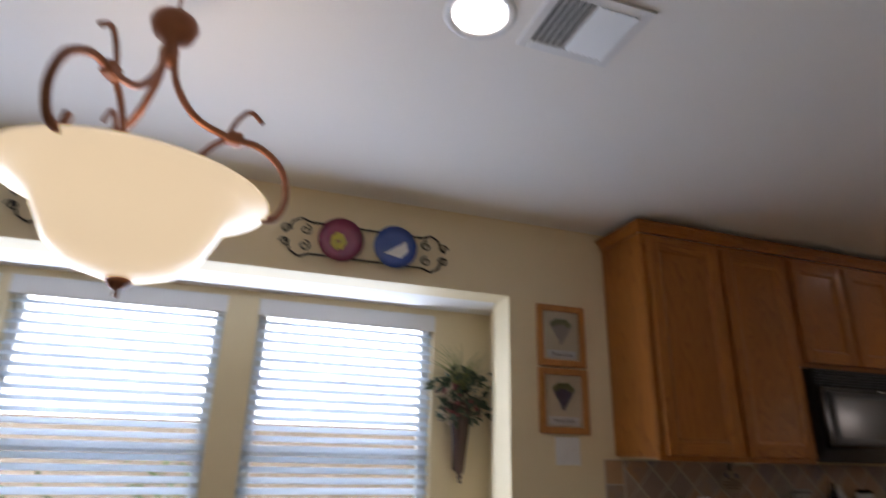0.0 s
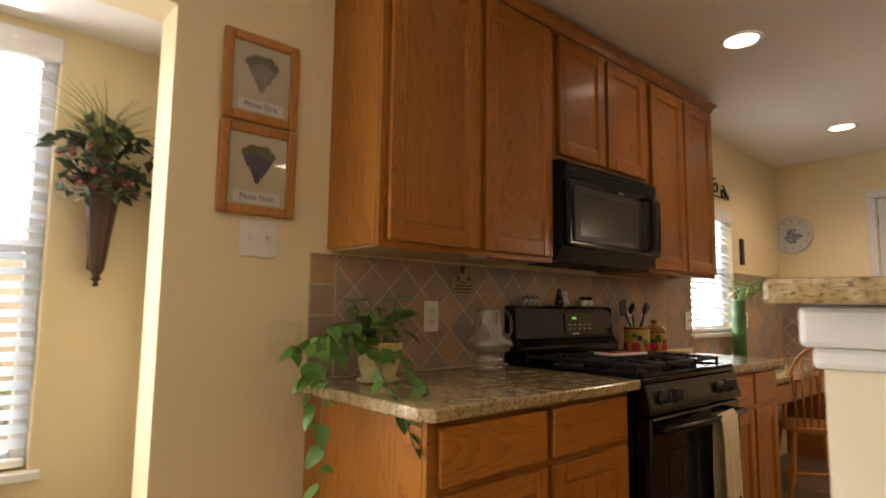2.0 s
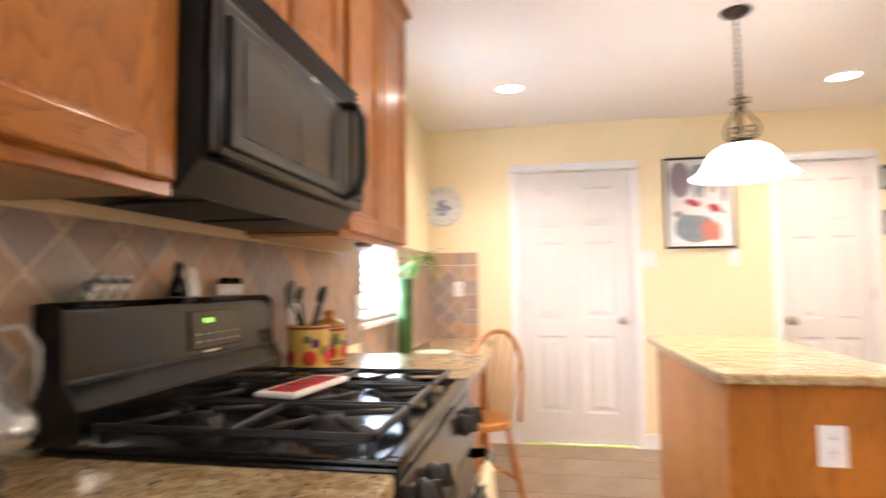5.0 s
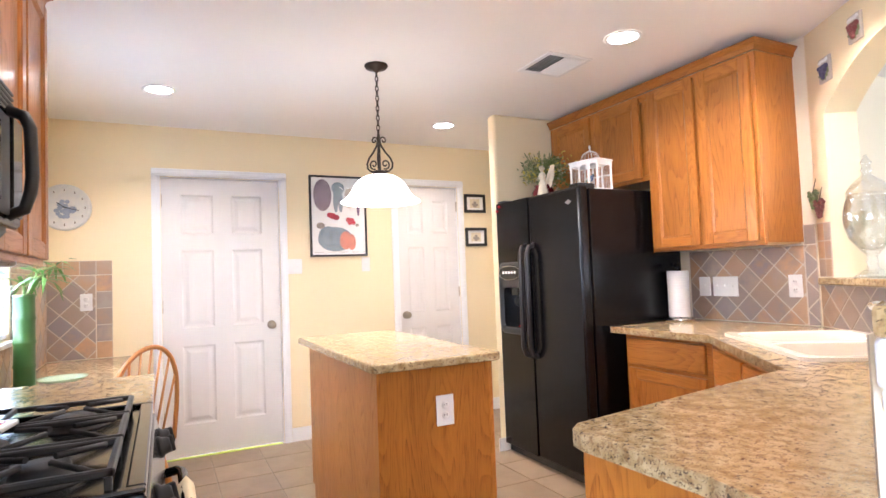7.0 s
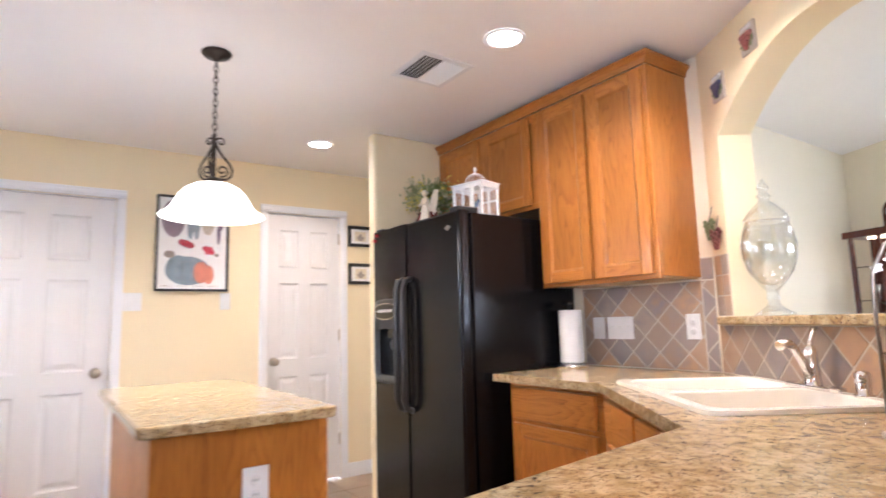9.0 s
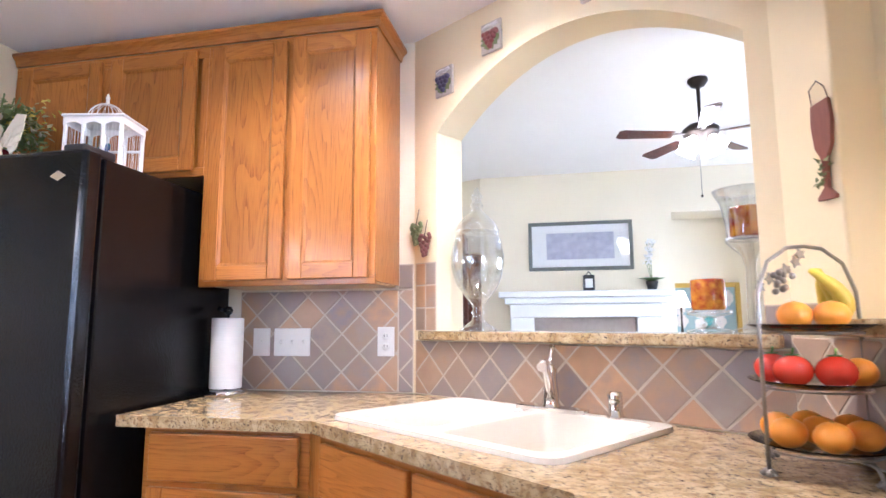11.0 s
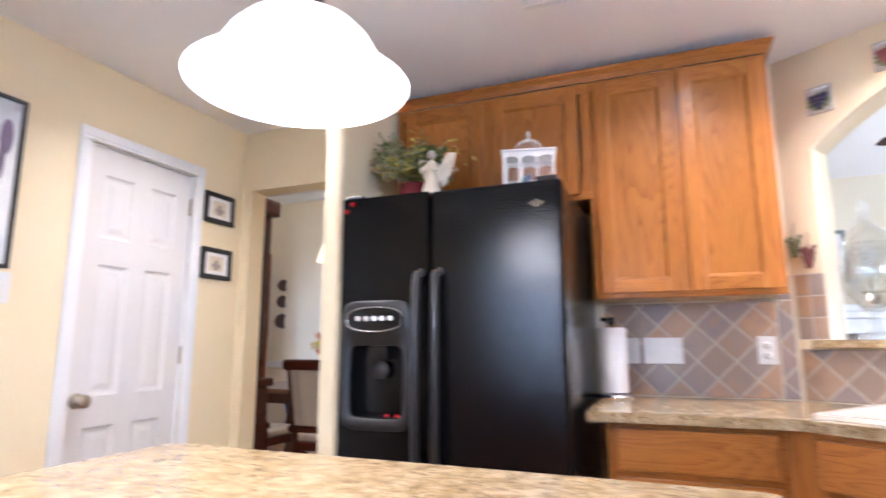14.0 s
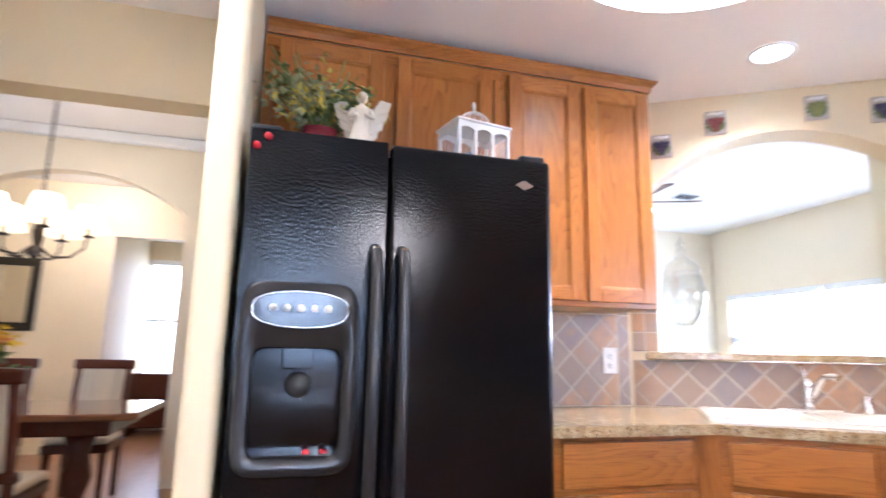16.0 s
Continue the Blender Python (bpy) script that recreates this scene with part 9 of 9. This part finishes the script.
for k, (z, r) in enumerate(((1.86, 0.075), (1.66, 0.08), (1.42, 0.095))):
    o = thing("carved_wall_plaque", pose(8.98, DY + 0.071, z, 0, 0, 180), "small brown octagonal carved plaque", "wall ornament", "dining plaques")
    bm = bmesh.new()
    lathe(bm, [(0, 0), (r, 0), (r, 0.012), (r * 0.8, 0.02), (r * 0.75, 0.012), (0, 0.012)], 8, pose(0, 0, 0, 90, 0, 22), smooth=False)
    part("plaque", bm, M_walnut, o)
c = thing("foyer_mirror", pose(8.57, -6.199, 1.69, 0, 0, 180), "wall mirror in a broad black wooden frame", "mirror")
for a, b in (((-0.33, -0.035, -0.40), (-0.24, -0.001, 0.40)), ((0.24, -0.035, -0.40), (0.33, -0.001, 0.40)), ((-0.24, -0.033, 0.31), (0.24, -0.001, 0.40)), ((-0.24, -0.033, -0.40), (0.24, -0.001, -0.31))):
    part("frame_bar", bx(a, b, 0.008, 2), M_frameblack, c)
part("mirror_glass", bx((-0.239, -0.014, -0.309), (0.239, -0.003, 0.309)), surface("silvered_glass", (0.85, 0.86, 0.85), None, 0.03, metal=1.0, bump=0), c, "silvered mirror glass")
# pane glows by itself, in place of daylight through an opening
d = new("window_4", mesh_of("window_4", bx((6.96, -7.99, 0.75), (7.53, -7.96, 2.32), 0.003), glowing("glowing_hall_pane", (0.9, 0.95, 1.0), 3.0)))
tagged(d, "window with a self-glowing pane at the end of the hall", "window", kind="structure")
for a, b in (((6.88, -7.997, 0.67), (6.958, -7.945, 2.40)), ((7.462, -7.958, 0.752), (7.53, -7.935, 2.32)), ((6.96, -7.997, 2.322), (7.54, -7.945, 2.40)), ((6.96, -7.997, 0.67), (7.54, -7.92, 0.748)), ((6.96, -7.958, 1.50), (7.46, -7.94, 1.54))):
    f = part("window_frame", bx(a, b, 0.004), M_white)
    f.parent = d
c = thing("small_sideboard", pose(7.17, -7.62, 0), "dark wooden sideboard under the hall window", "sideboard")
part("body", bx((-0.35, -0.2, 0.1), (0.35, 0.2, 0.8), 0.01), M_cherry, c)
for x in (-0.33, 0.27):
    for y in (-0.18, 0.12):
        part("leg", bx((x, y, 0), (x + 0.06, y + 0.06, 0.0995)), M_cherry, c)
dn = thing("foyer_ceiling_lamp", pose(7.62, -5.35, DH), "round flush foyer ceiling lamp, lit", "ceiling light")
bm = bmesh.new()
lathe(bm, [(0.19, 0), (0.195, -0.02), (0.16, -0.08), (0.06, -0.115), (0, -0.12)], 24)
part("glass_bowl", bm, glowing("lit_foyer_glass", (1.0, 0.85, 0.6), 2.5), dn)
fl_ = bpy.data.lights.new("foyer_lamp", 'POINT')
fl_.energy, fl_.color, fl_.shadow_soft_size = 14, (1.0, 0.78, 0.52), 0.15
ob = new("foyer_lamp", fl_)
ob.location = (7.62, -5.35, DH - 0.32)
window_unit("window_5", pose(9.3 - 0.002, -2.2, 0.6, 0, 0, -90), 1.4, 1.5, "white dining room window with blinds", tilt=25)

# ---- wall and floor tiles, one by one ----
TT = 0.0032     # how far a wall tile stands out of its joints


def clip(poly, x0, x1, z0, z1):
    for ax, lim, sg in ((0, x0, 1), (0, x1, -1), (1, z0, 1), (1, z1, -1)):
        out = []
        for i in range(len(poly)):
            a, b = poly[i - 1], poly[i]
            ia, ib = sg * (a[ax] - lim) >= -1e-9, sg * (b[ax] - lim) >= -1e-9
            if ia != ib:
                t = (lim - a[ax]) / (b[ax] - a[ax])
                out.append((a[0] + t * (b[0] - a[0]), a[1] + t * (b[1] - a[1])))
            if ib:
                out.append(b)
        poly = out
        if len(poly) < 3:
            return []
    return poly


def tile_mesh(poly):
    """A tile with softly broken edges; it faces -y."""
    bm = bmesh.new()
    cx, cz = sum(p[0] for p in poly) / len(poly), sum(p[1] for p in poly) / len(poly)
    k = len(poly)
    lo = [bm.verts.new((x, 0, z)) for x, z in poly]
    hi = [bm.verts.new((x, -TT + 0.0025, z)) for x, z in poly]
    s = lambda x, c: x - math.copysign(min(0.003, abs(x - c) * 0.3), x - c)
    top = [bm.verts.new((s(x, cx), -TT, s(z, cz))) for x, z in poly]
    for a, b in ((lo, hi), (hi, top)):
        for i in range(k):
            bm.faces.new((a[i], a[(i + 1) % k], b[(i + 1) % k], b[i]))
    bm.faces.new(top)
    bmesh.ops.recalc_face_normals(bm, faces=list(bm.faces))
    return mesh_of("tile", bm, M_tile)


FULL = {}
for TD in (0.152, 0.156):
    FULL[TD] = tile_mesh([(TD / 2 - 0.004, 0), (0, TD / 2 - 0.004), (-TD / 2 + 0.004, 0), (0, -TD / 2 + 0.004)])


def put_tile(parent, me, x, z):
    t = new("tile", me)
    t.parent = parent
    t.location = (x, -0.0035, z)


def backsplash(name, m, fields, label, TD=0.156):
    """TD is the diagonal of a tile with its joint; fields: (x0, x1, z0, z1, 'diamond' or 'square')."""
    c = thing(name, m, label, "backsplash", kind="structure")
    bm = bmesh.new()
    for x0, x1, z0, z1, kind in fields:
        box(bm, (x0, -0.0035 - TT + 0.0016, z0), (x1, -0.0005, z1))
    part("grout", bm, M_grout, c)
    for x0, x1, z0, z1, kind in fields:
        g = 0.002
        if kind == "square":
            n = max(1, round((z1 - z0) / 0.105)) if z1 - z0 > x1 - x0 else 1
            k = max(1, round((x1 - x0) / 0.105)) if x1 - x0 >= z1 - z0 else 1
            for i in range(k):
                for j in range(n):
                    a, b = x0 + (x1 - x0) * i / k, x0 + (x1 - x0) * (i + 1) / k
                    p, q = z0 + (z1 - z0) * j / n, z0 + (z1 - z0) * (j + 1) / n
                    cx, cz = (a + b) / 2, (p + q) / 2
                    put_tile(c, tile_mesh([(a - cx + g, p - cz + g), (b - cx - g, p - cz + g), (b - cx - g, q - cz - g), (a - cx + g, q - cz - g)]), cx, cz)
            continue
        h = TD / 2
        for i in range(0, int((x1 - x0) / h) + 2):
            for j in range(0, int((z1 - z0) / h) + 2):
                if (i + j) % 2:
                    continue
                cx, cz = x0 + i * h, z0 + j * h
                r = h - 0.004
                d = [(cx + r, cz), (cx, cz + r), (cx - r, cz), (cx, cz - r)]
                p = clip(d, x0 + g, x1 - g, z0 + g, z1 - g)
                if len(p) < 3:
                    continue
                if len(p) == 4 and all(abs(u[0] - v[0]) < 1e-6 and abs(u[1] - v[1]) < 1e-6 for u, v in zip(sorted(p), sorted(d))):
                    put_tile(c, FULL[TD], cx, cz)
                    continue
                ar = abs(sum(p[q - 1][0] * p[q][1] - p[q][0] * p[q - 1][1] for q in range(len(p)))) / 2
                if ar < 0.00012:
                    continue
                mx, mz = sum(u[0] for u in p) / len(p), sum(u[1] for u in p) / len(p)
                put_tile(c, tile_mesh([(u[0] - mx, u[1] - mz) for u in p]), mx, mz)
    return c


SZ = CT + 0.002
backsplash("backsplash_north", pose(0, NY, 0), [
    (2.415, 2.512, SZ, 1.331, "square"), (2.514, 4.836, SZ, 1.331, "diamond"), (4.838, 5.168, SZ, 1.43, "diamond"), (5.168, 5.86, DZ + 0.002, 0.972, "diamond"),
    (5.868, 6.838, DZ + 0.002, 1.34, "diamond"), (5.868, 6.838, 1.342, 1.437, "square")], "grey and tan slate tiles laid diagonally over the counter", 0.152)
backsplash("backsplash_east", pose(EX, 0, 0, 0, 0, -90), [
    (-2.328, -2.045, DZ + 0.002, 1.338, "diamond"), (-2.043, -1.947, DZ + 0.002, 1.338, "square"), (-2.328, -1.947, 1.34, 1.437, "square")], "grey and tan slate tiles over the desk end", 0.152)
backsplash("backsplash_south", pose(0, SY, 0, 0, 0, 180), [
    (-4.82, -4.108, SZ, 1.331, "diamond"), (-4.107, -4.045, SZ, 1.331, "diamond"), (-4.106, -4.045, 1.333, 1.435, "square")], "grey and tan slate tiles behind the counter")
backsplash("backsplash_arch", AW, [
    (0.012, AL - 0.012, SZ, 1.126, "diamond"), (0.012, 0.07, 1.165, 1.435, "square"), (0.0701, 0.128, 1.165, 1.435, "square"), (A1 + 0.001, AL - 0.012, 1.128, 1.235, "square")], "tan and grey slate tiles behind the sink")
backsplash("backsplash_bar", HB @ pose(0.2455, 0, 0, 0, 0, 90), [
    (-HL + 0.012, -0.01, SZ, 1.160, "diamond"), (-HL + 0.012, -HL + 0.168, 1.164, 1.235, "square")], "tan and grey slate tiles under the bar")

# kitchen floor tiles
FS = 0.335
fl = bpy.data.objects["floor"]
bm = bmesh.new()
box(bm, (-FS / 2 + 0.003, -FS / 2 + 0.003, -0.006), (FS / 2 - 0.003, FS / 2 - 0.003, 0.0), 0.0015)
FM = mesh_of("tile", bm, M_floor)
for i in range(16):
    for j in range(11):
        t = new("tile", FM)
        t.parent = fl
        t.location = (1.68 + i * FS, -1.17 + j * FS, 0)
bm = bmesh.new()
for i in range(-12, 0):
    for j in range(11):
        box(bm, (1.68 + i * FS - FS / 2 + 0.003, -1.17 + j * FS - FS / 2 + 0.003, -0.006), (1.68 + i * FS + FS / 2 - 0.003, -1.17 + j * FS + FS / 2 - 0.003, 0.0))
t = part("far_tiles", bm, M_floor, fl)
tagged(t, kind="stuff")
